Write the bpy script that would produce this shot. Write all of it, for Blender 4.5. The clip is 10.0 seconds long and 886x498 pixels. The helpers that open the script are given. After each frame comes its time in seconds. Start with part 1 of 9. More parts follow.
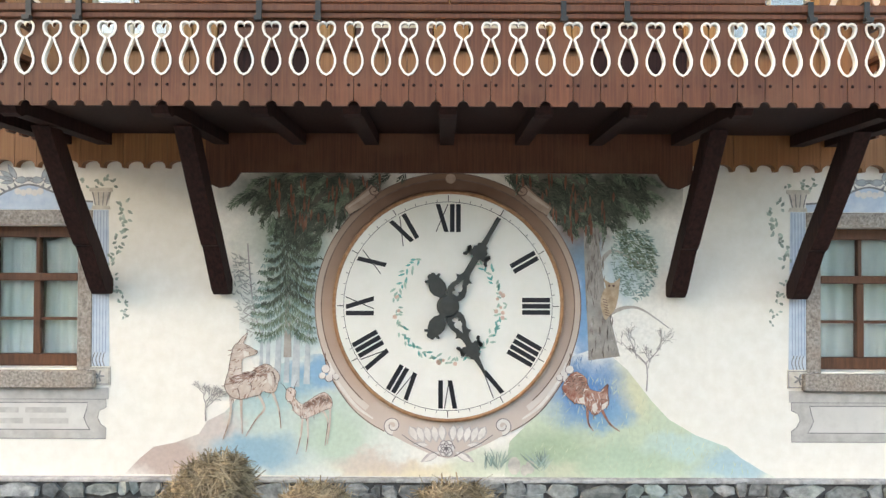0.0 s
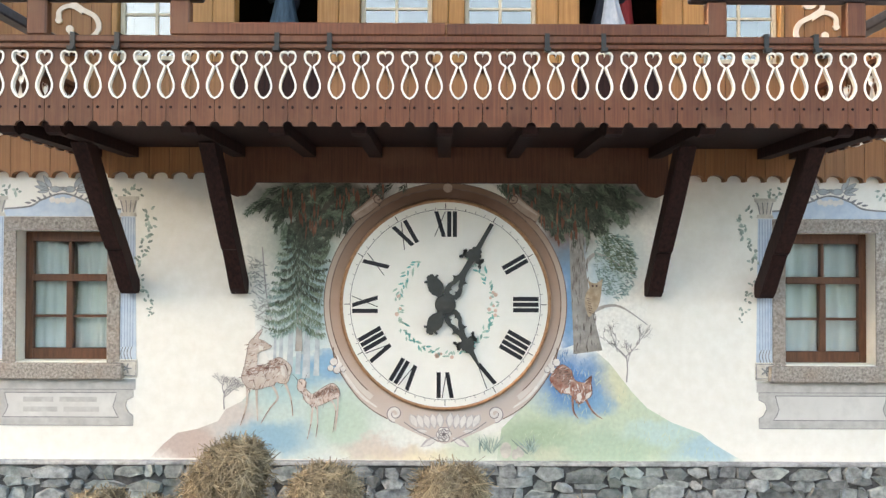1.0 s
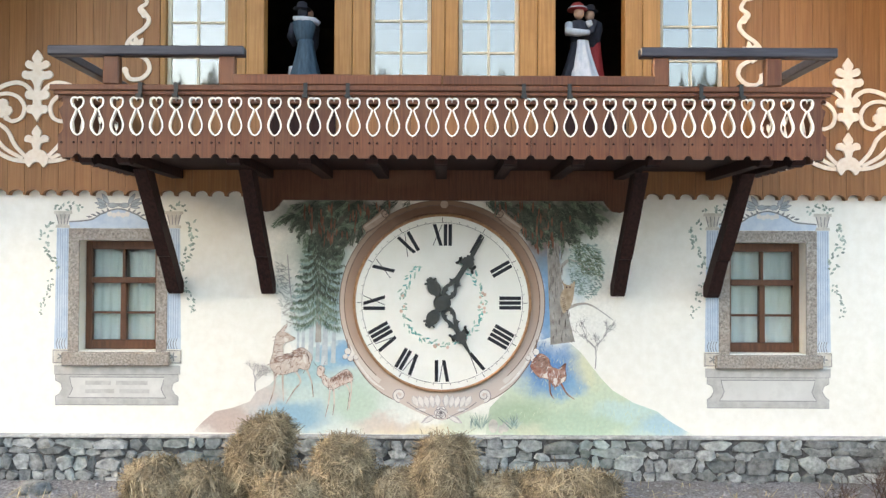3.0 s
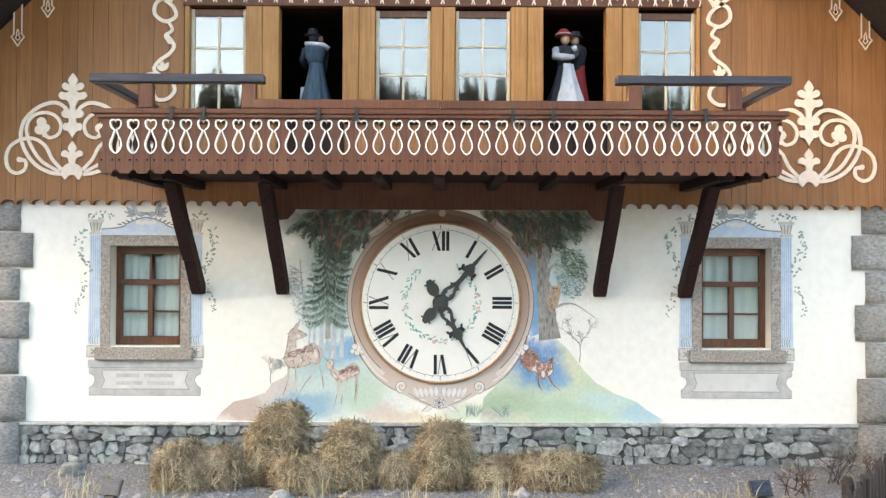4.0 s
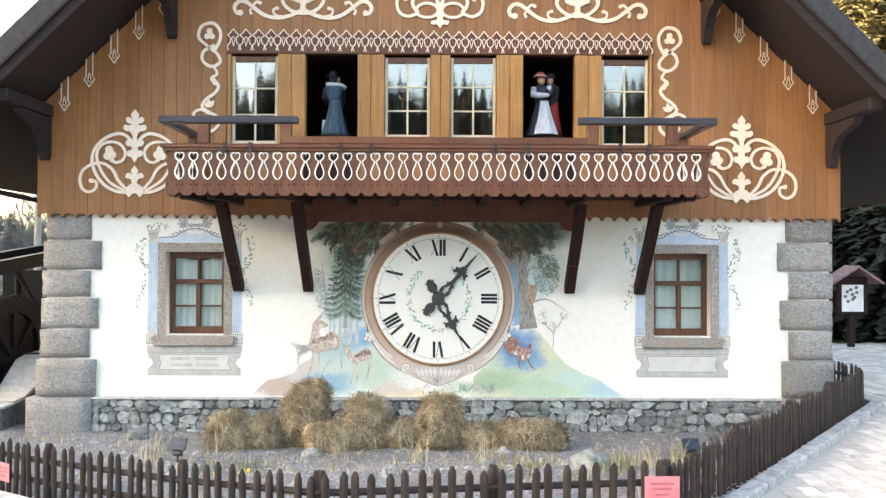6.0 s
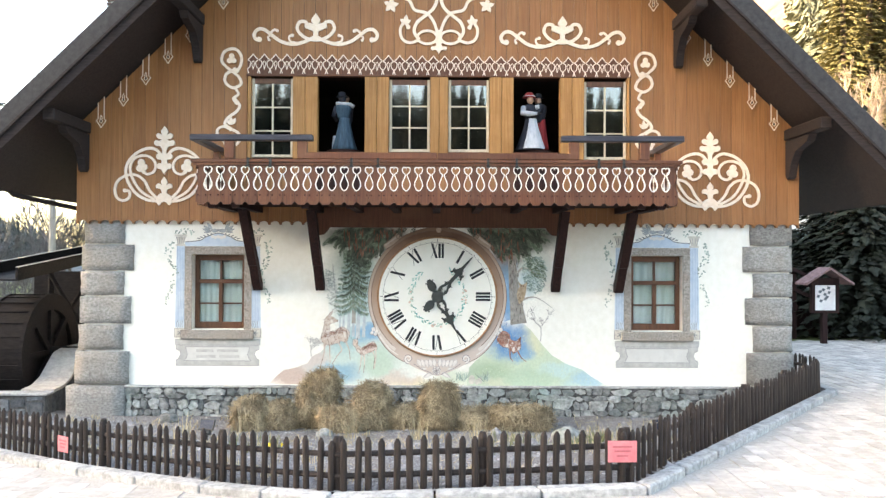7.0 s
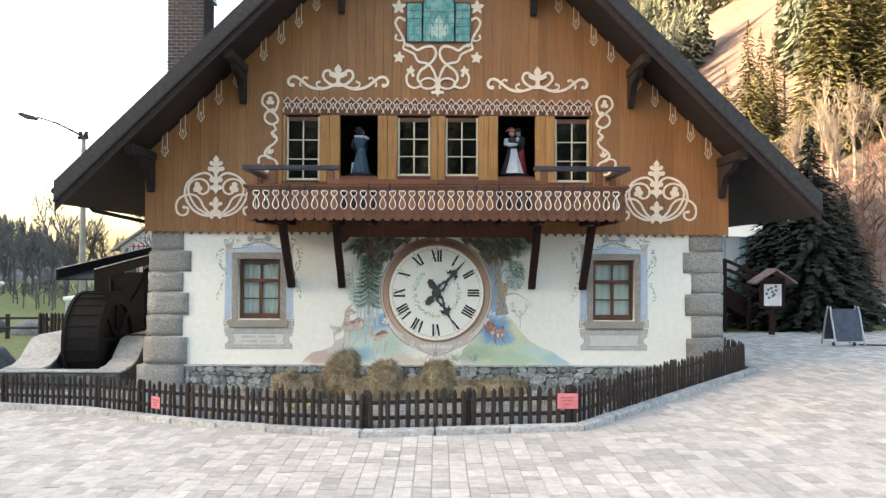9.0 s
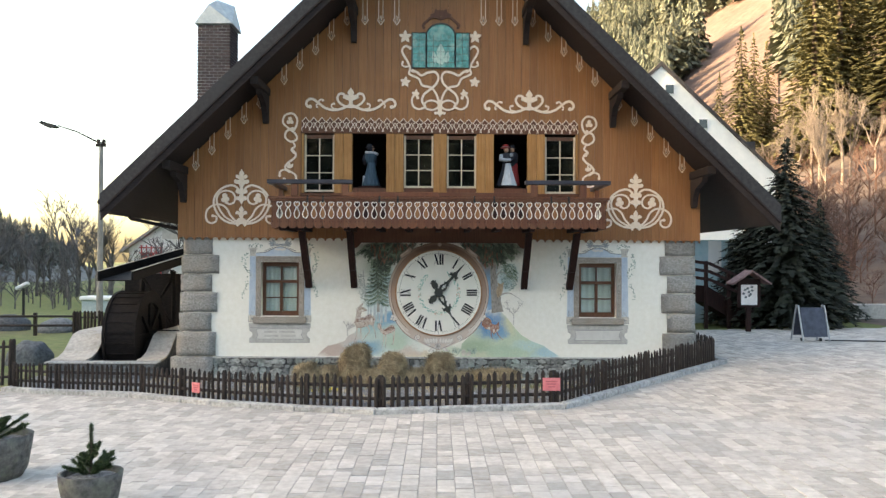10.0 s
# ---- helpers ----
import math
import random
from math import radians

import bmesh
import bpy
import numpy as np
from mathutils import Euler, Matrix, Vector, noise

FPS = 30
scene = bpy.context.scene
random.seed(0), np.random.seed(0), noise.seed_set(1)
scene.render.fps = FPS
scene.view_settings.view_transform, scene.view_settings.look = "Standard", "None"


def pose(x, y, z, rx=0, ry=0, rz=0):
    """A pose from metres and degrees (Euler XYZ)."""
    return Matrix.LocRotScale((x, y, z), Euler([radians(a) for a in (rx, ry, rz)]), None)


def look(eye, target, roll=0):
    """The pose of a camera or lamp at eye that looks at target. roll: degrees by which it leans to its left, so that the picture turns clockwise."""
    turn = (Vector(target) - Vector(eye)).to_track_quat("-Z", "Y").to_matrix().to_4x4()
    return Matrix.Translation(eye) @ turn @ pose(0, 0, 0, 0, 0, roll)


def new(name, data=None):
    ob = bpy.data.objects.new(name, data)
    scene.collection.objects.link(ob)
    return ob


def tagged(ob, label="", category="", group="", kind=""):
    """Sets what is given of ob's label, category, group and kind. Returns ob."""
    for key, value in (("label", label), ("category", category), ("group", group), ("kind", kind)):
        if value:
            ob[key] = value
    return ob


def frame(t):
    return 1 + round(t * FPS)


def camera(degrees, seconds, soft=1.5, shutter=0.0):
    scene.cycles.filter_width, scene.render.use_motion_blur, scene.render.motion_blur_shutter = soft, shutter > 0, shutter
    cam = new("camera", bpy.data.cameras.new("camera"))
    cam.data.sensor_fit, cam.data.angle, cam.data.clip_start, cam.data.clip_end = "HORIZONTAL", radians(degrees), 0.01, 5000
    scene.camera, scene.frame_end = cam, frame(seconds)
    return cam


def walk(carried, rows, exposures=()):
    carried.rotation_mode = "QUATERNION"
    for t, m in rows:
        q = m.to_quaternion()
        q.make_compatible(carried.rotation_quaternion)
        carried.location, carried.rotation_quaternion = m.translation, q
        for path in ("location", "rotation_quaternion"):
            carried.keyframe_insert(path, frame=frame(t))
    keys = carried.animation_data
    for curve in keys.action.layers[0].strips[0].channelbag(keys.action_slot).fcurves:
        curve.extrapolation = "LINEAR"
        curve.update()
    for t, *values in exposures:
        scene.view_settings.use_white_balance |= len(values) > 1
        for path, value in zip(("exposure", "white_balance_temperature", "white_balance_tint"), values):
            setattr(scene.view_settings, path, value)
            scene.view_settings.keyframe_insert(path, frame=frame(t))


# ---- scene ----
cam = camera(58.2, 10.0, soft=1.4)
METRES, EYE = 11.6, 2.25
ROWS = [
    (0.0, 0.0, 0.0, 0.0, -0.0, 0.92, -0.2),
    (0.5, 0.0002, -0.0282, 0.0006, 0.01, 0.94, -0.22),
    (1.0, 0.0018, -0.0576, 0.002, -0.0, 0.91, -0.2),
    (1.5, 0.0025, -0.0828, 0.0032, -0.02, 0.9, -0.2),
    (2.0, 0.003, -0.1128, 0.0048, 0.0, 0.86, -0.21),
    (2.5, 0.0034, -0.1434, 0.0063, -0.01, 0.84, -0.21),
    (4.0, 0.0054, -0.2575, 0.0118, -0.07, 0.85, -0.22),
    (4.5, 0.0054, -0.2975, 0.0142, -0.1, 0.77, -0.21),
    (5.0, 0.0055, -0.3433, 0.0166, -0.16, 0.7, -0.21),
    (5.5, 0.0055, -0.3891, 0.0187, -0.2, 0.66, -0.2),
    (7.0, 0.0065, -0.556, 0.018, -0.27, 0.88, -0.21),
    (7.5, 0.0069, -0.6174, 0.0185, -0.29, 0.89, -0.19),
    (8.0, 0.0082, -0.6867, 0.0206, -0.32, 0.88, -0.22),
    (8.5, 0.008, -0.754, 0.0222, -0.34, 0.84, -0.22),
    (9.0, 0.0063, -0.8312, 0.0244, -0.37, 0.85, -0.22),
    (9.5, 0.0036, -0.9082, 0.0269, -0.39, 0.85, -0.23),
    (10.0, 0.0011, -0.9991, 0.03, -0.4, 0.87, -0.23),
]
walk(cam, [(t, pose(0, -7.03, EYE) @ pose(METRES * x, METRES * y, METRES * z, 90 + pitch, roll, yaw)) for t, x, y, z, yaw, pitch, roll in ROWS],
     exposures=[(0, 3.13, 8000, 14), (2.5, 3.2, 7900, 13.5), (5.5, 3.33, 7700, 12.5), (7.0, 3.35, 7650, 12), (7.5, 3.26, 7650, 11.5), (9, 2.73, 7650, 10.5), (10, 2.46, 7650, 10)])

# ---- light: open shade under a bright hazy sky, low sun blocked by an added unseen ridge to the west ----
SUN_AZ, SUN_EL = 260.0, 14.0
world = bpy.data.worlds.new("sky")
scene.world = world
world.use_nodes = True
wn = world.node_tree
sky = wn.nodes.new("ShaderNodeTexSky")
sky.sky_type, sky.sun_disc = "NISHITA", False
sky.sun_elevation, sky.sun_rotation = radians(SUN_EL), radians(SUN_AZ)
sky.air_density, sky.dust_density, sky.ozone_density = 1.0, 2.7, 1.0
wn.nodes["Background"].inputs[1].default_value = 0.15
wn.links.new(sky.outputs[0], wn.nodes["Background"].inputs[0])
sun = new("sun", bpy.data.lights.new("sun", "SUN"))
sun.data.energy, sun.data.angle, sun.data.color = 4.0, radians(0.6), (1.0, 0.8, 0.58)
_az = radians(SUN_AZ)
sun.matrix_world = look((0, 0, 60), Vector((0, 0, 60)) - Vector((math.sin(_az) * math.cos(radians(SUN_EL)), math.cos(_az) * math.cos(radians(SUN_EL)), math.sin(radians(SUN_EL)))))


# ---- materials ----
def surf(name, c1, c2, scale=(6, 6, 6), rough=0.75, bump=0.25, dist=0.01, stain=None, stain_scale=0.6, stain_amount=0.5,
         rnd=0.0, island=0.0, metal=0.0, spec=0.4, detail=6.0, lo=0.35, hi=0.65, cut=(0.48, 0.7)):
    """Two colours mixed by a grain at real size, a larger stain over it, relief, and a shade of its own for each piece."""
    m = bpy.data.materials.new(name)
    m.use_nodes = True
    nt = m.node_tree
    N, L = nt.nodes, nt.links
    bsdf = N["Principled BSDF"]
    geo = N.new("ShaderNodeNewGeometry")
    mp = N.new("ShaderNodeMapping")
    mp.inputs["Scale"].default_value = scale
    L.new(geo.outputs["Position"], mp.inputs[0])
    n1 = N.new("ShaderNodeTexNoise")
    n1.inputs["Scale"].default_value, n1.inputs["Detail"].default_value, n1.inputs["Roughness"].default_value = 1.0, detail, 0.62
    info = N.new("ShaderNodeObjectInfo")
    if rnd:
        shift = N.new("ShaderNodeVectorMath")
        shift.operation = "ADD"
        mul = N.new("ShaderNodeMath")
        mul.operation, mul.inputs[1].default_value = "MULTIPLY", 37.0
        L.new(info.outputs["Random"], mul.inputs[0])
        L.new(mp.outputs[0], shift.inputs[0])
        L.new(mul.outputs[0], shift.inputs[1])
        L.new(shift.outputs[0], n1.inputs["Vector"])
    else:
        L.new(mp.outputs[0], n1.inputs["Vector"])
    ramp = N.new("ShaderNodeValToRGB")
    ramp.color_ramp.elements[0].position, ramp.color_ramp.elements[0].color = lo, (*c1, 1)
    ramp.color_ramp.elements[1].position, ramp.color_ramp.elements[1].color = hi, (*c2, 1)
    L.new(n1.outputs["Fac"], ramp.inputs[0])
    col = ramp.outputs[0]
    if stain:
        n2 = N.new("ShaderNodeTexNoise")
        n2.inputs["Scale"].default_value, n2.inputs["Detail"].default_value, n2.inputs["Roughness"].default_value = stain_scale, 5.0, 0.6
        L.new(geo.outputs["Position"], n2.inputs["Vector"])
        r2 = N.new("ShaderNodeValToRGB")
        r2.color_ramp.elements[0].position, r2.color_ramp.elements[0].color = cut[0], (0, 0, 0, 1)
        r2.color_ramp.elements[1].position, r2.color_ramp.elements[1].color = cut[1], (stain_amount,) * 3 + (1,)
        L.new(n2.outputs["Fac"], r2.inputs[0])
        mx = N.new("ShaderNodeMix")
        mx.data_type = "RGBA"
        L.new(r2.outputs[0], mx.inputs[0])
        L.new(col, mx.inputs[6])
        mx.inputs[7].default_value = (*stain, 1)
        col = mx.outputs[2]
    if rnd or island:
        hsv = N.new("ShaderNodeHueSaturation")
        mr = N.new("ShaderNodeMapRange")
        k = rnd or island
        mr.inputs[3].default_value, mr.inputs[4].default_value = 1 - k, 1 + k
        L.new(info.outputs["Random"] if rnd else geo.outputs["Random Per Island"], mr.inputs[0])
        L.new(mr.outputs[0], hsv.inputs["Value"])
        L.new(col, hsv.inputs["Color"])
        col = hsv.outputs[0]
    L.new(col, bsdf.inputs["Base Color"])
    bsdf.inputs["Roughness"].default_value, bsdf.inputs["Metallic"].default_value = rough, metal
    bsdf.inputs["Specular IOR Level"].default_value = spec
    if bump:
        b = N.new("ShaderNodeBump")
        b.inputs["Strength"].default_value, b.inputs["Distance"].default_value = bump, dist
        L.new(n1.outputs["Fac"], b.inputs["Height"])
        L.new(b.outputs[0], bsdf.inputs["Normal"])
    return m


def plain(name, c, rough=0.6, metal=0.0, spec=0.4):
    return surf(name, tuple(v * 0.86 for v in c), tuple(min(1, v * 1.12) for v in c), (14, 14, 14), rough, 0.08, 0.004, metal=metal, spec=spec)


PLASTER = surf("plaster", (0.80, 0.775, 0.70), (0.86, 0.84, 0.775), (9, 9, 9), 0.9, 0.25, 0.006, stain=(0.74, 0.72, 0.66), stain_scale=0.8, stain_amount=0.18)
SIDING = surf("stained_siding", (0.238, 0.100, 0.037), (0.322, 0.147, 0.057), (60, 60, 1.6), 0.5, 0.2, 0.004, stain=(0.22, 0.085, 0.026), stain_scale=0.9, stain_amount=0.45, rnd=0.10)
POSTWOOD = surf("honey_wood", (0.29, 0.135, 0.038), (0.43, 0.215, 0.072), (45, 45, 1.4), 0.45, 0.15, 0.003, stain=(0.22, 0.09, 0.02), stain_scale=2.0, rnd=0.1)
BALCONY = surf("red_brown_wood", (0.082, 0.026, 0.012), (0.135, 0.049, 0.023), (50, 50, 2.0), 0.5, 0.25, 0.004, stain=(0.16, 0.075, 0.04), stain_scale=2.3, stain_amount=0.5, rnd=0.16)
DARKWOOD = surf("dark_brown_wood", (0.017, 0.0085, 0.008), (0.038, 0.0165, 0.0145), (40, 40, 3), 0.7, 0.25, 0.004, spec=0.15)
EAVES = surf("dark_eaves_wood", (0.018, 0.0135, 0.0135), (0.037, 0.028, 0.027), (5, 40, 40), 0.75, 0.25, 0.004, rnd=0.15, spec=0.2)
ROOFING = surf("roof_covering", (0.020, 0.020, 0.023), (0.040, 0.039, 0.042), (12, 12, 12), 0.75, 0.3, 0.01)
RAILTOP = surf("blue_black_rail", (0.022, 0.022, 0.032), (0.045, 0.045, 0.06), (3, 30, 30), 0.35, 0.15, 0.003)
CREAM = surf("cream_paint", (0.77, 0.62, 0.485), (0.85, 0.72, 0.60), (18, 18, 18), 0.6, 0.12, 0.002)
WHITE = surf("white_paint", (0.80, 0.76, 0.68), (0.86, 0.83, 0.76), (30, 30, 30), 0.5, 0.1, 0.002)
QUOIN = surf("quoin_stone", (0.18, 0.174, 0.165), (0.36, 0.35, 0.335), (22, 22, 34), 0.9, 0.9, 0.02, stain=(0.27, 0.225, 0.19), stain_scale=1.3, stain_amount=0.5, rnd=0.16)
RUBBLE = surf("rubble_stone", (0.135, 0.142, 0.138), (0.36, 0.372, 0.36), (13, 13, 13), 0.9, 0.8, 0.02, stain=(0.24, 0.33, 0.30), stain_scale=0.9, stain_amount=0.45, rnd=0.42)
MORTAR = surf("mortar", (0.055, 0.055, 0.055), (0.12, 0.12, 0.115), (25, 25, 25), 0.95, 0.6, 0.01)
FRAMESTONE = surf("window_stone", (0.19, 0.165, 0.145), (0.46, 0.415, 0.37), (42, 42, 42), 0.9, 0.7, 0.01, stain=(0.28, 0.20, 0.15), stain_scale=2.5, stain_amount=0.5)
PAVING = surf("paving_stone", (0.42, 0.385, 0.345), (0.56, 0.52, 0.475), (9, 9, 9), 0.85, 0.3, 0.006, stain=(0.38, 0.38, 0.375), stain_scale=0.35, stain_amount=0.55, island=0.22)
PAVING_PIECE = surf("paving_stone_piece", (0.42, 0.385, 0.345), (0.56, 0.52, 0.475), (9, 9, 9), 0.85, 0.3, 0.006, stain=(0.38, 0.38, 0.375), stain_scale=0.35, stain_amount=0.55, rnd=0.22)
JOINT = surf("paving_joint", (0.35, 0.33, 0.30), (0.45, 0.42, 0.39), (30, 30, 30), 0.95, 0.3, 0.005)
KERB = surf("kerb_stone", (0.28, 0.28, 0.275), (0.50, 0.50, 0.49), (16, 16, 16), 0.9, 0.6, 0.012, stain=(0.16, 0.16, 0.155), stain_scale=3.0, stain_amount=0.6, rnd=0.12)
PICKET = surf("fence_wood", (0.014, 0.0095, 0.008), (0.042, 0.029, 0.024), (40, 40, 4), 0.75, 0.5, 0.006, rnd=0.3)
GRASS = surf("ground_grass", (0.082, 0.118, 0.030), (0.16, 0.178, 0.06), (3, 3, 3), 0.95, 0.6, 0.03, stain=(0.16, 0.13, 0.07), stain_scale=0.12, stain_amount=0.7)
BEDSOIL = surf("bed_gravel", (0.09, 0.09, 0.093), (0.33, 0.33, 0.345), (34, 34, 34), 0.95, 1.0, 0.03, stain=(0.15, 0.13, 0.105), stain_scale=1.2, stain_amount=0.6)
STRAW = surf("straw", (0.09, 0.066, 0.036), (0.27, 0.205, 0.12), (30, 30, 50), 0.85, 1.0, 0.03, stain=(0.22, 0.17, 0.11), stain_scale=2.5, stain_amount=0.5)
STRAND = surf("straw_strand", (0.20, 0.15, 0.09), (0.42, 0.335, 0.215), (5, 5, 5), 0.8, 0.0, island=0.5)
FRAMEWOOD = surf("window_wood", (0.085, 0.034, 0.018), (0.145, 0.062, 0.032), (40, 40, 5), 0.4, 0.15, 0.003)
BLACK = plain("black_iron", (0.02, 0.022, 0.022), 0.42)
IRON = plain("grey_black_iron", (0.043, 0.048, 0.045), 0.5)
INK = plain("black_numeral", (0.012, 0.013, 0.018), 0.5)
COPPER = surf("copper_rim", (0.34, 0.17, 0.085), (0.48, 0.27, 0.15), (20, 20, 20), 0.4, 0.1, 0.002, metal=0.3)
DIAL = surf("dial_enamel", (0.80, 0.79, 0.72), (0.84, 0.83, 0.77), (5, 5, 5), 0.38, 0.03, 0.002)


def glass(name, tint=(0.75, 0.82, 0.82), ior=1.45):
    m = bpy.data.materials.new(name)
    m.use_nodes = True
    b = m.node_tree.nodes["Principled BSDF"]
    b.inputs["Base Color"].default_value = (*tint, 1)
    b.inputs["Roughness"].default_value, b.inputs["Transmission Weight"].default_value, b.inputs["IOR"].default_value = 0.02, 1.0, ior
    return m


GLASS = glass("window_glass", (0.92, 0.96, 0.95))
# Index raised to 2.3 so the upper panes mirror the sky more strongly.
GLASS_UP = glass("high_ior_window_glass", (0.6, 0.66, 0.68), 2.3)


# ---- building helpers ----
def mesh_of(name, bm, smooth=False):
    bmesh.ops.recalc_face_normals(bm, faces=bm.faces)
    me = bpy.data.meshes.new(name)
    if smooth:
        for f in bm.faces:
            f.smooth = True
    bm.to_mesh(me)
    bm.free()
    return me


def root_place(ob):
    p = Vector(ob.location)
    while ob.parent:
        ob = ob.parent
        p += Vector(ob.location)
    return p


def part(name, bm, material, parent=None, label="", smooth=False):
    """One mesh object, drawn in world places, under a thing or a part."""
    me = bm if isinstance(bm, bpy.types.Mesh) else mesh_of(name, bm, smooth)
    mats = material if isinstance(material, (list, tuple)) else [material]
    for m in mats:
        me.materials.append(m)
    ob = new(name, me)
    if parent:
        me.transform(Matrix.Translation(-root_place(parent)))
        ob.parent = parent
    return tagged(ob, label) if label else ob


def piece(name, me, parent, at, rz=0.0):
    """One of many alike pieces on shared mesh data; at: its place in the world."""
    ob = new(name, me)
    ob.parent = parent
    ob.location = Vector(at) - root_place(parent)
    if rz:
        ob.rotation_euler = (0, 0, rz)
    return ob


def thing(name, at, label, category, group="", kind=""):
    ob = new(name)
    ob.location = at
    ob.empty_display_size = 0.2
    return tagged(ob, label, category, group, kind)


def structure(name, bm, material, label, smooth=False):
    return tagged(part(name, bm, material, smooth=smooth), label, kind="structure")


def bevel(bm, w, seg=1):
    bmesh.ops.bevel(bm, geom=list(bm.edges), offset=w, segments=seg, affect="EDGES", clamp_overlap=True)


def box(bm, x0, x1, y0, y1, z0, z1):
    v = [bm.verts.new((x, y, z)) for x in (x0, x1) for y in (y0, y1) for z in (z0, z1)]
    for f in ((0, 1, 3, 2), (4, 6, 7, 5), (0, 4, 5, 1), (2, 3, 7, 6), (0, 2, 6, 4), (1, 5, 7, 3)):
        bm.faces.new([v[i] for i in f])
    return bm


def boxed(x0, x1, y0, y1, z0, z1, w=0.0, seg=1):
    bm = box(bmesh.new(), x0, x1, y0, y1, z0, z1)
    if w:
        bevel(bm, w, seg)
    return bm


def slab(bm, poly, y0, y1, put=None):
    """Extrudes the outline poly, (x, z) pairs, from y0 to y1."""
    put = put or (lambda x, y, z: (x, y, z))
    a = [bm.verts.new(put(x, y0, z)) for x, z in poly]
    b = [bm.verts.new(put(x, y1, z)) for x, z in poly]
    bm.faces.new(a)
    bm.faces.new(b[::-1])
    n = len(poly)
    for i in range(n):
        bm.faces.new((a[i], b[i], b[(i + 1) % n], a[(i + 1) % n]))
    return bm


def tube(bm, pts, r, sides=6, close=False, cap=True):
    """A round rod along points; r: one radius or one for each point."""
    pts = [Vector(p) for p in pts]
    n = len(pts)
    rr = r if isinstance(r, (list, tuple)) else [r] * n
    rings, ref = [], None
    for i, p in enumerate(pts):
        d = (pts[min(i + 1, n - 1)] - pts[max(i - 1, 0)])
        d = d.normalized() if d.length > 1e-9 else Vector((0, 0, 1))
        if ref is None:
            ref = Vector((0, 0, 1)) if abs(d.z) < 0.9 else Vector((1, 0, 0))
        u = d.cross(ref).normalized()
        w = u.cross(d).normalized()
        ref = w
        rings.append([bm.verts.new(p + rr[i] * (math.cos(a) * u + math.sin(a) * w)) for a in [2 * math.pi * k / sides for k in range(sides)]])
    for a, b in zip(rings, rings[1:]):
        for k in range(sides):
            bm.faces.new((a[k], a[(k + 1) % sides], b[(k + 1) % sides], b[k]))
    if cap:
        bm.faces.new(rings[0][::-1])
        bm.faces.new(rings[-1])
    return bm


def lathe(bm, prof, at=(0, 0, 0), sides=16, sx=1.0, sy=1.0):
    """Turns a profile of (radius, z) about the upright axis at the place at."""
    x0, y0, z0 = at
    rings = [[bm.verts.new((x0 + sx * r * math.cos(2 * math.pi * k / sides), y0 + sy * r * math.sin(2 * math.pi * k / sides), z0 + z)) for k in range(sides)] for r, z in prof]
    for a, b in zip(rings, rings[1:]):
        for k in range(sides):
            bm.faces.new((a[k], a[(k + 1) % sides], b[(k + 1) % sides], b[k]))
    bm.faces.new(rings[0][::-1])
    bm.faces.new(rings[-1])
    return bm


def ground_z(x, y=0.0):
    """The yard falls gently to the west."""
    return float(np.interp(x, (-16, -9, -4.5, -1, 2, 7, 16), (-0.35, -0.2, 0.0, 0.17, 0.25, 0.27, 0.40)))


# ---- house: masonry ground floor ----
XL, XR = -5.93, 6.03            # outer faces of the house
Y_SIDE = -0.1                   # face of the siding
DEPTH = 11.0
WIN = ((-4.1, -3.22, 1.30, 2.56), (3.33, 4.2, 1.29, 2.56))


def wall_with_openings(x0, x1, z0, z1, y0, y1, holes):
    """A wall built up of blocks round its openings."""
    bm = bmesh.new()
    xs = sorted({x0, x1, *[h[0] for h in holes], *[h[1] for h in holes]})
    zs = sorted({z0, z1, *[h[2] for h in holes], *[h[3] for h in holes]})
    for a, b in zip(xs, xs[1:]):
        start = None
        for c, d in zip(zs, zs[1:]):
            full = not any(h[0] < (a + b) / 2 < h[1] and h[2] < (c + d) / 2 < h[3] for h in holes)
            if full and start is None:
                start = c
            if not full and start is not None:
                box(bm, a, b, y0, y1, start, c)
                start = None
        if start is not None:
            box(bm, a, b, y0, y1, start, zs[-1])
    bmesh.ops.remove_doubles(bm, verts=bm.verts, dist=1e-5)
    return bm


structure("wall_south", wall_with_openings(XL + 0.02, XR - 0.02, -0.6, 3.3, 0.0, 0.35, WIN), PLASTER, "white lime-plastered ground floor wall with a painted mural")
structure("wall_west", boxed(XL + 0.02, XL + 0.37, 0.352, DEPTH, -0.6, 4.2), PLASTER, "plain plastered side wall")
structure("wall_east", boxed(XR - 0.37, XR - 0.02, 0.352, DEPTH, -0.6, 4.2), PLASTER, "plain plastered side wall")
structure("wall_north", boxed(XL + 0.02, XR - 0.02, DEPTH + 0.002, DEPTH + 0.35, -0.6, 4.2), PLASTER, "plain plastered rear wall")
structure("floor", boxed(XL + 0.38, XR - 0.38, 0.36, DEPTH - 0.01, -0.3, 0.0), DARKWOOD, "dark floor inside the house")
structure("ceiling", boxed(XL + 0.38, XR - 0.38, 0.36, DEPTH - 0.01, 3.3, 3.5), DARKWOOD, "dark beam floor between the storeys")

# ---- roof ----
RIDGE_X, RIDGE_Z = 0.05, 11.06
EAVE = {-1: (-7.21, 4.00), 1: (7.40, 3.82)}       # outer edge of each slope
Y_FRONT = -1.5


def slope_of(sign):
    return (RIDGE_Z - EAVE[sign][1]) / abs(EAVE[sign][0] - RIDGE_X)


def roof_z(x):
    return RIDGE_Z - slope_of(-1 if x < RIDGE_X else 1) * abs(x - RIDGE_X)


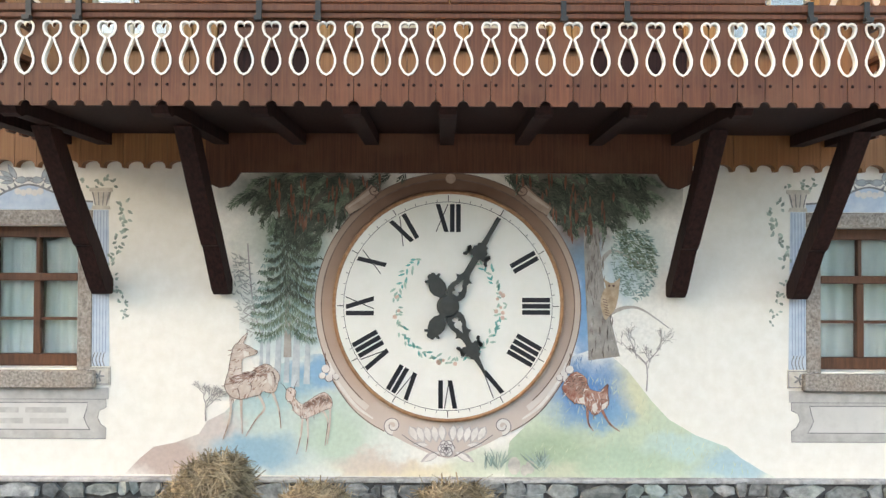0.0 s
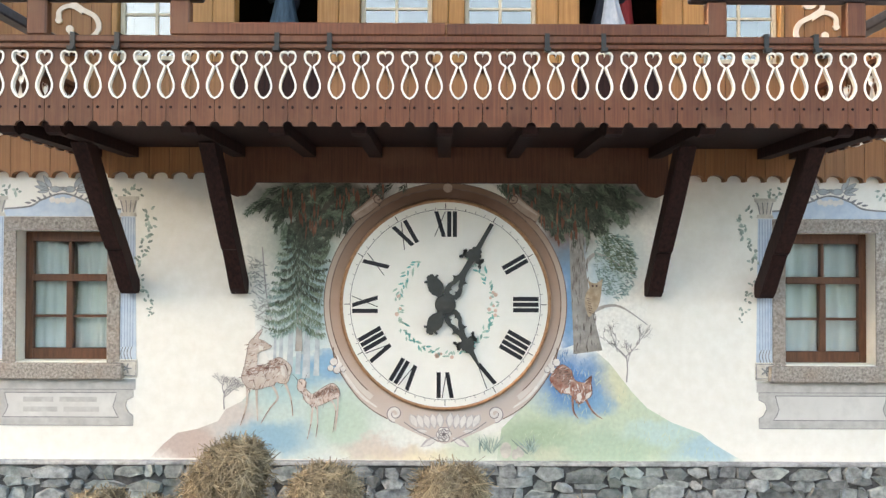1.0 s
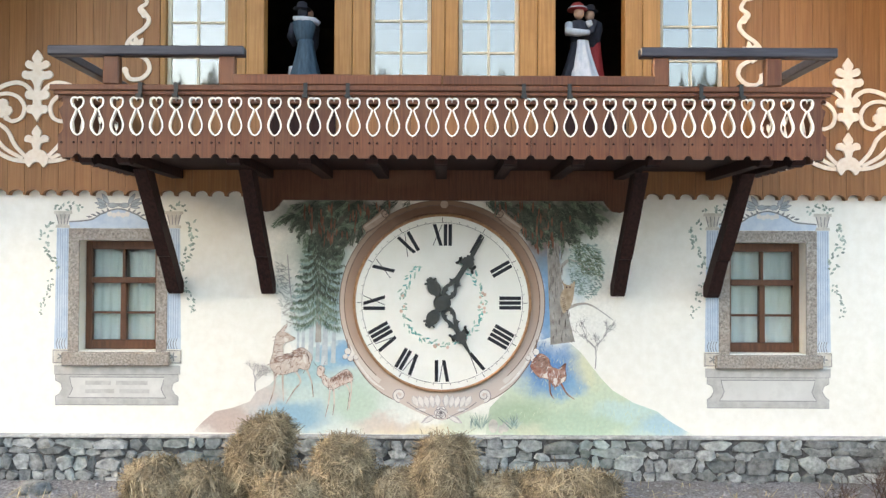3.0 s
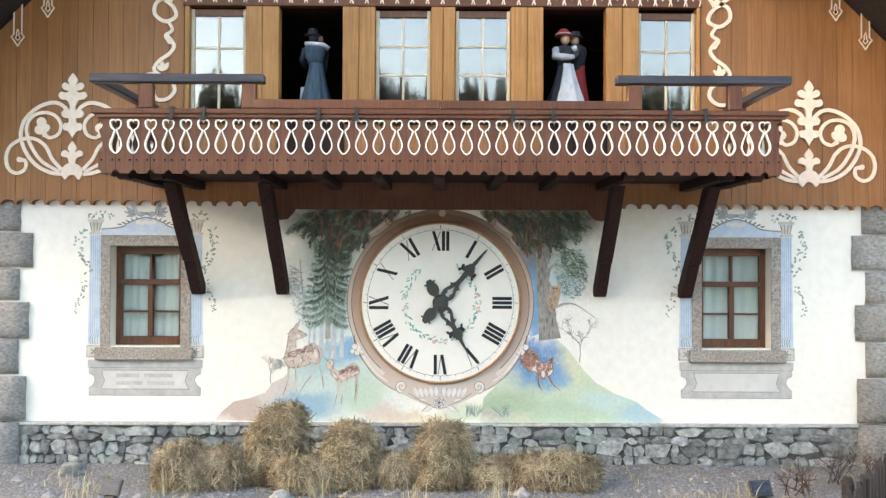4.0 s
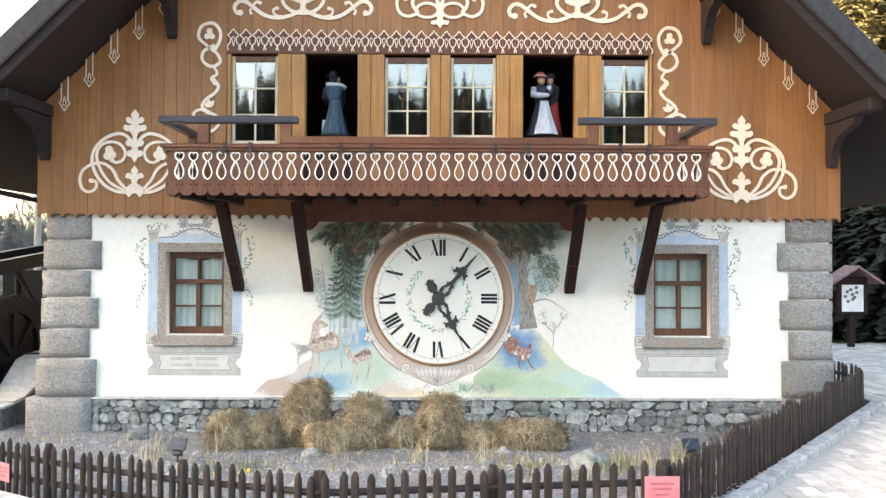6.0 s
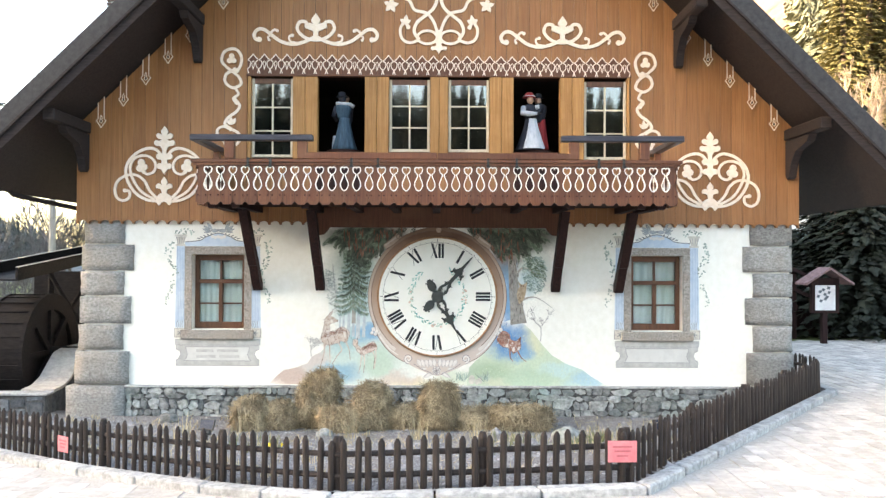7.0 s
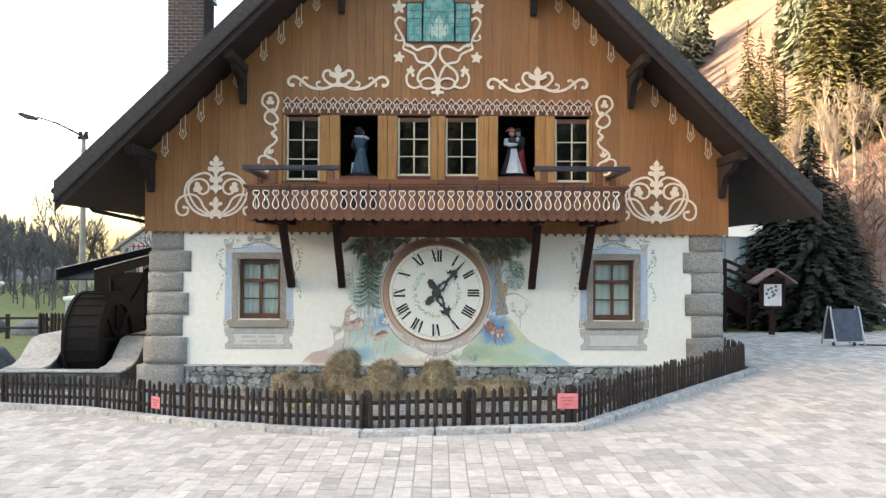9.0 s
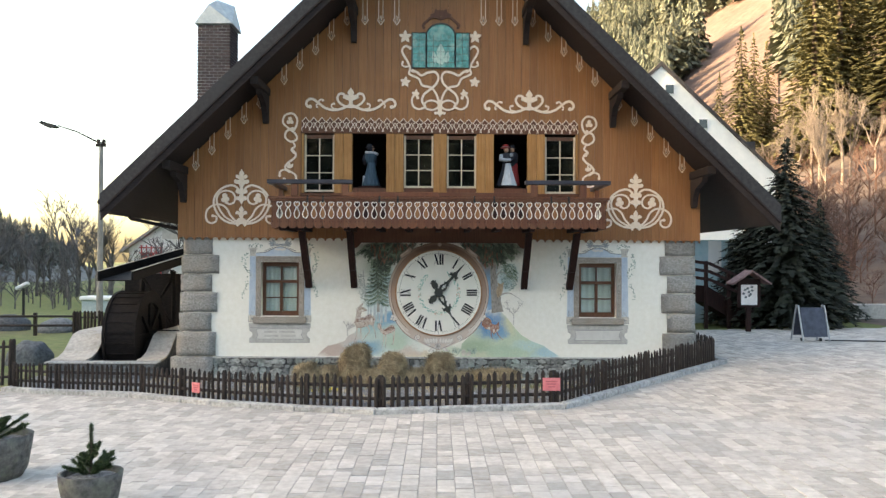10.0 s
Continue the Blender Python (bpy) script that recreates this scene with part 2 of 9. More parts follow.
def roof_half(sign):
    roof = thing("roof_half", (RIDGE_X, 5, RIDGE_Z), "steep dark roof slope with deep overhanging eaves", "roof", kind="structure")
    ex, ez = EAVE[sign]
    sl = slope_of(sign)
    k = math.hypot(1, sl)

    def layer(t0, t1, y0, y1, ext=0.0):
        xe, ze = ex + sign * ext, ez - ext * sl
        return slab(bmesh.new(), [(RIDGE_X, RIDGE_Z - t0 * k), (xe, ze - t0 * k), (xe, ze - t1 * k), (RIDGE_X, RIDGE_Z - t1 * k)], y0, y1)
    part("covering", layer(0.0, 0.07, Y_FRONT - 0.03, DEPTH + 1.0, 0.02), ROOFING, roof)
    part("sheathing", layer(0.072, 0.29, Y_FRONT, DEPTH + 0.9), EAVES, roof, "dark boarded soffit")
    part("barge_board", layer(0.074, 0.40, Y_FRONT - 0.035, Y_FRONT - 0.004), EAVES, roof, "broad dark barge board")
    part("verge_sheet", layer(-0.012, 0.24, Y_FRONT - 0.075, Y_FRONT - 0.037), ROOFING, roof, "slate-grey sheet along the verge")
    part("verge_bead", layer(0.241, 0.275, Y_FRONT - 0.085, Y_FRONT - 0.037), EAVES, roof)
    return roof


roof_west, roof_east = roof_half(-1), roof_half(1)


# ---- stone corners and plinth ----
def rough_block(x0, x1, y0, y1, z0, z1, seed):
    """A dressed stone with worn edges and a hewn face."""
    rng = random.Random(seed)
    bm = box(bmesh.new(), x0, x1, y0, y1, z0, z1)
    bmesh.ops.subdivide_edges(bm, edges=bm.edges[:], cuts=3, use_grid_fill=True)
    cx, cz, hx, hz = (x0 + x1) / 2, (z0 + z1) / 2, (x1 - x0) / 2, (z1 - z0) / 2
    for v in bm.verts:
        if v.co.y < y0 + 1e-4:
            e = max(abs(v.co.x - cx) / hx, abs(v.co.z - cz) / hz)
            v.co.y += (0.014 if e > 0.99 else 0.0) + rng.uniform(-0.008, 0.008)
            if e > 0.99:
                v.co.x += rng.uniform(-0.008, 0.008)
                v.co.z += rng.uniform(-0.008, 0.008)
    return bm


quoin_w = thing("corner_stonework_west", (-5.5, 0, -0.3), "weathered grey dressed stone blocks at the house corner", "stonework", kind="structure")
quoin_e = thing("corner_stonework_east", (5.6, 0, -0.1), "weathered grey-brown dressed stone blocks at the house corner", "stonework", kind="structure")
QZ = (3.14, 2.73, 2.28, 1.86, 1.385, 0.935, 0.365, -0.5)
WI = (-5.236, -5.082, -5.242, -5.123, -5.25, -5.147, -5.19)
WO = (-5.906, -5.943, -5.963, -5.976, -5.988, -6.04, -6.15)
EI = (5.342, 5.217, 5.389, 5.257, 5.387, 5.279, 5.26)
EO = (6.041, 6.048, 6.047, 6.046, 6.045, 6.06, 6.13)
for i in range(7):
    out = 0.05 if i < 5 else (0.08 if i == 5 else 0.14)
    part("stone_block", rough_block(WO[i], WI[i], -out, 0.55, QZ[i + 1] + 0.012, QZ[i] - 0.012, i), QUOIN, quoin_w, smooth=True)
    part("stone_block", rough_block(EI[i], EO[i], -out, 0.55, QZ[i + 1] + 0.012, QZ[i] - 0.012, 20 + i), QUOIN, quoin_e, smooth=True)

plinth = structure("plinth", boxed(-5.17, 5.24, -0.05, -0.002, -0.6, 0.325), MORTAR, "rubble stone plinth with recessed dark joints along the wall")
part("coping", boxed(-5.2, 5.27, -0.085, -0.003, 0.326, 0.36, 0.006), KERB, plinth, "thin grey cement ledge")


# ---- upper storey: stained boards with scalloped ends ----
BW = 0.19
siding = structure("wall_upper", wall_with_openings(-5.88, 5.98, 3.22, 4.1, -0.02, 0.2, ()), DARKWOOD, "timber-clad upper storey and gable of vertical orange-brown boards")
STRIP = (-3.16, 3.28, 4.17, 5.56)


def gable_back():
    bm = bmesh.new()
    top = lambda x: roof_z(x) - 0.44
    slab(bm, [(-5.88, 4.11), (-3.16, 4.11), (-3.16, top(-3.16)), (-5.88, top(-5.88))], -0.02, 0.2)
    slab(bm, [(3.28, 4.11), (5.98, 4.11), (5.98, top(5.98)), (3.28, top(3.28))], -0.02, 0.2)
    slab(bm, [(-3.158, 5.56), (3.278, 5.56), (3.278, top(3.28)), (RIDGE_X, top(RIDGE_X)), (-3.158, top(-3.16))], -0.02, 0.2)
    return bm


part("backing", gable_back(), DARKWOOD, siding)


def board(x0, x1, z0, z1a, z1b, scallop, y0=None):
    """One board; its foot is cut to a shallow arch if scallop is set."""
    y0 = Y_SIDE if y0 is None else y0
    g = 0.0022
    x0, x1 = x0 + g, x1 - g
    poly = [(x1, z1b), (x0, z1a)]
    if scallop:
        r, n = (x1 - x0) / 2, 0.012
        poly += [(x0, z0), (x0 + n, z0)] + [(x0 + r - (r - n) * math.cos(a), z0 + 0.012 + 0.05 * math.sin(a)) for a in [math.pi * k / 8 for k in range(9)]] + [(x1 - n, z0), (x1, z0)]
    else:
        poly += [(x0, z0), (x1, z0)]
    return slab(bmesh.new(), poly, y0, -0.022)


def siding_foot(x):
    return 3.055 - 0.003 * x


x = -6.02
while x < 6.1:
    x1 = min(x + BW, 6.14)
    mid = (x + x1) / 2
    za, zb = roof_z(x) - 0.44, roof_z(x1) - 0.44
    if STRIP[0] < mid < STRIP[1]:
        part("board", board(x, x1, siding_foot(mid), STRIP[2] - 0.004, STRIP[2] - 0.004, True), SIDING, siding)
        part("board", board(x, x1, STRIP[3] + 0.004, za, zb, False), SIDING, siding)
    else:
        part("board", board(x, x1, siding_foot(mid), za, zb, True), SIDING, siding)
    x = x1

# boarded apron with rounded drops behind the middle of the balcony
apron = thing("apron_board", (0.05, -0.15, 3.1), "red-brown boarded apron with rounded ends under the balcony", "cladding", kind="structure")
bm = bmesh.new()
slab(bm, [(-2.06, 3.42), (-2.06, 2.98), (-2.03, 2.92), (-1.95, 2.885), (-1.86, 2.9), (-1.8, 2.96), (-1.76, 3.02), (1.86, 3.02), (1.9, 2.96), (1.96, 2.9), (2.05, 2.885), (2.13, 2.92), (2.16, 2.98), (2.16, 3.42)], -0.15, -0.104)
part("panel", bm, BALCONY, apron)


# ---- upper window strip ----
UW = ((-3.10, -2.40, 4.20, 5.54), (-0.78, -0.09, 4.30, 5.53), (0.22, 0.91, 4.30, 5.53), (2.51, 3.23, 4.18, 5.51))
DOORS = ((-1.98, -1.19, 4.30, 5.55), (1.32, 2.10, 4.30, 5.54))
POSTS = ((-3.16, -3.10), (-2.40, -1.98), (-1.19, -0.78), (-0.09, 0.22), (0.91, 1.32), (2.10, 2.51), (3.23, 3.28))
strip = thing("window_band", (0.06, -0.1, 4.2), "row of honey-brown timber posts between the gable windows", "window frame", kind="structure")
for a, b in POSTS:
    n = 2 if b - a > 0.2 else 1
    for k in range(n):
        c, d = a + (b - a) * k / n, a + (b - a) * (k + 1) / n
        part("post", boxed(c + 0.002, d - 0.002, -0.13 + 0.004 * k, 0.06, 4.17, 5.56, 0.008), POSTWOOD, strip)
part("head_board", boxed(-3.18, 3.3, -0.135, 0.06, 5.562, 5.60, 0.005), BALCONY, strip)
part("sill_board", boxed(-3.18, 3.3, -0.16, 0.06, 4.10, 4.168, 0.008), BALCONY, strip)
# Dark panels stand in for the unlit lower doorways seen through the balcony.
for a, b, _, _ in DOORS:
    part("door_foot", boxed(a - 0.02, b + 0.02, -0.125, -0.104, 3.42, 4.098, 0.004), DARKWOOD, strip)
for a, b, z0, _ in UW[1:3] + DOORS:
    part("lower_panel", boxed(a + 0.003, b - 0.003, -0.09, 0.04, 4.169, z0 - 0.002, 0.006), BALCONY, strip)

# Near-black surfaces put the room's lack of light into their colour.
ROOM = surf("unlit_room_tone", (0.008, 0.006, 0.005), (0.02, 0.014, 0.011), (4, 4, 4), 0.9, 0.1)
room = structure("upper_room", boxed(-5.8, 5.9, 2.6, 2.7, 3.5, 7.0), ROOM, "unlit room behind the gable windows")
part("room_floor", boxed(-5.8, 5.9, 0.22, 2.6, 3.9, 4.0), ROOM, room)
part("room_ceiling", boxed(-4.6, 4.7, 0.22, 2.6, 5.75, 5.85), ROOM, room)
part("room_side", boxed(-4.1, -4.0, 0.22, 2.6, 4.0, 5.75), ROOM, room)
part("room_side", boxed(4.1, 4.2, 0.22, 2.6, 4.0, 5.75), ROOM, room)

MUNTIN = surf("pale_muntin", (0.50, 0.42, 0.30), (0.64, 0.56, 0.43), (30, 30, 8), 0.5, 0.1)


def upper_window(i, a, b, z0, z1):
    w = thing("window_%d" % i, ((a + b) / 2, 0, z0), "upper gable window with six panes and pale glazing bars", "window", kind="structure")
    y0, y1 = -0.06, 0.0
    f = 0.045
    part("frame_side", boxed(a + 0.003, a + f, y0, y1, z0 + 0.003, z1 - 0.003, 0.004), MUNTIN, w)
    part("frame_side", boxed(b - f, b - 0.003, y0, y1, z0 + 0.003, z1 - 0.003, 0.004), MUNTIN, w)
    part("frame_head", boxed(a + f + 0.001, b - f - 0.001, y0, y1, z1 - 0.09, z1 - 0.003, 0.004), FRAMEWOOD, w)
    part("frame_foot", boxed(a + f + 0.001, b - f - 0.001, y0, y1, z0 + 0.003, z0 + 0.05, 0.004), MUNTIN, w)
    ia, ib, iz0, iz1 = a + f, b - f, z0 + 0.05, z1 - 0.09
    m = (ia + ib) / 2
    part("mullion", boxed(m - 0.014, m + 0.014, y0 + 0.008, y1 - 0.012, iz0, iz1, 0.003), MUNTIN, w)
    for k in (1, 2):
        zz = iz0 + (iz1 - iz0) * k / 3
        part("glazing_bar", boxed(ia, m - 0.0145, y0 + 0.01, y1 - 0.014, zz - 0.011, zz + 0.011), MUNTIN, w)
        part("glazing_bar", boxed(m + 0.0145, ib, y0 + 0.01, y1 - 0.014, zz - 0.011, zz + 0.011), MUNTIN, w)
    for k in range(3):
        for c, d in ((ia, m), (m, ib)):
            e, g = iz0 + (iz1 - iz0) * k / 3, iz0 + (iz1 - iz0) * (k + 1) / 3
            p = part("pane", boxed(c + 0.002, d - 0.002, -0.034, -0.03, e + 0.002, g - 0.002), GLASS_UP, w)
            p.visible_shadow = False
    return w


for i, (a, b, z0, z1) in enumerate(UW):
    upper_window(i + 3, a, b, z0, z1)


# ---- ground floor windows ----
CURTAIN = surf("pale_curtain", (0.66, 0.78, 0.75), (0.80, 0.88, 0.86), (24, 24, 1.5), 0.9, 0.5, 0.01)


def lower_window(i, a, b, z0, z1, tied):
    w = thing("window_%d" % i, ((a + b) / 2, 0.2, z0), "brown timber casement window with pale green curtains in a deep stone reveal", "window", kind="structure")
    y0, y1 = 0.16, 0.225
    f = 0.075
    c = (a + b) / 2
    part("frame_side", boxed(a + 0.002, a + f, y0, y1, z0 + 0.002, z1 - 0.002, 0.005), FRAMEWOOD, w)
    part("frame_side", boxed(b - f, b - 0.002, y0, y1, z0 + 0.002, z1 - 0.002, 0.005), FRAMEWOOD, w)
    part("frame_head", boxed(a + f + 0.001, b - f - 0.001, y0, y1, z1 - 0.1, z1 - 0.002, 0.005), FRAMEWOOD, w)
    part("frame_foot", boxed(a + f + 0.001, b - f - 0.001, y0, y1, z0 + 0.002, z0 + 0.11, 0.005), FRAMEWOOD, w)
    zt = z0 + 0.11 + (z1 - z0 - 0.21) * 0.66
    part("transom", boxed(a + f + 0.001, b - f - 0.001, y0 - 0.012, y1, zt - 0.035, zt + 0.035, 0.006), FRAMEWOOD, w)
    part("mullion", boxed(c - 0.032, c + 0.032, y0 - 0.008, y1, z0 + 0.111, zt - 0.036, 0.006), FRAMEWOOD, w)
    part("mullion", boxed(c - 0.016, c + 0.016, y0, y1, zt + 0.036, z1 - 0.101, 0.004), FRAMEWOOD, w)
    zm = z0 + 0.11 + (zt - 0.036 - z0 - 0.11) * 0.48
    for p, q in ((a + f, c - 0.033), (c + 0.033, b - f)):
        part("glazing_bar", boxed(p + 0.001, q - 0.001, y0 + 0.012, y1 - 0.01, zm - 0.013, zm + 0.013, 0.003), FRAMEWOOD, w)
        for e, g in ((z0 + 0.112, zm), (zm, zt - 0.037), (zt + 0.037, z1 - 0.102)):
            ob = part("pane", boxed(p + 0.002, q - 0.002, y0 + 0.03, y0 + 0.034, e + 0.002, g - 0.002), GLASS, w)
            ob.visible_shadow = False
    for s, (p, q) in enumerate(((a + 0.02, c + 0.01), (c - 0.01, b - 0.02))):
        bm = bmesh.new()
        rows = []
        for j in range(15):
            v = j / 14
            z = z1 - 0.05 - v * (z1 - z0 - 0.07)
            row = []
            for k in range(25):
                u = k / 24
                gather = 0.035 * math.sin(min(1, v * 1.6) * math.pi) if tied else 0.0
                xx = p + (q - p) * u
                if tied:
                    xx += (gather * (0.5 - u)) * 0.9 + (0.02 * (1 if s else -1))
                row.append(bm.verts.new((xx, 0.262 + s * 0.012 + 0.012 * math.sin(u * (26 if tied else 18) + 1.3 * s + 0.6 * v), z - (0.09 * (1 - abs(2 * u - (0.2 if s else 1.8))) if tied and j == 0 else 0))))
            rows.append(row)
        for r0, r1 in zip(rows, rows[1:]):
            for k in range(24):
                bm.faces.new((r0[k], r0[k + 1], r1[k + 1], r1[k]))
        ob = part("curtain", bm, CURTAIN, w, "pale blue-green curtain", smooth=True)
        sol = ob.modifiers.new("thick", "SOLIDIFY")
        sol.thickness = 0.004
    # stone surround, standing just proud of the plaster
    sx = 0.125
    tagged(part("stone_jamb", boxed(a - sx, a - 0.001, -0.014, 0.158, z0 - 0.01, z1 + 0.001, 0.004), FRAMESTONE, w), "grey-brown granite window surround")
    part("stone_jamb", boxed(b + 0.001, b + sx, -0.014, 0.158, z0 - 0.01, z1 + 0.001, 0.004), FRAMESTONE, w)
    part("stone_lintel", boxed(a - sx, b + sx, -0.014, 0.158, z1 + 0.003, z1 + 0.135, 0.004), FRAMESTONE, w)
    part("stone_sill", boxed(a - 0.17, b + 0.17, -0.07, 0.158, z0 - 0.165, z0 - 0.012, 0.01), FRAMESTONE, w, "worn stone window sill")
    return w


lower_window(1, *WIN[0], True)
lower_window(2, *WIN[1], False)


# ---- balcony ----
BX0, BX1, BY, BZ0, BZ1 = -3.52, 3.60, -1.75, 3.285, 3.90
NB = 39
BP = (BX1 - BX0) / NB
balcony = thing("balcony", (0.04, -0.9, 3.3), "red-brown timber balcony with sawn heart cut-outs outlined in white", "balcony")


def cut_outline(s=1.0):
    """Right half of the sawn opening, heart above and drop below, from the top downwards: (x, z)."""
    pts = []
    for k in range(7):      # heart
        a = math.pi * k / 6
        pts.append((0.026 + 0.026 * math.cos(math.pi - a), 3.812 + 0.026 * math.sin(a)))
    pts[0] = (0.0, 3.81)
    pts += [(0.050, 3.79), (0.040, 3.765), (0.013, 3.744)]
    pts += [(0.004, 3.733)]
    for k in range(8):      # drop
        u = k / 7
        pts.append((0.008 + 0.046 * math.sin(math.pi * (0.06 + 0.87 * u) ** 1.45), 3.715 - 0.205 * u))
    pts.append((0.0, 3.498))
    return [(x * s, z) for x, z in pts]


def balcony_board(y0=0.0, y1=0.028):
    """A board with half an opening sawn from each edge, and quarter rounds from its foot; x from 0."""
    w, g = BP, 0.0025
    half = cut_outline()
    left = [(g + max(0, x), z) for x, z in half]
    right = [(w - g - max(0, x), z) for x, z in half]
    r = 0.036
    foot_l = [(g + r * math.cos(a), BZ0 + r * math.sin(a)) for a in (math.pi / 2, math.pi / 3, math.pi / 6, 0)]
    foot_r = [(w - x, z) for x, z in foot_l]
    poly = [(g, BZ1)] + left + foot_l + foot_r[::-1] + right[::-1] + [(w - g, BZ1)]
    clean = [poly[0]]
    for p in poly[1:]:
        if (p[0] - clean[-1][0]) ** 2 + (p[1] - clean[-1][1]) ** 2 > 1e-8:
            clean.append(p)
    return slab(bmesh.new(), clean, y0, y1)


def outline_ring():
    """The white painted edge round one opening, a little proud of the boards."""
    half = cut_outline()
    loop = half + [(-x, z) for x, z in half[-2:0:-1]]
    n = len(loop)
    bm = bmesh.new()
    inn, out = [], []
    for i, (x, z) in enumerate(loop):
        (xa, za), (xb, zb) = loop[i - 1], loop[(i + 1) % n]
        d = Vector((xb - xa, zb - za)).normalized()
        nx, nz = -d.y, d.x
        if abs(x) < 0.012 and 3.72 < z < 3.75:
            nx, nz = (1 if x > 0 else -1), 0
        inn.append((x - nx * 0.001, z - nz * 0.001))
        out.append((x + nx * 0.0125, z + nz * 0.0125))
    rows = [[bm.verts.new((x, y, z)) for x, z in lp] for lp, y in ((inn, 0.03), (inn, -0.009), (out, -0.009), (out, -0.001))]
    for a, b in zip(rows, rows[1:]):
        for i in range(n):
            bm.faces.new((a[i], a[(i + 1) % n], b[(i + 1) % n], b[i]))
    return bm


board_mesh = mesh_of("balcony_board", balcony_board())
board_mesh.materials.append(BALCONY)
ring_mesh = mesh_of("heart_outline", outline_ring())
ring_mesh.materials.append(WHITE)
bm = bmesh.new()
lathe(bm, [(0.011, 0), (0.011, 0.003), (0.007, 0.009), (0.002, 0.011)], sides=8)
bmesh.ops.rotate(bm, verts=bm.verts, matrix=Matrix.Rotation(radians(90), 3, "X"))
nail_mesh = mesh_of("nail", bm)
nail_mesh.materials.append(DARKWOOD)
for i in range(NB):
    x = BX0 + i * BP
    piece("board", board_mesh, balcony, (x, BY, 0))
    if i:
        piece("heart_outline", ring_mesh, balcony, (x, BY, 0))
    for dx in (0.035, BP - 0.035):
        piece("nail", nail_mesh, balcony, (x + dx, BY, 3.425))
NS = 8
SP = (abs(BY) - 0.13) / NS
for sx, rz in ((BX0, -90), (BX1, 90)):
    for i in range(NS):
        y = BY + 0.03 + (i + 1) * SP if rz < 0 else BY + 0.03 + i * SP
        piece("side_board", board_mesh, balcony, (sx, y, 0), radians(rz))
        if i:
            piece("heart_outline", ring_mesh, balcony, (sx, BY + 0.03 + i * SP, 0), radians(rz))
part("top_rail", boxed(BX0 - 0.06, BX1 + 0.06, BY - 0.05, BY + 0.07, 3.902, 3.955, 0.008), BALCONY, balcony, "projecting top rail")
part("rail_lip", boxed(BX0 - 0.03, BX1 + 0.03, BY - 0.03, BY - 0.002, 3.865, 3.90, 0.004), BALCONY, balcony)
part("side_rail", boxed(BX0 - 0.06, BX0 + 0.06, BY + 0.072, -0.105, 3.902, 3.955, 0.008), BALCONY, balcony)
part("side_rail", boxed(BX1 - 0.06, BX1 + 0.06, BY + 0.072, -0.105, 3.902, 3.955, 0.008), BALCONY, balcony)
part("back_rail", boxed(BX0 + 0.04, BX1 - 0.04, BY + 0.031, BY + 0.085, 3.40, 3.47, 0.004), DARKWOOD, balcony)
part("deck", boxed(BX0 + 0.04, BX1 - 0.04, BY + 0.09, -0.106, 3.36, 3.40), DARKWOOD, balcony, "dark plank floor")
for xx in (-3.3, -2.95, -1.92, -1.25, -0.62, 0.03, 0.68, 1.32, 2.03, 3.08, 3.38):
    bm = bmesh.new()
    slab(bm, [(BY + 0.06, 3.358), (BY + 0.06, 3.30), (BY + 0.10, 3.25), (BY + 0.16, 3.235), (BY + 0.22, 3.26), (-0.107, 3.26), (-0.107, 3.358)], xx - 0.06, xx + 0.06, lambda a, b, c: (b, a, c))
    part("joist", bm, DARKWOOD, balcony)
# raised middle rail and the two handrails
part("middle_rail", boxed(-1.90, 0.035, BY - 0.045, BY + 0.055, 3.957, 4.055, 0.01), BALCONY, balcony)
part("middle_rail", boxed(0.04, 2.0, BY - 0.045, BY + 0.055, 3.957, 4.05, 0.01), BALCONY, balcony)
for s, (a, b, p, q) in ((-1, (-3.60, -1.79, -3.02, -1.95)), (1, (1.865, 3.685, 2.06, 3.10))):
    part("handrail", boxed(a, b, BY - 0.06, BY + 0.06, 4.225, 4.315, 0.012), RAILTOP, balcony, "blue-black painted handrail")
    e = a if s < 0 else b
    part("side_handrail", boxed(min(e, e - s * 0.12), max(e, e - s * 0.12), BY + 0.062, -0.105, 4.225, 4.315, 0.012), RAILTOP, balcony)
    for c in (p, q):
        part("rail_post", boxed(c - 0.075, c + 0.075, BY - 0.04, BY + 0.05, 3.957, 4.223, 0.012), BALCONY, balcony)
    for yy in (-0.55,):
        part("rail_post", boxed(e - s * 0.06 - 0.05, e - s * 0.06 + 0.05, yy - 0.05, yy + 0.05, 3.957, 4.223, 0.01), BALCONY, balcony)
for xx in (-2.74, -2.41, -1.22, -0.83, 0.79, 1.21, 2.42, 2.79):
    bm = box(bmesh.new(), xx - 0.018, xx + 0.018, BY - 0.062, BY - 0.05, 3.84, 3.972)
    box(bm, xx - 0.018, xx + 0.018, BY - 0.05, BY + 0.05, 3.957, 3.972)
    box(bm, xx - 0.024, xx + 0.024, BY - 0.10, BY - 0.051, 3.83, 3.86)
    part("planter_hook", bm, BLACK, balcony, "dark iron hook for a flower box")
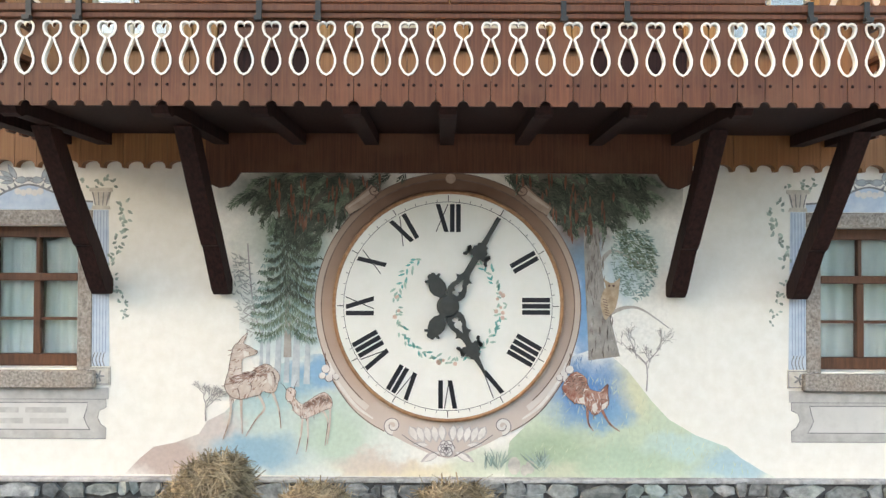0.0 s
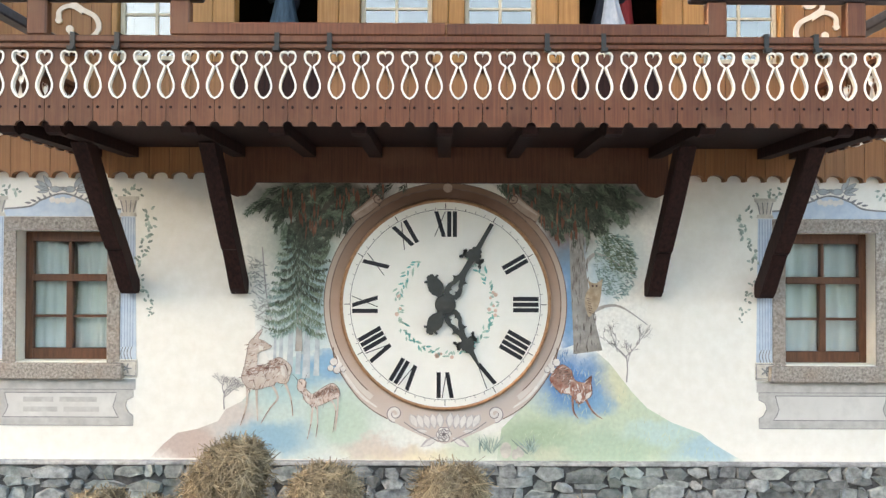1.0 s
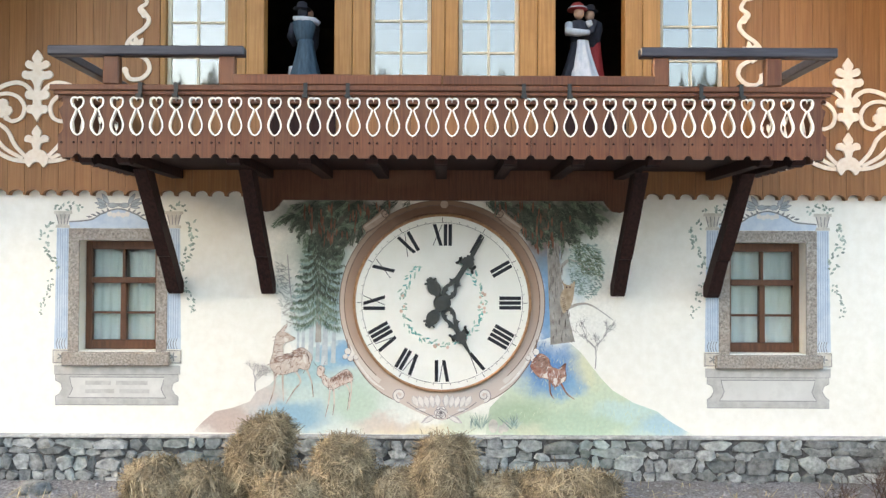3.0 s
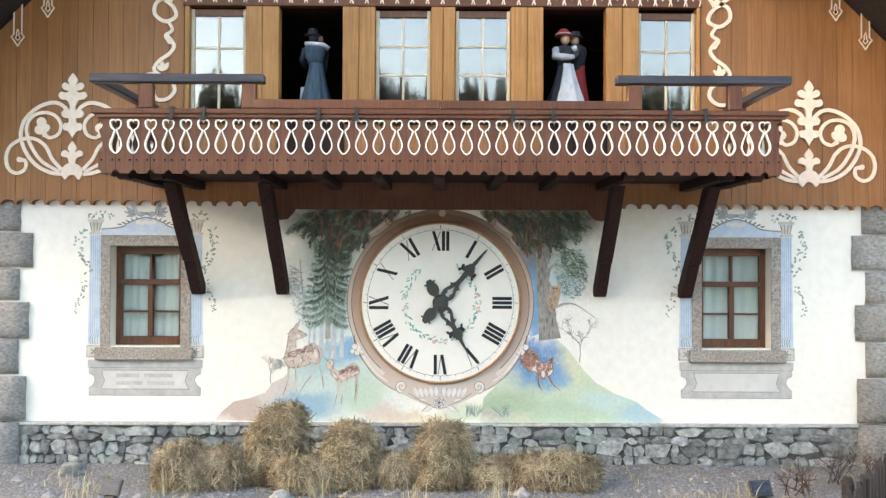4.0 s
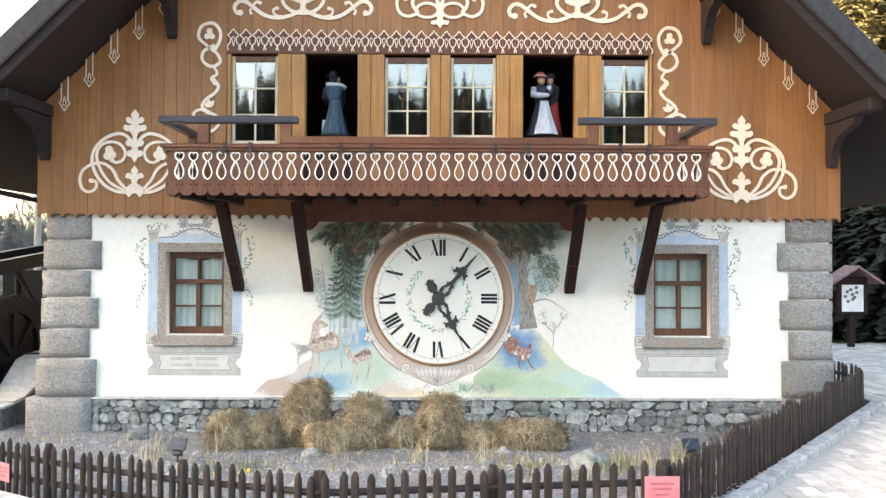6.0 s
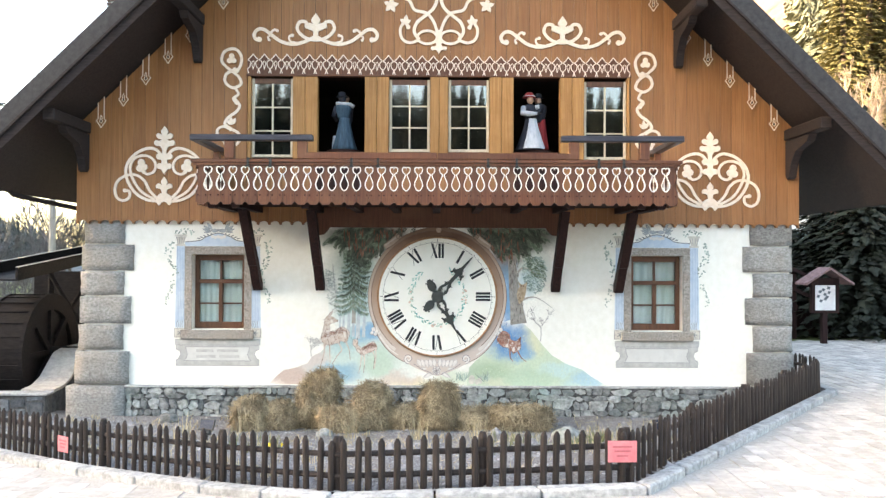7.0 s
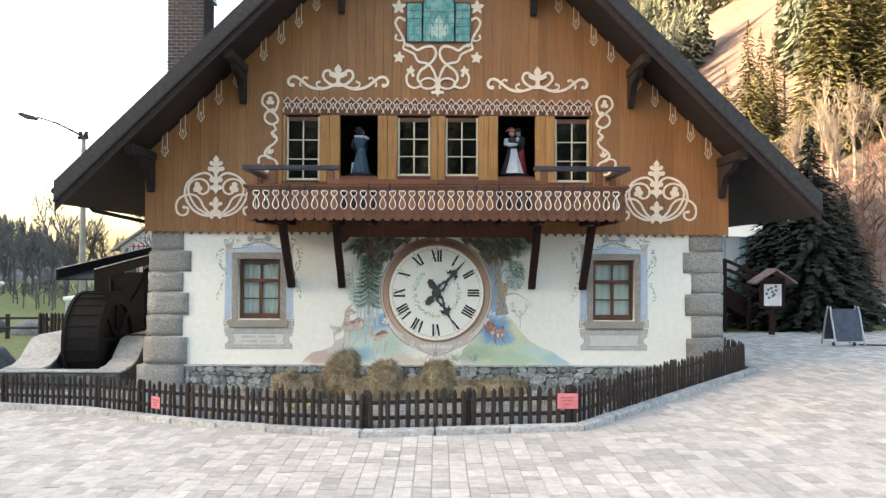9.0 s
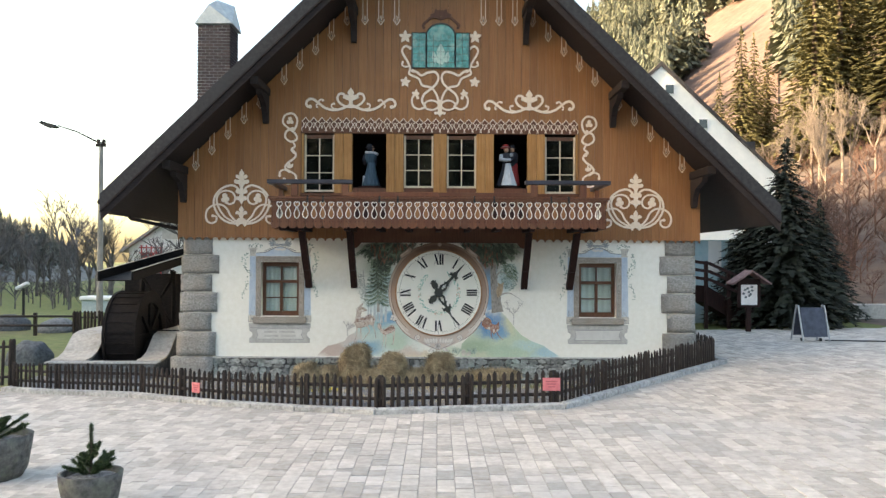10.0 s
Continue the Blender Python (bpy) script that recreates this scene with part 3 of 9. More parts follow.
# braces
for xx, zf in ((-2.97, 1.96), (-1.92, 1.96), (2.03, 1.945), (3.09, 1.935)):
    bm = bmesh.new()
    prof = [(-0.016, zf + 0.03), (-0.03, zf), (-0.14, zf), (-0.20, zf + 0.05), (-0.44, zf + 0.41), (-0.50, zf + 0.42), (-0.56, zf + 0.50), (-0.86, zf + 0.86), (-1.20, zf + 1.285), (-0.98, zf + 1.285), (-0.66, zf + 0.86), (-0.34, zf + 0.50), (-0.12, zf + 0.22), (-0.016, zf + 0.13)]
    slab(bm, prof, xx - 0.07, xx + 0.07, lambda a, b, c: (b, a, c))
    bevel(bm, 0.008)
    part("brace", bm, DARKWOOD, balcony, "dark curved timber brace")


# ---- yard: kerb, bed and paving ----
KERB_LINE = [(-9.3, -1.55), (-8.1, -2.16), (-6.0, -3.07), (-4.02, -4.42), (-2.35, -5.38), (-0.97, -6.0), (2.07, -5.91), (6.74, -0.2), (6.74, 2.2)]


def offset_line(line, d):
    """The line moved d to its left hand side."""
    out = []
    for i, p in enumerate(line):
        a, b = Vector(line[max(i - 1, 0)]), Vector(line[min(i + 1, len(line) - 1)])
        u = (Vector(p) - a).normalized() if i else (b - Vector(p)).normalized()
        w = (b - Vector(p)).normalized() if i < len(line) - 1 else u
        n = (Vector((-u.y, u.x)) + Vector((-w.y, w.x))).normalized()
        k = d / max(0.5, n.dot(Vector((-u.y, u.x))))
        out.append((p[0] + n.x * k, p[1] + n.y * k))
    return out


kerb_in = offset_line(KERB_LINE, 0.17)
fence_line = offset_line(KERB_LINE, 0.27)
kerb = thing("kerb", (0, -5, 0), "low weathered granite kerb round the planted bed", "kerb", kind="structure")
for i in range(len(KERB_LINE) - 1):
    a, b, c, d = Vector(KERB_LINE[i]), Vector(KERB_LINE[i + 1]), Vector(kerb_in[i]), Vector(kerb_in[i + 1])
    n = max(1, round((b - a).length / 0.95))
    for k in range(n):
        u0, u1 = k / n + 0.004, (k + 1) / n - 0.004
        q = [a.lerp(b, u0), a.lerp(b, u1), c.lerp(d, u1), c.lerp(d, u0)]
        bm = bmesh.new()
        lo = [bm.verts.new((p.x, p.y, ground_z(p.x) - 0.1)) for p in q]
        hi = [bm.verts.new((p.x, p.y, ground_z(p.x) + 0.08)) for p in q]
        bm.faces.new(lo[::-1])
        bm.faces.new(hi)
        for j in range(4):
            bm.faces.new((lo[j], lo[(j + 1) % 4], hi[(j + 1) % 4], hi[j]))
        bevel(bm, 0.015)
        part("kerbstone", bm, KERB, kerb)


def inside(poly, x, y):
    hit = False
    for (x0, y0), (x1, y1) in zip(poly, poly[1:] + poly[:1]):
        if (y0 > y) != (y1 > y) and x < x0 + (y - y0) * (x1 - x0) / (y1 - y0):
            hit = not hit
    return hit


BED = kerb_in + [(6.0, 2.3), (-6.2, 2.0), (-9.5, 1.0)]


def bed_z(x, y):
    k = max(0.0, min(1.0, (y + 4.4) / 3.0))
    k = k * k * (3 - 2 * k)
    return (ground_z(x) + 0.04) * (1 - k) - 0.15 * k + 0.03 * noise.noise((x * 1.3, y * 1.3, 0)) + 0.015 * noise.noise((x * 6, y * 6, 3))


def bed_mesh():
    bm = bmesh.new()
    s = 0.16
    vs = {}
    for i in range(-60, 46):
        for j in range(-39, 2):
            if all(inside(BED, (i + a) * s, (j + b) * s) for a in (0, 1) for b in (0, 1)) or inside(BED, (i + 0.5) * s, (j + 0.5) * s):
                q = []
                for a, b in ((0, 0), (1, 0), (1, 1), (0, 1)):
                    key = (i + a, j + b)
                    if key not in vs:
                        x, y = key[0] * s, key[1] * s
                        vs[key] = bm.verts.new((x, y, bed_z(x, y)))
                    q.append(vs[key])
                bm.faces.new(q)
    return bm


structure("flower_bed", bed_mesh(), BEDSOIL, "grey gravelly winter flower bed with dry litter", smooth=True)


# ---- ground ----
def ground_sheet():
    bm = bmesh.new()
    xs = [-900, -300, -120, -60, -30] + [i * 0.5 for i in range(-40, 41)] + [30, 60, 120, 300, 900]
    ys = [-900, -300, -100, -50, -30, -20] + [i * 0.5 for i in range(-26, 28)] + [20, 30, 40, 70, 120, 300, 900]
    grid = [[bm.verts.new((x, y, ground_z(x) - (0.75 if (-5.9 < x < 6.0 and 0.4 < y < DEPTH) or inside(BED, x, y) or (-9.2 < x < -5.9 and 0 < y < 4.4) else 0.06))) for x in xs] for y in ys]
    for r0, r1 in zip(grid, grid[1:]):
        for i in range(len(xs) - 1):
            bm.faces.new((r0[i], r0[i + 1], r1[i + 1], r1[i]))
    return bm


structure("ground", ground_sheet(), GRASS, "short winter grass and bare earth of the valley floor")


# ---- picket fence ----
def picket_mesh(h, w=0.068):
    bm = bmesh.new()
    n = 6
    prof = [(w / 2 * math.cos(a), -0.5 * w * math.sin(a)) for a in [math.pi * k / (n - 1) for k in range(n)]]
    lo = [bm.verts.new((x, y, -0.02)) for x, y in prof]
    hi = [bm.verts.new((x, y, h - 0.045)) for x, y in prof]
    tip = [bm.verts.new((x * 0.35, y * 0.5, h)) for x, y in prof]
    for a, b in ((lo, hi), (hi, tip)):
        for k in range(n):
            bm.faces.new((a[k], a[(k + 1) % n], b[(k + 1) % n], b[k]))
    bm.faces.new(tip)
    bm.faces.new(lo[::-1])
    me = mesh_of("picket", bm)
    me.materials.append(PICKET)
    return me


PICKETS = [picket_mesh(h) for h in (0.52, 0.555, 0.535, 0.565)]
rng = random.Random(5)


def fence_run(name, a, b, label, lift=0.03, posts=True, gap=0.128, meshes=None, height=0.54):
    a, b = Vector(a), Vector(b)
    d = (b - a).normalized()
    ang = math.atan2(d.y, d.x)
    length = (b - a).length
    out = Vector((d.y, -d.x))
    f = thing(name, (*((a + b) / 2), ground_z((a.x + b.x) / 2)), label, "fence", "picket fence runs")
    for zz in (0.16, height - 0.17):
        bm = bmesh.new()
        tube(bm, [(p.x, p.y, ground_z(p.x) + lift + zz) for p in [a.lerp(b, k / 6) - out * 0.03 for k in range(7)]], 0.03, 7)
        part("rail", bm, PICKET, f)
    n = max(2, int(length / gap))
    for k in range(n):
        p = a.lerp(b, (k + 0.5 + rng.uniform(-0.12, 0.12)) / n)
        ob = piece("picket", rng.choice(meshes or PICKETS), f, (p.x, p.y, ground_z(p.x) + lift + rng.uniform(-0.015, 0.01)))
        ob.rotation_euler = (rng.uniform(-0.02, 0.02), rng.uniform(-0.035, 0.035), ang)
    if posts:
        m = max(1, round(length / 1.6))
        for k in range(m + 1):
            p = a.lerp(b, k / m) - out * 0.07
            bm = bmesh.new()
            tube(bm, [(p.x, p.y, ground_z(p.x) - 0.1), (p.x, p.y, ground_z(p.x) + lift + height - 0.05), (p.x, p.y, ground_z(p.x) + lift + height)], [0.045, 0.045, 0.03], 8)
            part("post", bm, PICKET, f)
    return f


for i in range(len(fence_line) - 1):
    fence_run("picket_fence", fence_line[i], fence_line[i + 1], "low dark-stained half-round picket fence along the kerb")


# ---- flat painted and carved work ----
def ribbon(bm, pts, w, y0, y1):
    """A flat band along (x, z) points; w: one width or one for each point."""
    n = len(pts)
    ws = w if isinstance(w, (list, tuple)) else [w] * n
    lf, rt = [], []
    for i, (x, z) in enumerate(pts):
        (xa, za), (xb, zb) = pts[max(i - 1, 0)], pts[min(i + 1, n - 1)]
        d = Vector((xb - xa, zb - za))
        d = d.normalized() if d.length > 1e-9 else Vector((1, 0))
        lf.append((x - d.y * ws[i] / 2, z + d.x * ws[i] / 2))
        rt.append((x + d.y * ws[i] / 2, z - d.x * ws[i] / 2))
    f = [[bm.verts.new((x, y, z)) for x, z in row] for row, y in ((lf, y0), (rt, y0), (rt, y1), (lf, y1))]
    for a, b in zip(f, f[1:] + f[:1]):
        for i in range(n - 1):
            bm.faces.new((a[i], a[i + 1], b[i + 1], b[i]))
    for e in (0, n - 1):
        bm.faces.new([r[e] for r in f])
    return bm


def bez(p, n=14):
    """A smooth line through control points (Catmull-Rom)."""
    out = []
    q = [p[0]] + list(p) + [p[-1]]
    for a, b, c, d in zip(q, q[1:], q[2:], q[3:]):
        for k in range(n):
            t = k / n
            out.append(tuple(0.5 * (2 * b[j] + (c[j] - a[j]) * t + (2 * a[j] - 5 * b[j] + 4 * c[j] - d[j]) * t * t + (3 * b[j] - a[j] - 3 * c[j] + d[j]) * t ** 3) for j in (0, 1)))
    out.append(tuple(p[-1]))
    return out


def spiral(cx, cz, r0, r1, a0, a1, n=26):
    return [(cx + (r0 + (r1 - r0) * k / n) * math.cos(radians(a0 + (a1 - a0) * k / n)), cz + (r0 + (r1 - r0) * k / n) * math.sin(radians(a0 + (a1 - a0) * k / n))) for k in range(n + 1)]


def leaf(x, z, ang, ln, w):
    """An outline of a pointed leaf from (x, z) outwards."""
    c, s = math.cos(radians(ang)), math.sin(radians(ang))
    pts = [(0, 0), (0.25 * ln, w * 0.42), (0.55 * ln, w * 0.5), (0.85 * ln, w * 0.22), (ln, 0), (0.85 * ln, -w * 0.22), (0.55 * ln, -w * 0.5), (0.25 * ln, -w * 0.42)]
    return [(x + a * c - b * s, z + a * s + b * c) for a, b in pts]


def flat(bm, poly, y0, y1):
    return slab(bm, poly, y0, y1)


def disc_poly(cx, cz, r, n=48, sx=1.0):
    return [(cx + sx * r * math.cos(2 * math.pi * k / n), cz + r * math.sin(2 * math.pi * k / n)) for k in range(n)]


# ---- the great clock ----
CX, CZ, CR = 0.045, 1.862, 0.985
clock = thing("wall_clock", (CX, -0.03, CZ), "huge white dial with black Roman numerals and a thin copper rim", "clock")
part("dial", flat(bmesh.new(), disc_poly(CX, CZ, CR, 96), -0.045, -0.004), DIAL, clock)


def ring(r0, r1, y0, y1, n=96, a0=0.0, a1=360.0, cx=CX, cz=CZ):
    bm = bmesh.new()
    full = a1 - a0 >= 359.9
    m = n if full else n + 1
    rows = [[bm.verts.new((cx + r * math.cos(radians(a0 + (a1 - a0) * k / n)), y, cz + r * math.sin(radians(a0 + (a1 - a0) * k / n)))) for k in range(m)] for r, y in ((r0, y1), (r0, y0), (r1, y0), (r1, y1))]
    for a, b in zip(rows, rows[1:] + rows[:1]):
        for k in range(n):
            bm.faces.new((a[k], a[(k + 1) % m], b[(k + 1) % m], b[k]))
    return bm


bm = bmesh.new()
tube(bm, [(CX + 1.0 * math.cos(2 * math.pi * k / 96), -0.04, CZ + 1.0 * math.sin(2 * math.pi * k / 96)) for k in range(97)], 0.018, 8, cap=False)
part("rim", bm, COPPER, clock, "thin copper-coloured rim", smooth=True)
part("minute_track", ring(0.912, 0.916, -0.0475, -0.046), INK, clock)
bm = bmesh.new()
for k in range(60):
    a = radians(6 * k)
    w = 0.004 if k % 5 else 0.007
    c, s = math.sin(a), math.cos(a)
    slab(bm, [(-w / 2, 0.918), (w / 2, 0.918), (w / 2, 0.972 if k % 5 == 0 else 0.94), (-w / 2, 0.972 if k % 5 == 0 else 0.94)], -0.0478, -0.046, lambda x, y, z, c=c, s=s: (CX + x * s + z * c, y, CZ - x * c + z * s))
tagged(part("minute_track", bm, INK, clock), kind="stuff")
NUM = ["XII", "I", "II", "III", "IIII", "V", "VI", "VII", "VIII", "IX", "X", "XI"]


def numeral(text):
    """Strokes of one numeral about its own middle: thick and thin bars as (x0, x1, x2, x3) foot and head edges."""
    bars, x = [], 0.0
    for ch in text:
        if ch == "I":
            bars.append((x, x + 0.04, x, x + 0.04))
            x += 0.054
        elif ch == "V":
            bars += [(x + 0.045, x + 0.085, x, x + 0.04), (x + 0.068, x + 0.076, x + 0.108, x + 0.116)]
            x += 0.126
        else:
            bars += [(x + 0.075, x + 0.115, x, x + 0.04), (x, x + 0.008, x + 0.104, x + 0.112)]
            x += 0.126
    return [tuple(v - (x - 0.012) / 2 for v in b) for b in bars]


for k, text in enumerate(NUM):
    a = radians(30 * k)
    c, s = math.sin(a), math.cos(a)
    bm = bmesh.new()
    for i, (f0, f1, h0, h1) in enumerate(numeral(text)):
        d = 0.0003 * i
        slab(bm, [(f0, 0.65), (f1, 0.65), (h1, 0.895), (h0, 0.895)], -0.049 - d, -0.0455, lambda x, y, z, c=c, s=s: (CX + x * s + z * c, y, CZ - x * c + z * s))
    part("numeral", bm, INK, clock)

TEAL = plain("teal_paint", (0.16, 0.46, 0.40), 0.7)
PALEGREEN = plain("pale_green_paint", (0.38, 0.55, 0.45), 0.7)
ROSE = plain("rose_paint", (0.70, 0.50, 0.40), 0.7)
wr = random.Random(3)
bm, bm2, bm3 = bmesh.new(), bmesh.new(), bmesh.new()
for k in range(118):
    a = 118 + 304 * k / 117 + wr.uniform(-1.5, 1.5)
    if 82 < a % 360 < 118:
        continue
    r = 0.47 + wr.uniform(-0.03, 0.03)
    x, z = CX + r * math.cos(radians(a)) * 0.98, CZ + r * math.sin(radians(a)) * 1.02
    near = min(abs((a % 360) - q) for q in (0, 180, 270, 360))
    if near < 13:
        if wr.random() < 0.55:
            flat(bm3, disc_poly(x + wr.uniform(-0.02, 0.02), z + wr.uniform(-0.03, 0.03), wr.uniform(0.013, 0.022), 9), -0.0478, -0.046)
        flat(bm2, leaf(x, z, wr.uniform(0, 360), 0.045, 0.018), -0.0474, -0.046)
    else:
        flat(bm if wr.random() < 0.6 else bm2, leaf(x, z, a + 90 + wr.choice((-38, 38)) + wr.uniform(-12, 12), wr.uniform(0.045, 0.065), 0.02), -0.0474, -0.046)
tagged(part("painted_wreath", bm, TEAL, clock, "painted teal leaf wreath"), kind="stuff")
tagged(part("painted_foliage", bm2, PALEGREEN, clock), kind="stuff")
tagged(part("painted_blossom", bm3, ROSE, clock), kind="stuff")


def pointer(length, wide, y):
    """An ornate pointer lying along +x of its own space, in the plane y = 0."""
    bm = bmesh.new()
    g = length - 0.68         # extra length of the blade
    for s in (1, -1):         # cheeks round the pierced heart
        half = [(0.05, 0.0), (0.07, 0.045), (0.10, 0.072), (0.145, 0.086 * wide), (0.19, 0.078 * wide), (0.235, 0.054), (0.262, 0.06), (0.28, 0.084 * wide), (0.29, 0.05), (0.32, 0.034), (0.36, 0.03), (0.36, 0.0),
                (0.272, 0.0), (0.215, 0.018), (0.195, 0.034), (0.165, 0.034), (0.155, 0.014), (0.135, 0.03), (0.118, 0.026), (0.115, 0.0)]
        slab(bm, [(x, s * z) for x, z in half], y, y + 0.014)
        c = 0.42 + g * 0.55
        ribbon(bm, bez([(c - 0.005, s * 0.03), (c - 0.03, s * 0.062), (c + 0.01, s * 0.098 * wide), (c - 0.035, s * 0.088), (c - 0.07, s * 0.112 * wide), (c - 0.055, s * 0.084)], 5), [0.036] * 12 + [0.026] * 8 + [0.016] * 6, y + 0.0005, y + 0.0135)
    b = 0.36 + g * 0.55
    blade = [(0.355, 0.030), (b + 0.01, 0.03), (b + 0.055, 0.07), (b + 0.095, 0.068), (b + 0.115, 0.046), (b + 0.135, 0.05), (b + 0.15, 0.026), (length - 0.03, 0.010), (length, 0.004)]
    slab(bm, blade + [(x, -z) for x, z in blade[::-1]], y + 0.0002, y + 0.0138)
    tail = [(-0.05, 0.028), (-0.11, 0.034), (-0.14, 0.062), (-0.19, 0.076), (-0.235, 0.066), (-0.262, 0.054), (-0.275, 0.078), (-0.292, 0.07), (-0.285, 0.04), (-0.315, 0.034), (-0.325, 0.012), (-0.318, 0.0)]
    slab(bm, tail + [(x, -z) for x, z in tail[-2::-1]], y + 0.0004, y + 0.0142)
    return bm


def pointer_thing(name, length, wide, y, label):
    ob = part(name, pointer(length, wide, 0.0), IRON)
    ob.parent = clock
    return tagged(ob, label)


minute_pointer = pointer_thing("minute_pointer", 0.89, 1.0, 0.0, "ornate black iron minute pointer")
hour_pointer = pointer_thing("hour_pointer", 0.69, 0.95, 0.0, "ornate black iron hour pointer")
bm = bmesh.new()
lathe(bm, [(0.10, 0.0), (0.10, 0.02), (0.085, 0.045), (0.04, 0.052)], sides=32)
bmesh.ops.rotate(bm, verts=bm.verts, matrix=Matrix.Rotation(radians(90), 3, "X"))
bmesh.ops.translate(bm, verts=bm.verts, vec=(CX, -0.045, CZ))
part("hub", bm, IRON, clock, "round black hub")


def pointer_pose(angle, y):
    """angle: degrees clockwise from twelve; the pointer turns about the dial's axis."""
    return Matrix.Translation((0, y, 0)) @ Matrix.Rotation(radians(angle - 90), 4, "Y")


def motions():
    walk(minute_pointer, [(t, pointer_pose(a, -0.062)) for t, a in ((0, 29.9), (1.3, 30.0), (2.7, 30.2), (3.25, 35.6), (3.8, 41.0), (5.6, 41.2), (7.5, 41.6), (10, 41.8))])
    walk(hour_pointer, [(t, pointer_pose(a, -0.045)) for t, a in ((0, 151.0), (5, 151.2), (10, 151.4))])


# ---- painted wall: frame of the clock, landscape, window surrounds ----
def pm(name, c1, c2, sc=3.0, isl=0.0, stain=None, amt=0.6, ss=2.2):
    return surf(name, c1, c2, (sc, sc, sc), 0.88, 0.15, 0.004, island=isl, stain=stain, stain_scale=ss, stain_amount=amt)


def at_wall(u, v):
    """Cartoon units of 4.97 mm about the clock's middle: pixel positions from the camera's view."""
    return (CX + u * 0.00497, CZ + v * 0.00497)


def shape(pts):
    return [at_wall(u, v) for u, v in pts]


mural = thing("wall_mural", (CX, -0.004, 0.4), "faded painted mural of forest, deer and fox on plaster", "mural")
surround = thing("painted_clock_frame", (CX, -0.004, CZ - 1.2), "painted brown scrolled frame round the dial", "mural")


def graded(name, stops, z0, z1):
    """A painted colour that changes with height, balcony shade included, mottled like old limewash."""
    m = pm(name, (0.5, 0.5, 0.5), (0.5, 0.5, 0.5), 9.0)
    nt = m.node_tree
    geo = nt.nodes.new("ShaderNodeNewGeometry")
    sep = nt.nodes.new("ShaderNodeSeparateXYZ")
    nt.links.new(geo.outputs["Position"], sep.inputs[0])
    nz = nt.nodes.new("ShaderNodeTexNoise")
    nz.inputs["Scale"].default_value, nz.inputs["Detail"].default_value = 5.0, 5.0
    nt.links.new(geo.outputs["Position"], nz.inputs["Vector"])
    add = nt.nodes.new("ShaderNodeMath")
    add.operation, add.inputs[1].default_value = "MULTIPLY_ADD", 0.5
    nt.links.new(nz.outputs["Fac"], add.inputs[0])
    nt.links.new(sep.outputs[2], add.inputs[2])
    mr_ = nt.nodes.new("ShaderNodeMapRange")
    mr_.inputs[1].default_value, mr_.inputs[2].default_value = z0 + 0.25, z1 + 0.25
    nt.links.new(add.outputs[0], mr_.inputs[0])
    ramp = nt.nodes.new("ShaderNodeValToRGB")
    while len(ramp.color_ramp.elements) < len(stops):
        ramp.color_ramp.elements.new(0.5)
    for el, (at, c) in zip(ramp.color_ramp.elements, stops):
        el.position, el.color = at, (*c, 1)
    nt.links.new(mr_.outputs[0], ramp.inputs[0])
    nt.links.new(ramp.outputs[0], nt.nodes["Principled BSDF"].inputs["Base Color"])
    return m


# Browner tops are partly paint, partly the balcony's shade put into the colour.
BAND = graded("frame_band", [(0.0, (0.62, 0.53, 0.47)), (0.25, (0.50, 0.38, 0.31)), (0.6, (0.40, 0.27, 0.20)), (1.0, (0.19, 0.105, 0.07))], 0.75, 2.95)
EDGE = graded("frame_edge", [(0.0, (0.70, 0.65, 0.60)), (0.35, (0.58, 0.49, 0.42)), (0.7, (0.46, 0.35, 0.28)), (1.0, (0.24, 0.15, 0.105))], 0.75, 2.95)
ROLL = pm("frame_roll", (0.36, 0.26, 0.20), (0.50, 0.39, 0.32), 9)
ROLLLIGHT = pm("frame_roll_light", (0.52, 0.43, 0.36), (0.62, 0.53, 0.46), 9)
LINE = pm("frame_line", (0.13, 0.085, 0.07), (0.24, 0.165, 0.135), 12)
PALE = pm("frame_pale", (0.66, 0.62, 0.58), (0.78, 0.74, 0.69), 12)
PALEGREY = pm("frame_pale_grey", (0.44, 0.40, 0.39), (0.58, 0.54, 0.51), 14)
GREYLINE = pm("frame_grey_line", (0.17, 0.145, 0.15), (0.30, 0.265, 0.27), 12)
shield = [(-236, 0), (-232, -50), (-220, -90), (-204, -132), (-172, -178), (-140, -206), (-112, -222), (-70, -244), (-30, -262), (0, -270)]
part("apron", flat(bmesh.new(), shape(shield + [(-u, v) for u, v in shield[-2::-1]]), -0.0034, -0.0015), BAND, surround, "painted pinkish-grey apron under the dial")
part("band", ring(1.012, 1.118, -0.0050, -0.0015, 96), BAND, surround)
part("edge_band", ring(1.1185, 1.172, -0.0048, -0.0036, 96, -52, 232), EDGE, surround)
part("outer_line", ring(1.168, 1.176, -0.0056, -0.0049, 96, -30, 210), LINE, surround)
part("inner_line", ring(1.111, 1.121, -0.0060, -0.0051, 96, -48, 228), LINE, surround)
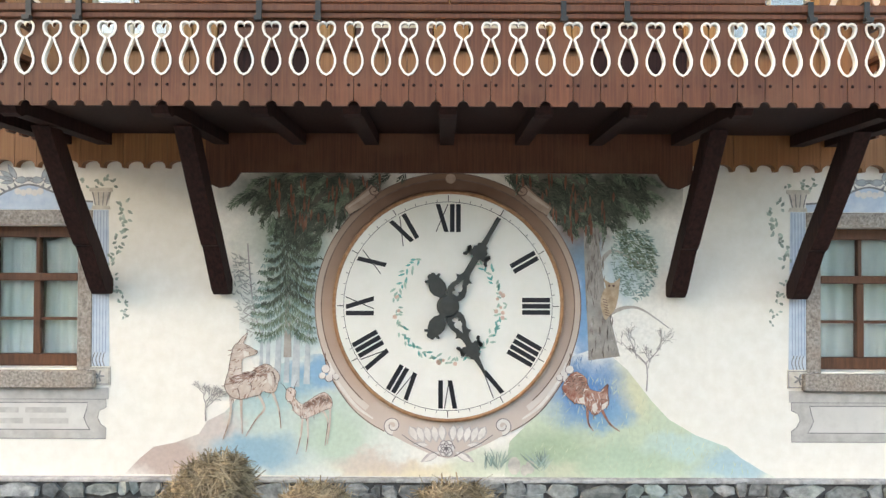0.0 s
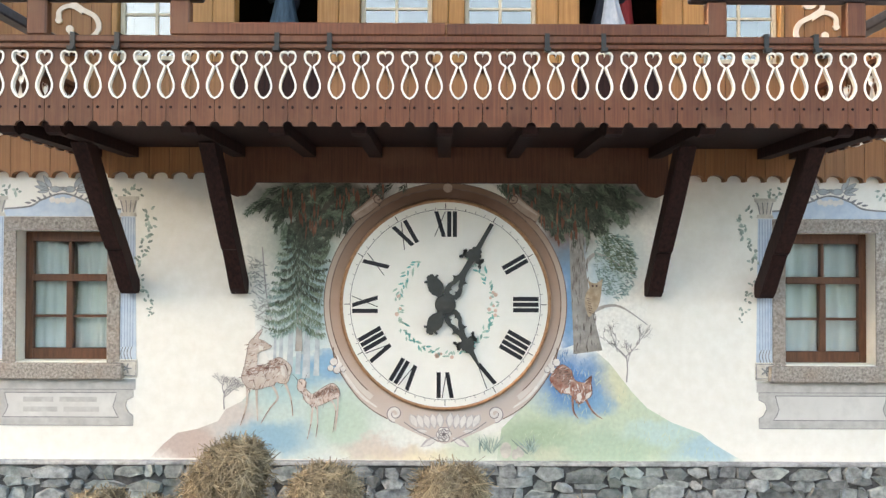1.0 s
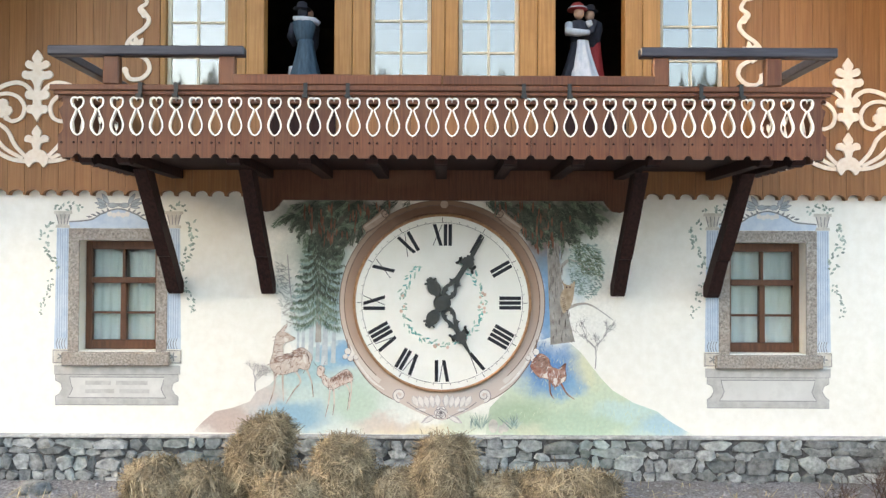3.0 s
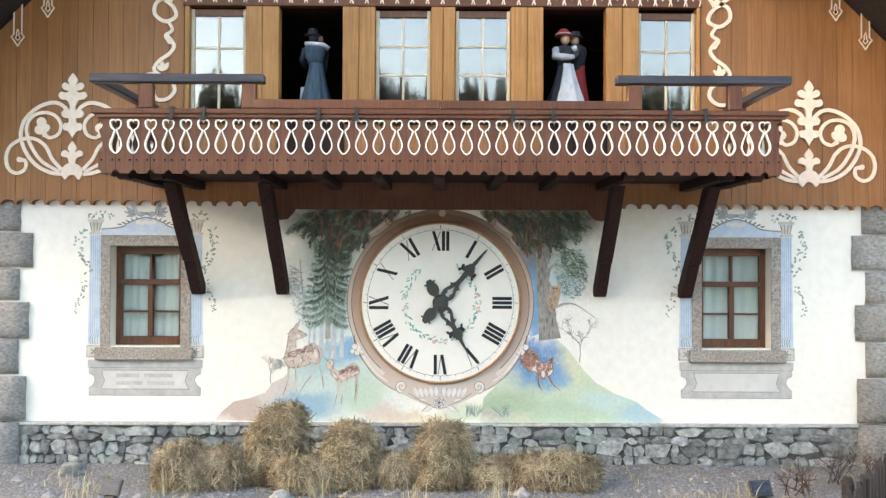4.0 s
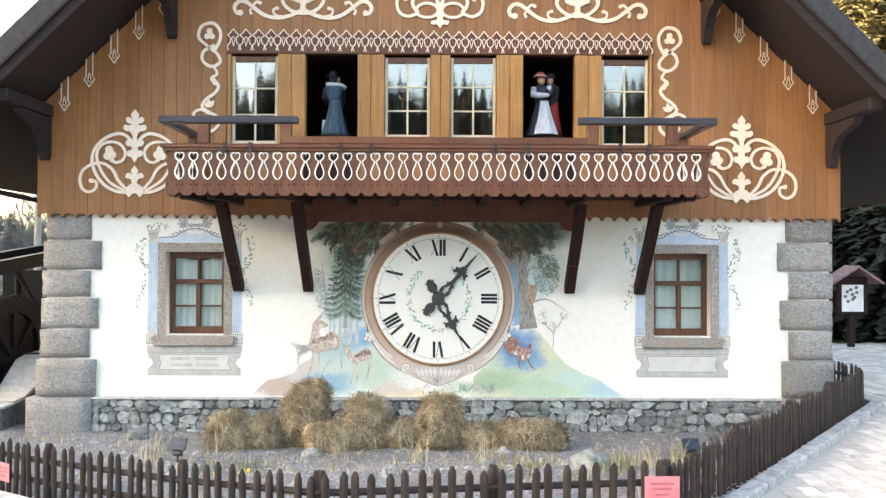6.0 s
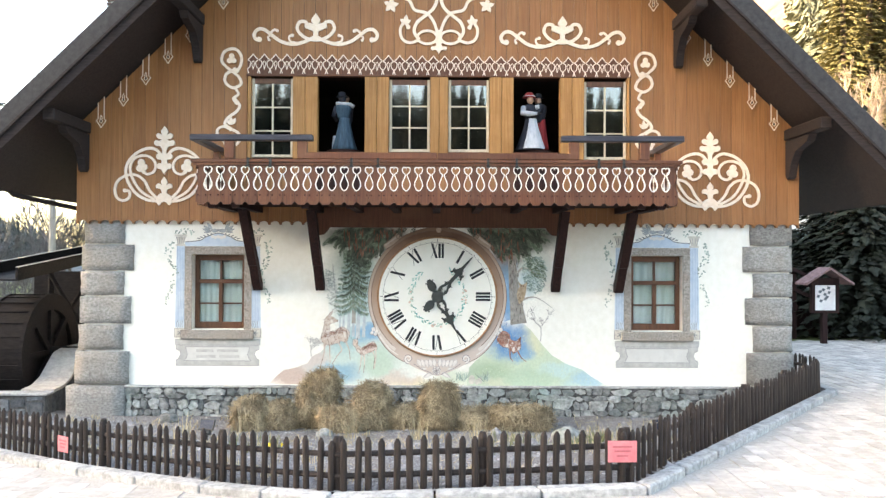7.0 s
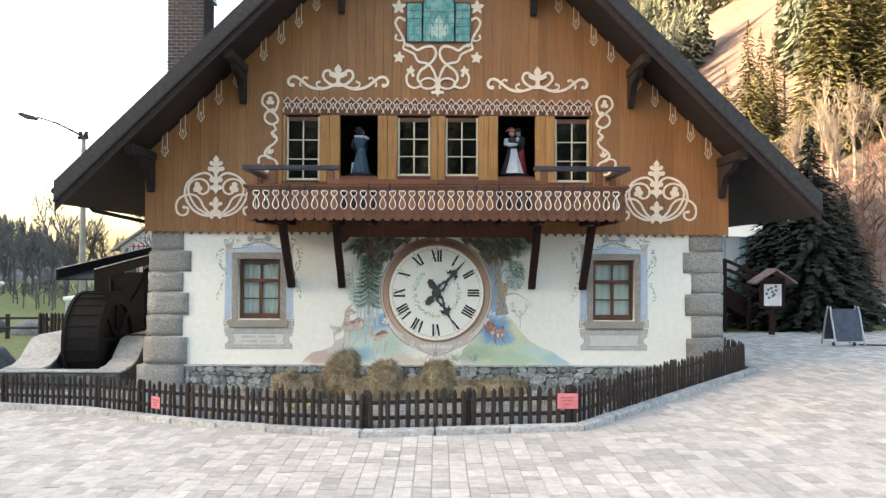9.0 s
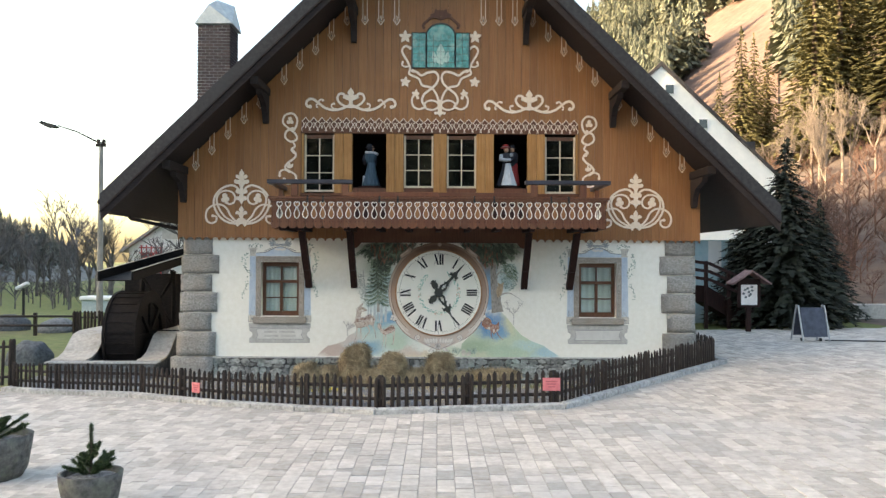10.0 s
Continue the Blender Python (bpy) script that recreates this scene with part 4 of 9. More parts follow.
for s in (-1, 1):
    bm = bmesh.new()
    ribbon(bm, bez(shape([(s * 180, 168), (s * 160, 182), (s * 143, 196), (s * 130, 208)])), [0.075 + 0.0012 * min(i, 20) for i in range(43)], -0.0165, -0.0057)
    part("scroll", bm, ROLL, surround, "painted scroll end")
    bm = bmesh.new()
    ribbon(bm, bez(shape([(s * 178, 174), (s * 158, 188), (s * 140, 202)])), [0.012 + 0.0009 * min(i, 24) for i in range(29)], -0.0171, -0.0166)
    part("scroll_light", bm, ROLLLIGHT, surround)
    bm = bmesh.new()
    ribbon(bm, spiral(*at_wall(s * 132, 205), 0.062, 0.012, 90, 90 + s * 560), 0.010, -0.0177, -0.0172)
    part("scroll_spiral", bm, LINE, surround)
    for line in ([(180, 179), (160, 194), (140, 212)], [(176, 160), (155, 172), (128, 194), (120, 206)], [(182, 160), (184, 172), (180, 179)]):
        bm = bmesh.new()
        ribbon(bm, bez(shape([(s * u, v) for u, v in line])), 0.008, -0.0177, -0.0172)
        part("scroll_line", bm, LINE, surround)
    bm = bmesh.new()
    ribbon(bm, bez(shape([(s * 217, -84), (s * 216, -102), (s * 204, -132), (s * 172, -178), (s * 140, -206), (s * 112, -222)])), 0.009, -0.0077, -0.0066)
    part("flourish_line", bm, LINE, surround)
    bm = bmesh.new()
    ribbon(bm, bez(shape([(s * 210, -100), (s * 196, -134), (s * 164, -176), (s * 132, -200)])), [0.012 + 0.018 * math.sin(math.pi * i / 42) for i in range(43)], -0.0060, -0.0052)
    part("flourish_light", bm, PALE, surround)
    for i, (u, v, r) in enumerate(((216, -112, 0.035), (206, -118, 0.03), (222, -124, 0.028), (210, -128, 0.032), (198, -126, 0.026))):
        part("berry", flat(bmesh.new(), disc_poly(*at_wall(s * u, v), r, 14), -0.0082 - 0.0003 * i, -0.0074), PALE, surround)
        part("berry_line", ring(r, r + 0.006, -0.0086 - 0.0003 * i, -0.0080, 14, 180, 350, *at_wall(s * u, v)), GREYLINE, surround)
    # scroll of the garland and its petals
    bm = bmesh.new()
    ribbon(bm, spiral(*at_wall(s * 97, -212), 0.066, 0.02, 270, 270 + s * 470), 0.036, -0.0078, -0.0072)
    part("garland_scroll", bm, PALE, surround, "painted pale stone scroll")
    bm = bmesh.new()
    ribbon(bm, spiral(*at_wall(s * 97, -212), 0.086, 0.03, 270, 270 + s * 470), 0.008, -0.0085, -0.0079)
    part("scroll_line", bm, GREYLINE, surround)
    for k in range(5):
        u = s * (12 + 14 * k)
        v = -210 - 3 * k + 0.002 * u * u
        a = -90 - s * (8 + 6 * k)
        part("petal_shade", flat(bmesh.new(), leaf(*at_wall(u, v), a, 0.155, 0.088), -0.0079 - 0.0003 * k, -0.0072), PALEGREY, surround)
        part("petal", flat(bmesh.new(), leaf(*at_wall(u - s * 1.5, v - 1), a + s * 5, 0.135, 0.056), -0.0086 - 0.0003 * k, -0.0081), PALE, surround)
    for a, l, w, u, v in ((-90 - s * 62, 0.19, 0.07, 14, -258), (-90 - s * 30, 0.14, 0.055, 34, -246)):
        part("leaf_shade", flat(bmesh.new(), leaf(*at_wall(s * u, v), a + s * 124, l, w), -0.0088, -0.0074), PALEGREY, surround)
        part("leaf", flat(bmesh.new(), leaf(*at_wall(s * u, v), a + s * 121, l * 0.9, w * 0.6), -0.0095, -0.0089), PALE, surround)
    bm = bmesh.new()
    ribbon(bm, bez(shape([(s * 80, -228), (s * 56, -244), (s * 30, -256), (s * 12, -266)])), 0.008, -0.0102, -0.0096)
    part("stem_line", bm, GREYLINE, surround)
for i, r in enumerate((0.062, 0.04, 0.018)):
    for k in range(6 if i < 2 else 1):
        q = at_wall(-2 + (0.6 * r / 0.005) * math.cos(1.047 * k + 0.5 * i) * (i < 2), -252 + (0.6 * r / 0.005) * math.sin(1.047 * k + 0.5 * i) * (i < 2))
        part("rosette_petal", flat(bmesh.new(), disc_poly(*q, r * 0.55 if i < 2 else r, 12), -0.0112 - 0.0012 * i - 0.0001 * k, -0.0103), (PALEGREY, PALE, GREYLINE)[i] if i != 0 else PALE, surround)
        if i < 2:
            part("petal_line", ring(r * 0.55, r * 0.55 + 0.006, -0.0116 - 0.0012 * i - 0.0001 * k, -0.0110, 12, 0, 200 + 60 * k, *q), GREYLINE, surround)
bm = bmesh.new()
flat(bm, disc_poly(*at_wall(4, 226), 0.045, 16), -0.0075, -0.0056)
part("crest", bm, ROLL, surround)

# landscape, from back to front
def wash(name, spots):
    """Limewash colours laid over the plaster in soft clouds: (u, v, half width, half height, r, g, b, strength) each."""
    m = bpy.data.materials.new(name)
    m.use_nodes = True
    N, L = m.node_tree.nodes, m.node_tree.links
    geo = N.new("ShaderNodeNewGeometry")
    nz = N.new("ShaderNodeTexNoise")
    nz.inputs["Scale"].default_value, nz.inputs["Detail"].default_value, nz.inputs["Roughness"].default_value = 3.2, 6.0, 0.65
    L.new(geo.outputs["Position"], nz.inputs["Vector"])
    warp = N.new("ShaderNodeVectorMath")
    warp.operation = "MULTIPLY_ADD"
    warp.inputs[1].default_value = (0.42, 0.42, 0.42)
    L.new(nz.outputs["Color"], warp.inputs[0])
    L.new(geo.outputs["Position"], warp.inputs[2])
    col = None
    for u, v, ru, rv, r, g, b, k in spots:
        x, z = at_wall(u, v)
        sub = N.new("ShaderNodeVectorMath")
        sub.operation = "SUBTRACT"
        sub.inputs[1].default_value = (x + 0.21, 0, z + 0.21)
        L.new(warp.outputs[0], sub.inputs[0])
        mul = N.new("ShaderNodeVectorMath")
        mul.operation = "MULTIPLY"
        mul.inputs[1].default_value = (1 / (ru * 0.00497), 0, 1 / (rv * 0.00497))
        L.new(sub.outputs[0], mul.inputs[0])
        ln = N.new("ShaderNodeVectorMath")
        ln.operation = "LENGTH"
        L.new(mul.outputs[0], ln.inputs[0])
        mrg = N.new("ShaderNodeMapRange")
        mrg.interpolation_type = "SMOOTHSTEP"
        mrg.inputs[1].default_value, mrg.inputs[2].default_value, mrg.inputs[3].default_value, mrg.inputs[4].default_value = 0.35, 1.25, k, 0.0
        L.new(ln.outputs["Value"], mrg.inputs[0])
        mx = N.new("ShaderNodeMix")
        mx.data_type = "RGBA"
        L.new(mrg.outputs[0], mx.inputs[0])
        if col is None:
            mx.inputs[6].default_value = (0.83, 0.81, 0.745, 1)
        else:
            L.new(col, mx.inputs[6])
        mx.inputs[7].default_value = (r, g, b, 1)
        col = mx.outputs[2]
    fine = N.new("ShaderNodeTexNoise")
    fine.inputs["Scale"].default_value, fine.inputs["Detail"].default_value = 26.0, 4.0
    L.new(geo.outputs["Position"], fine.inputs["Vector"])
    mv = N.new("ShaderNodeMapRange")
    mv.inputs[1].default_value, mv.inputs[2].default_value, mv.inputs[3].default_value, mv.inputs[4].default_value = 0.3, 0.7, 0.93, 1.06
    L.new(fine.outputs["Fac"], mv.inputs[0])
    hsv = N.new("ShaderNodeHueSaturation")
    L.new(mv.outputs[0], hsv.inputs["Value"])
    L.new(col, hsv.inputs["Color"])
    bsdf = N["Principled BSDF"]
    L.new(hsv.outputs[0], bsdf.inputs["Base Color"])
    bsdf.inputs["Roughness"].default_value, bsdf.inputs["Specular IOR Level"].default_value = 0.9, 0.3
    return m


HILL_LEFT = wash("paint_left_hill", [
    (-310, -190, 260, 150, 0.55, 0.65, 0.60, 1.0), (-500, -268, 110, 42, 0.52, 0.41, 0.36, 0.95), (-420, -215, 70, 40, 0.62, 0.52, 0.48, 0.8),
    (-345, -262, 90, 40, 0.28, 0.46, 0.56, 0.95), (-235, -122, 60, 40, 0.22, 0.42, 0.60, 0.95), (-310, -150, 70, 50, 0.38, 0.56, 0.57, 0.8),
    (-195, -230, 70, 60, 0.50, 0.62, 0.50, 0.85), (-60, -292, 150, 26, 0.74, 0.66, 0.48, 0.95), (-130, -278, 90, 20, 0.63, 0.52, 0.46, 0.7), (60, -280, 80, 40, 0.60, 0.66, 0.52, 0.8)])
HILL_RIGHT = wash("paint_right_hill", [
    (330, -230, 330, 150, 0.54, 0.63, 0.48, 1.0), (170, -265, 110, 60, 0.38, 0.49, 0.34, 0.85), (320, -150, 60, 60, 0.66, 0.65, 0.45, 0.85),
    (330, -275, 120, 36, 0.43, 0.56, 0.43, 0.8), (420, -245, 80, 26, 0.48, 0.64, 0.62, 0.8), (510, -285, 80, 34, 0.36, 0.54, 0.61, 0.85),
    (245, -150, 78, 72, 0.10, 0.27, 0.55, 0.95), (285, -195, 50, 30, 0.16, 0.36, 0.58, 0.8), (190, -290, 60, 22, 0.62, 0.62, 0.48, 0.7)])
FOREST_LEFT = wash("paint_left_forest", [
    (-275, -40, 100, 90, 0.50, 0.63, 0.64, 0.75), (-262, 70, 70, 110, 0.36, 0.46, 0.40, 0.8), (-235, 20, 40, 90, 0.40, 0.56, 0.62, 0.6), (-290, 120, 90, 60, 0.30, 0.38, 0.32, 0.6),
    (-250, 205, 150, 62, 0.10, 0.12, 0.095, 0.95), (-180, 195, 90, 60, 0.13, 0.105, 0.085, 0.8), (-245, 150, 50, 30, 0.24, 0.12, 0.085, 0.6)])
FOREST_RIGHT = wash("paint_right_forest", [
    (322, 90, 70, 90, 0.54, 0.64, 0.62, 0.7), (242, 0, 34, 150, 0.16, 0.35, 0.58, 0.95), (225, 120, 60, 60, 0.16, 0.22, 0.27, 0.8), (310, 50, 40, 60, 0.42, 0.58, 0.66, 0.5),
    (280, 205, 160, 58, 0.10, 0.11, 0.085, 0.95), (235, 165, 60, 60, 0.25, 0.125, 0.085, 0.75), (160, 205, 90, 50, 0.12, 0.10, 0.085, 0.8)])
layers = [
    ("forest_wash", FOREST_LEFT, [(-415, 250), (-410, 150), (-370, 60), (-370, -60), (-330, -130), (-170, -130), (-150, 0), (-100, 215), (-60, 250)]),
    ("forest_wash", FOREST_RIGHT, [(60, 250), (120, 215), (190, 0), (200, -130), (310, -110), (390, -20), (410, 60), (420, 250)]),
    ("left_hill", HILL_LEFT, [(-571, -299), (-545, -272), (-520, -251), (-480, -243), (-440, -228), (-425, -205), (-395, -190), (-360, -150), (-300, -105), (-250, -88), (-225, -85), (-150, -150), (0, -200), (120, -240), (120, -303)]),
    ("right_hill", HILL_RIGHT, [(100, -304), (110, -240), (170, -180), (212, -92), (250, -78), (290, -88), (318, -112), (340, -140), (362, -168), (392, -200), (440, -228), (495, -248), (520, -268), (560, -292), (594, -308)]),
]
yy = -0.0008
for name, m, pts in layers:
    yy -= 0.0006
    part(name, flat(bmesh.new(), shape(pts), yy, -0.0004), m, mural)
mr = random.Random(11)


def dabs(name, m, n, where, ang, ln, w, y, label=""):
    """n brush strokes in cartoon units; where() gives (u, v), ang(u, v) the direction in degrees."""
    bm = bmesh.new()
    for i in range(n):
        u, v = where()
        x, z = at_wall(u, v)
        d = mr.uniform(0, 0.0016)
        flat(bm, leaf(x, z, ang(u, v), mr.uniform(*ln), mr.uniform(*w)), y - d, y + 0.0006)
    return tagged(part(name, bm, m, mural, label), kind="stuff")


def in_poly(pts):
    us, vs = [p[0] for p in pts], [p[1] for p in pts]

    def pick():
        while True:
            u, v = mr.uniform(min(us), max(us)), mr.uniform(min(vs), max(vs))
            if inside(list(pts), u, v) and math.hypot(u, v) > 236:
                return u, v
    return pick


GRASSP = pm("paint_grass", (0.42, 0.52, 0.37), (0.60, 0.65, 0.48), 6, 0.1)
dabs("grass_paint", GRASSP, 220, in_poly([(130, -300), (220, -120), (300, -130), (392, -215), (500, -265), (540, -300)]), lambda u, v: mr.uniform(40, 120), (0.03, 0.08), (0.003, 0.006), -0.0075)
BLUE = pm("paint_blue", (0.11, 0.25, 0.48), (0.26, 0.42, 0.60), 3.0, 0.2)
dabs("blue_shadow", BLUE, 160, in_poly([(205, -100), (245, -92), (296, -125), (306, -180), (270, -200), (200, -180)]), lambda u, v: mr.uniform(60, 120), (0.03, 0.07), (0.004, 0.009), -0.0060)

TRUNK = pm("paint_trunk", (0.31, 0.28, 0.25), (0.46, 0.43, 0.39), 9, 0.2, stain=(0.36, 0.42, 0.44))
TRUNKP = pm("paint_pale_trunk", (0.40, 0.47, 0.50), (0.62, 0.66, 0.66), 9, 0.15)
NEEDLE_D = pm("paint_needles_dark", (0.050, 0.060, 0.045), (0.11, 0.125, 0.095), 9, 0.45)
NEEDLE_M = pm("paint_needles", (0.11, 0.155, 0.11), (0.23, 0.285, 0.21), 9, 0.45)
NEEDLE_B = pm("paint_needles_blue", (0.19, 0.29, 0.28), (0.38, 0.48, 0.43), 9, 0.35)
CONE = pm("paint_cones", (0.17, 0.075, 0.05), (0.30, 0.14, 0.095), 12, 0.25)
TWIG = pm("paint_twig", (0.30, 0.28, 0.27), (0.46, 0.43, 0.41), 12, 0.2)

# pale trunks of the forest
for u0, w in ((-318, 7), (-300, 10), (-284, 8), (-268, 12), (-248, 9), (-330, 5)):
    bm = bmesh.new()
    ribbon(bm, shape([(u0 + 3, -18), (u0, -70), (u0 - 2, -128 - mr.uniform(0, 20))]), [0.004 * w, 0.0047 * w, 0.0062 * w], -0.0062 - 0.0001 * w, -0.0052)
    part("pale_trunk", bm, TRUNKP, mural)


def stroke(bm, x, z, ang, ln, w, y):
    c, d = math.cos(radians(ang)), math.sin(radians(ang))
    slab(bm, [(x, z), (x + ln * 0.45 * c - w * 0.5 * d, z + ln * 0.45 * d + w * 0.5 * c), (x + ln * c, z + ln * d), (x + ln * 0.45 * c + w * 0.5 * d, z + ln * 0.45 * d - w * 0.5 * c)], y, y + 0.0012)


def spray(bm, u, v, ang, ln, needle, y):
    """One painted fir twig in cartoon units: a bowed stem with needles on both sides."""
    n = int(ln * 0.75) + 3
    a = ang
    for i in range(n):
        t = i / n
        u, v = u + ln / n * math.cos(radians(a)), v + ln / n * math.sin(radians(a))
        a += mr.uniform(-3, 1.5) * (1 if math.cos(radians(ang)) > 0 else -1)
        if math.hypot(u, v) < 240:
            return
        for s in (-1, 1):
            x, z = at_wall(u, v)
            stroke(bm, x, z, a + s * mr.uniform(18, 48), needle * 0.00497 * (1.1 - 0.55 * t) * mr.uniform(0.7, 1.25), mr.uniform(0.005, 0.010), y - mr.uniform(0, 0.0014))


def sprays(name, m, n, pts, ang, ln, needle, y):
    bm = bmesh.new()
    pick = in_poly(pts)
    for i in range(n):
        u, v = pick()
        spray(bm, u, v, ang(u, v), mr.uniform(*ln), mr.uniform(*needle), y)
    return tagged(part(name, bm, m, mural), kind="stuff")


def bough(bm, u0, v0, u1, v1, y):
    """A drooping spruce bough from the trunk to its upturned tip, with hanging needles."""
    n = int(abs(u1 - u0) / 2.2) + 4
    for i in range(n):
        t = (i + mr.random()) / n
        u, v = u0 + (u1 - u0) * t, v0 + (v1 - v0) * t - 16 * math.sin(math.pi * t * 0.9) * (1 - 0.3 * t)
        if math.hypot(u, v) < 241:
            continue
        x, z = at_wall(u, v)
        for k in range(3):
            stroke(bm, x, z + mr.uniform(-0.01, 0.015), -90 + mr.uniform(-38, 38) + 22 * t * (1 if u1 > u0 else -1), mr.uniform(0.035, 0.085) * (1.15 - 0.7 * t), mr.uniform(0.006, 0.012), y - mr.uniform(0, 0.0014))


for m, y, lift in ((NEEDLE_B, -0.0078, -6), (NEEDLE_M, -0.0096, 0), (NEEDLE_D, -0.0112, 6)):
    bm = bmesh.new()
    for k in range(11):
        v = 165 - 19 * k
        w = 30 + 5.0 * k if k < 8 else 66 - 4 * (k - 8)
        if m is NEEDLE_D and k > 7:
            continue
        bough(bm, -284, v + lift, -284 - w * mr.uniform(0.85, 1.1) * (0.7 if m is NEEDLE_D else 1), v - 24 + lift + mr.uniform(-5, 5), y)
        bough(bm, -282, v + lift - 6, -282 + (w + 14) * mr.uniform(0.8, 1.1), v - 26 + lift + mr.uniform(-6, 4), y - 0.0003)
    tagged(part("spruce_bough", bm, m, mural), kind="stuff")
bm = bmesh.new()
ribbon(bm, bez(shape([(-288, 150), (-286, 60), (-284, -20), (-284, -92)])), [0.02 + 0.0012 * i for i in range(43)], -0.0074, -0.0062)
part("spruce_trunk", bm, TRUNK, mural)
LEFT_TOP = [(-340, 238), (-350, 205), (-320, 170), (-290, 150), (-240, 110), (-232, 90), (-180, 170), (-120, 215), (-60, 238)]
RIGHT_TOP = [(60, 238), (130, 212), (185, 160), (215, 130), (250, 150), (290, 165), (330, 185), (350, 205), (345, 238)]
outward = lambda u, v: (-30 if u > 0 else 210) + mr.uniform(-40, 30) * (1 if u > 0 else -1)
sprays("overhanging_bough", NEEDLE_M, 70, LEFT_TOP, outward, (26, 52), (9, 15), -0.0105)
sprays("overhanging_bough", NEEDLE_D, 85, LEFT_TOP, outward, (22, 46), (9, 15), -0.0125)
sprays("overhanging_bough", NEEDLE_M, 62, RIGHT_TOP, outward, (26, 52), (9, 15), -0.0105)
sprays("overhanging_bough", NEEDLE_D, 85, RIGHT_TOP, outward, (22, 50), (9, 15), -0.0125)
dabs("fir_cone_paint", CONE, 46, in_poly([(-330, 230), (-320, 190), (-250, 140), (-180, 190), (-110, 225), (-110, 238)]), lambda u, v: -90 + mr.uniform(-8, 8), (0.09, 0.16), (0.016, 0.024), -0.0142)
dabs("fir_cone_paint", CONE, 40, in_poly([(110, 238), (150, 215), (215, 130), (260, 150), (300, 200), (300, 238)]), lambda u, v: -90 + mr.uniform(-8, 8), (0.08, 0.15), (0.016, 0.024), -0.0142)

# right-hand tree
bm = bmesh.new()
ribbon(bm, bez(shape([(252, 165), (256, 90), (262, 20), (270, -40), (277, -92)])), [0.12 + 0.001 * k + 0.000035 * k * k for k in range(57)], -0.0078, -0.0066)
ribbon(bm, bez(shape([(270, 78), (292, 98), (330, 82), (372, 55)])), [0.045 - 0.0009 * k for k in range(43)], -0.0079, -0.0067)
ribbon(bm, bez(shape([(284, -14), (315, -2), (345, -6), (392, -38)])), [0.04 - 0.0008 * k for k in range(43)], -0.0077, -0.0065)
part("tree_trunk", bm, TRUNK, mural)
dabs("bark_paint", pm("paint_bark_line", (0.15, 0.12, 0.10), (0.34, 0.32, 0.30), 12, 0.3), 120, lambda: (lambda v: (252 + (160 - v) * 0.09 + mr.uniform(-12, 12) * (1 + (160 - v) / 220), v))(mr.uniform(-95, 160)), lambda u, v: mr.uniform(75, 105), (0.05, 0.14), (0.006, 0.014), -0.0098)
dabs("tree_leaves", NEEDLE_B, 620, in_poly([(290, 130), (350, 140), (372, 95), (365, 40), (340, 10), (300, 20), (285, 80)]), lambda u, v: mr.uniform(-70, 20), (0.02, 0.05), (0.008, 0.016), -0.0088)
dabs("tree_leaves", NEEDLE_M, 380, in_poly([(285, 150), (330, 135), (362, 110), (368, 60), (320, 70)]), lambda u, v: mr.uniform(-60, 10), (0.02, 0.05), (0.007, 0.014), -0.0104)


def bare_tree(name, u0, v0, h, seed):
    rg = random.Random(seed)
    bm = bmesh.new()

    def grow(u, v, a, l, w, d):
        u1, v1 = u + l * math.cos(a), v + l * math.sin(a)
        ribbon(bm, shape([(u, v), ((u + u1) / 2 + rg.uniform(-2, 2), (v + v1) / 2), (u1, v1)]), [w, w * 0.85, w * 0.7], -0.0072 - 0.0003 * d, -0.006)
        if d < 4:
            for k in range(3 if d else 4):
                grow(u1 - (u1 - u) * rg.uniform(0, 0.4), v1 - (v1 - v) * rg.uniform(0, 0.4), a + rg.uniform(-0.9, 0.9), l * rg.uniform(0.5, 0.75), w * 0.62, d + 1)
    grow(u0, v0, math.pi / 2, h, 0.013, 0)
    return part(name, bm, TWIG, mural, "painted bare sapling")


bare_tree("bare_sapling", 352, -150, 52, 2)
bare_tree("bare_sapling", -428, -205, 34, 3)
dabs("sapling_leaves", pm("paint_sapling_leaf", (0.34, 0.36, 0.33), (0.54, 0.55, 0.50), 9, 0.25), 130, in_poly([(-380, 90), (-345, 80), (-330, -20), (-345, -60), (-378, 0)]), lambda u, v: mr.uniform(100, 240), (0.03, 0.07), (0.008, 0.016), -0.0072)
bm = bmesh.new()
ribbon(bm, bez(shape([(-330, -60), (-345, 0), (-352, 60), (-356, 110)])), 0.012, -0.0072, -0.006)
for k in range(9):
    ribbon(bm, shape([(-350 + k * 1.5, 60 - 14 * k), (-375 + k * 2, 78 - 15 * k)]), 0.006, -0.0072, -0.006)
part("sapling", bm, TWIG, mural)

# animals
COAT = pm("paint_deer_coat", (0.48, 0.38, 0.31), (0.64, 0.55, 0.48), 14, stain=(0.68, 0.62, 0.56), ss=6, amt=0.8)
FAWN = pm("paint_fawn_coat", (0.60, 0.46, 0.39), (0.70, 0.59, 0.52), 14, stain=(0.72, 0.65, 0.58), ss=6, amt=0.8)
FOX = pm("paint_fox_coat", (0.28, 0.10, 0.07), (0.46, 0.25, 0.19), 14, stain=(0.58, 0.44, 0.36), ss=7, amt=0.8)
PALEFUR = pm("paint_pale_fur", (0.60, 0.55, 0.49), (0.74, 0.70, 0.64), 14)
DARKFUR = pm("paint_dark_fur", (0.10, 0.06, 0.05), (0.19, 0.12, 0.10), 14)


BACK = pm("paint_back_fur", (0.20, 0.105, 0.08), (0.34, 0.20, 0.155), 16, stain=(0.52, 0.38, 0.31), ss=8)


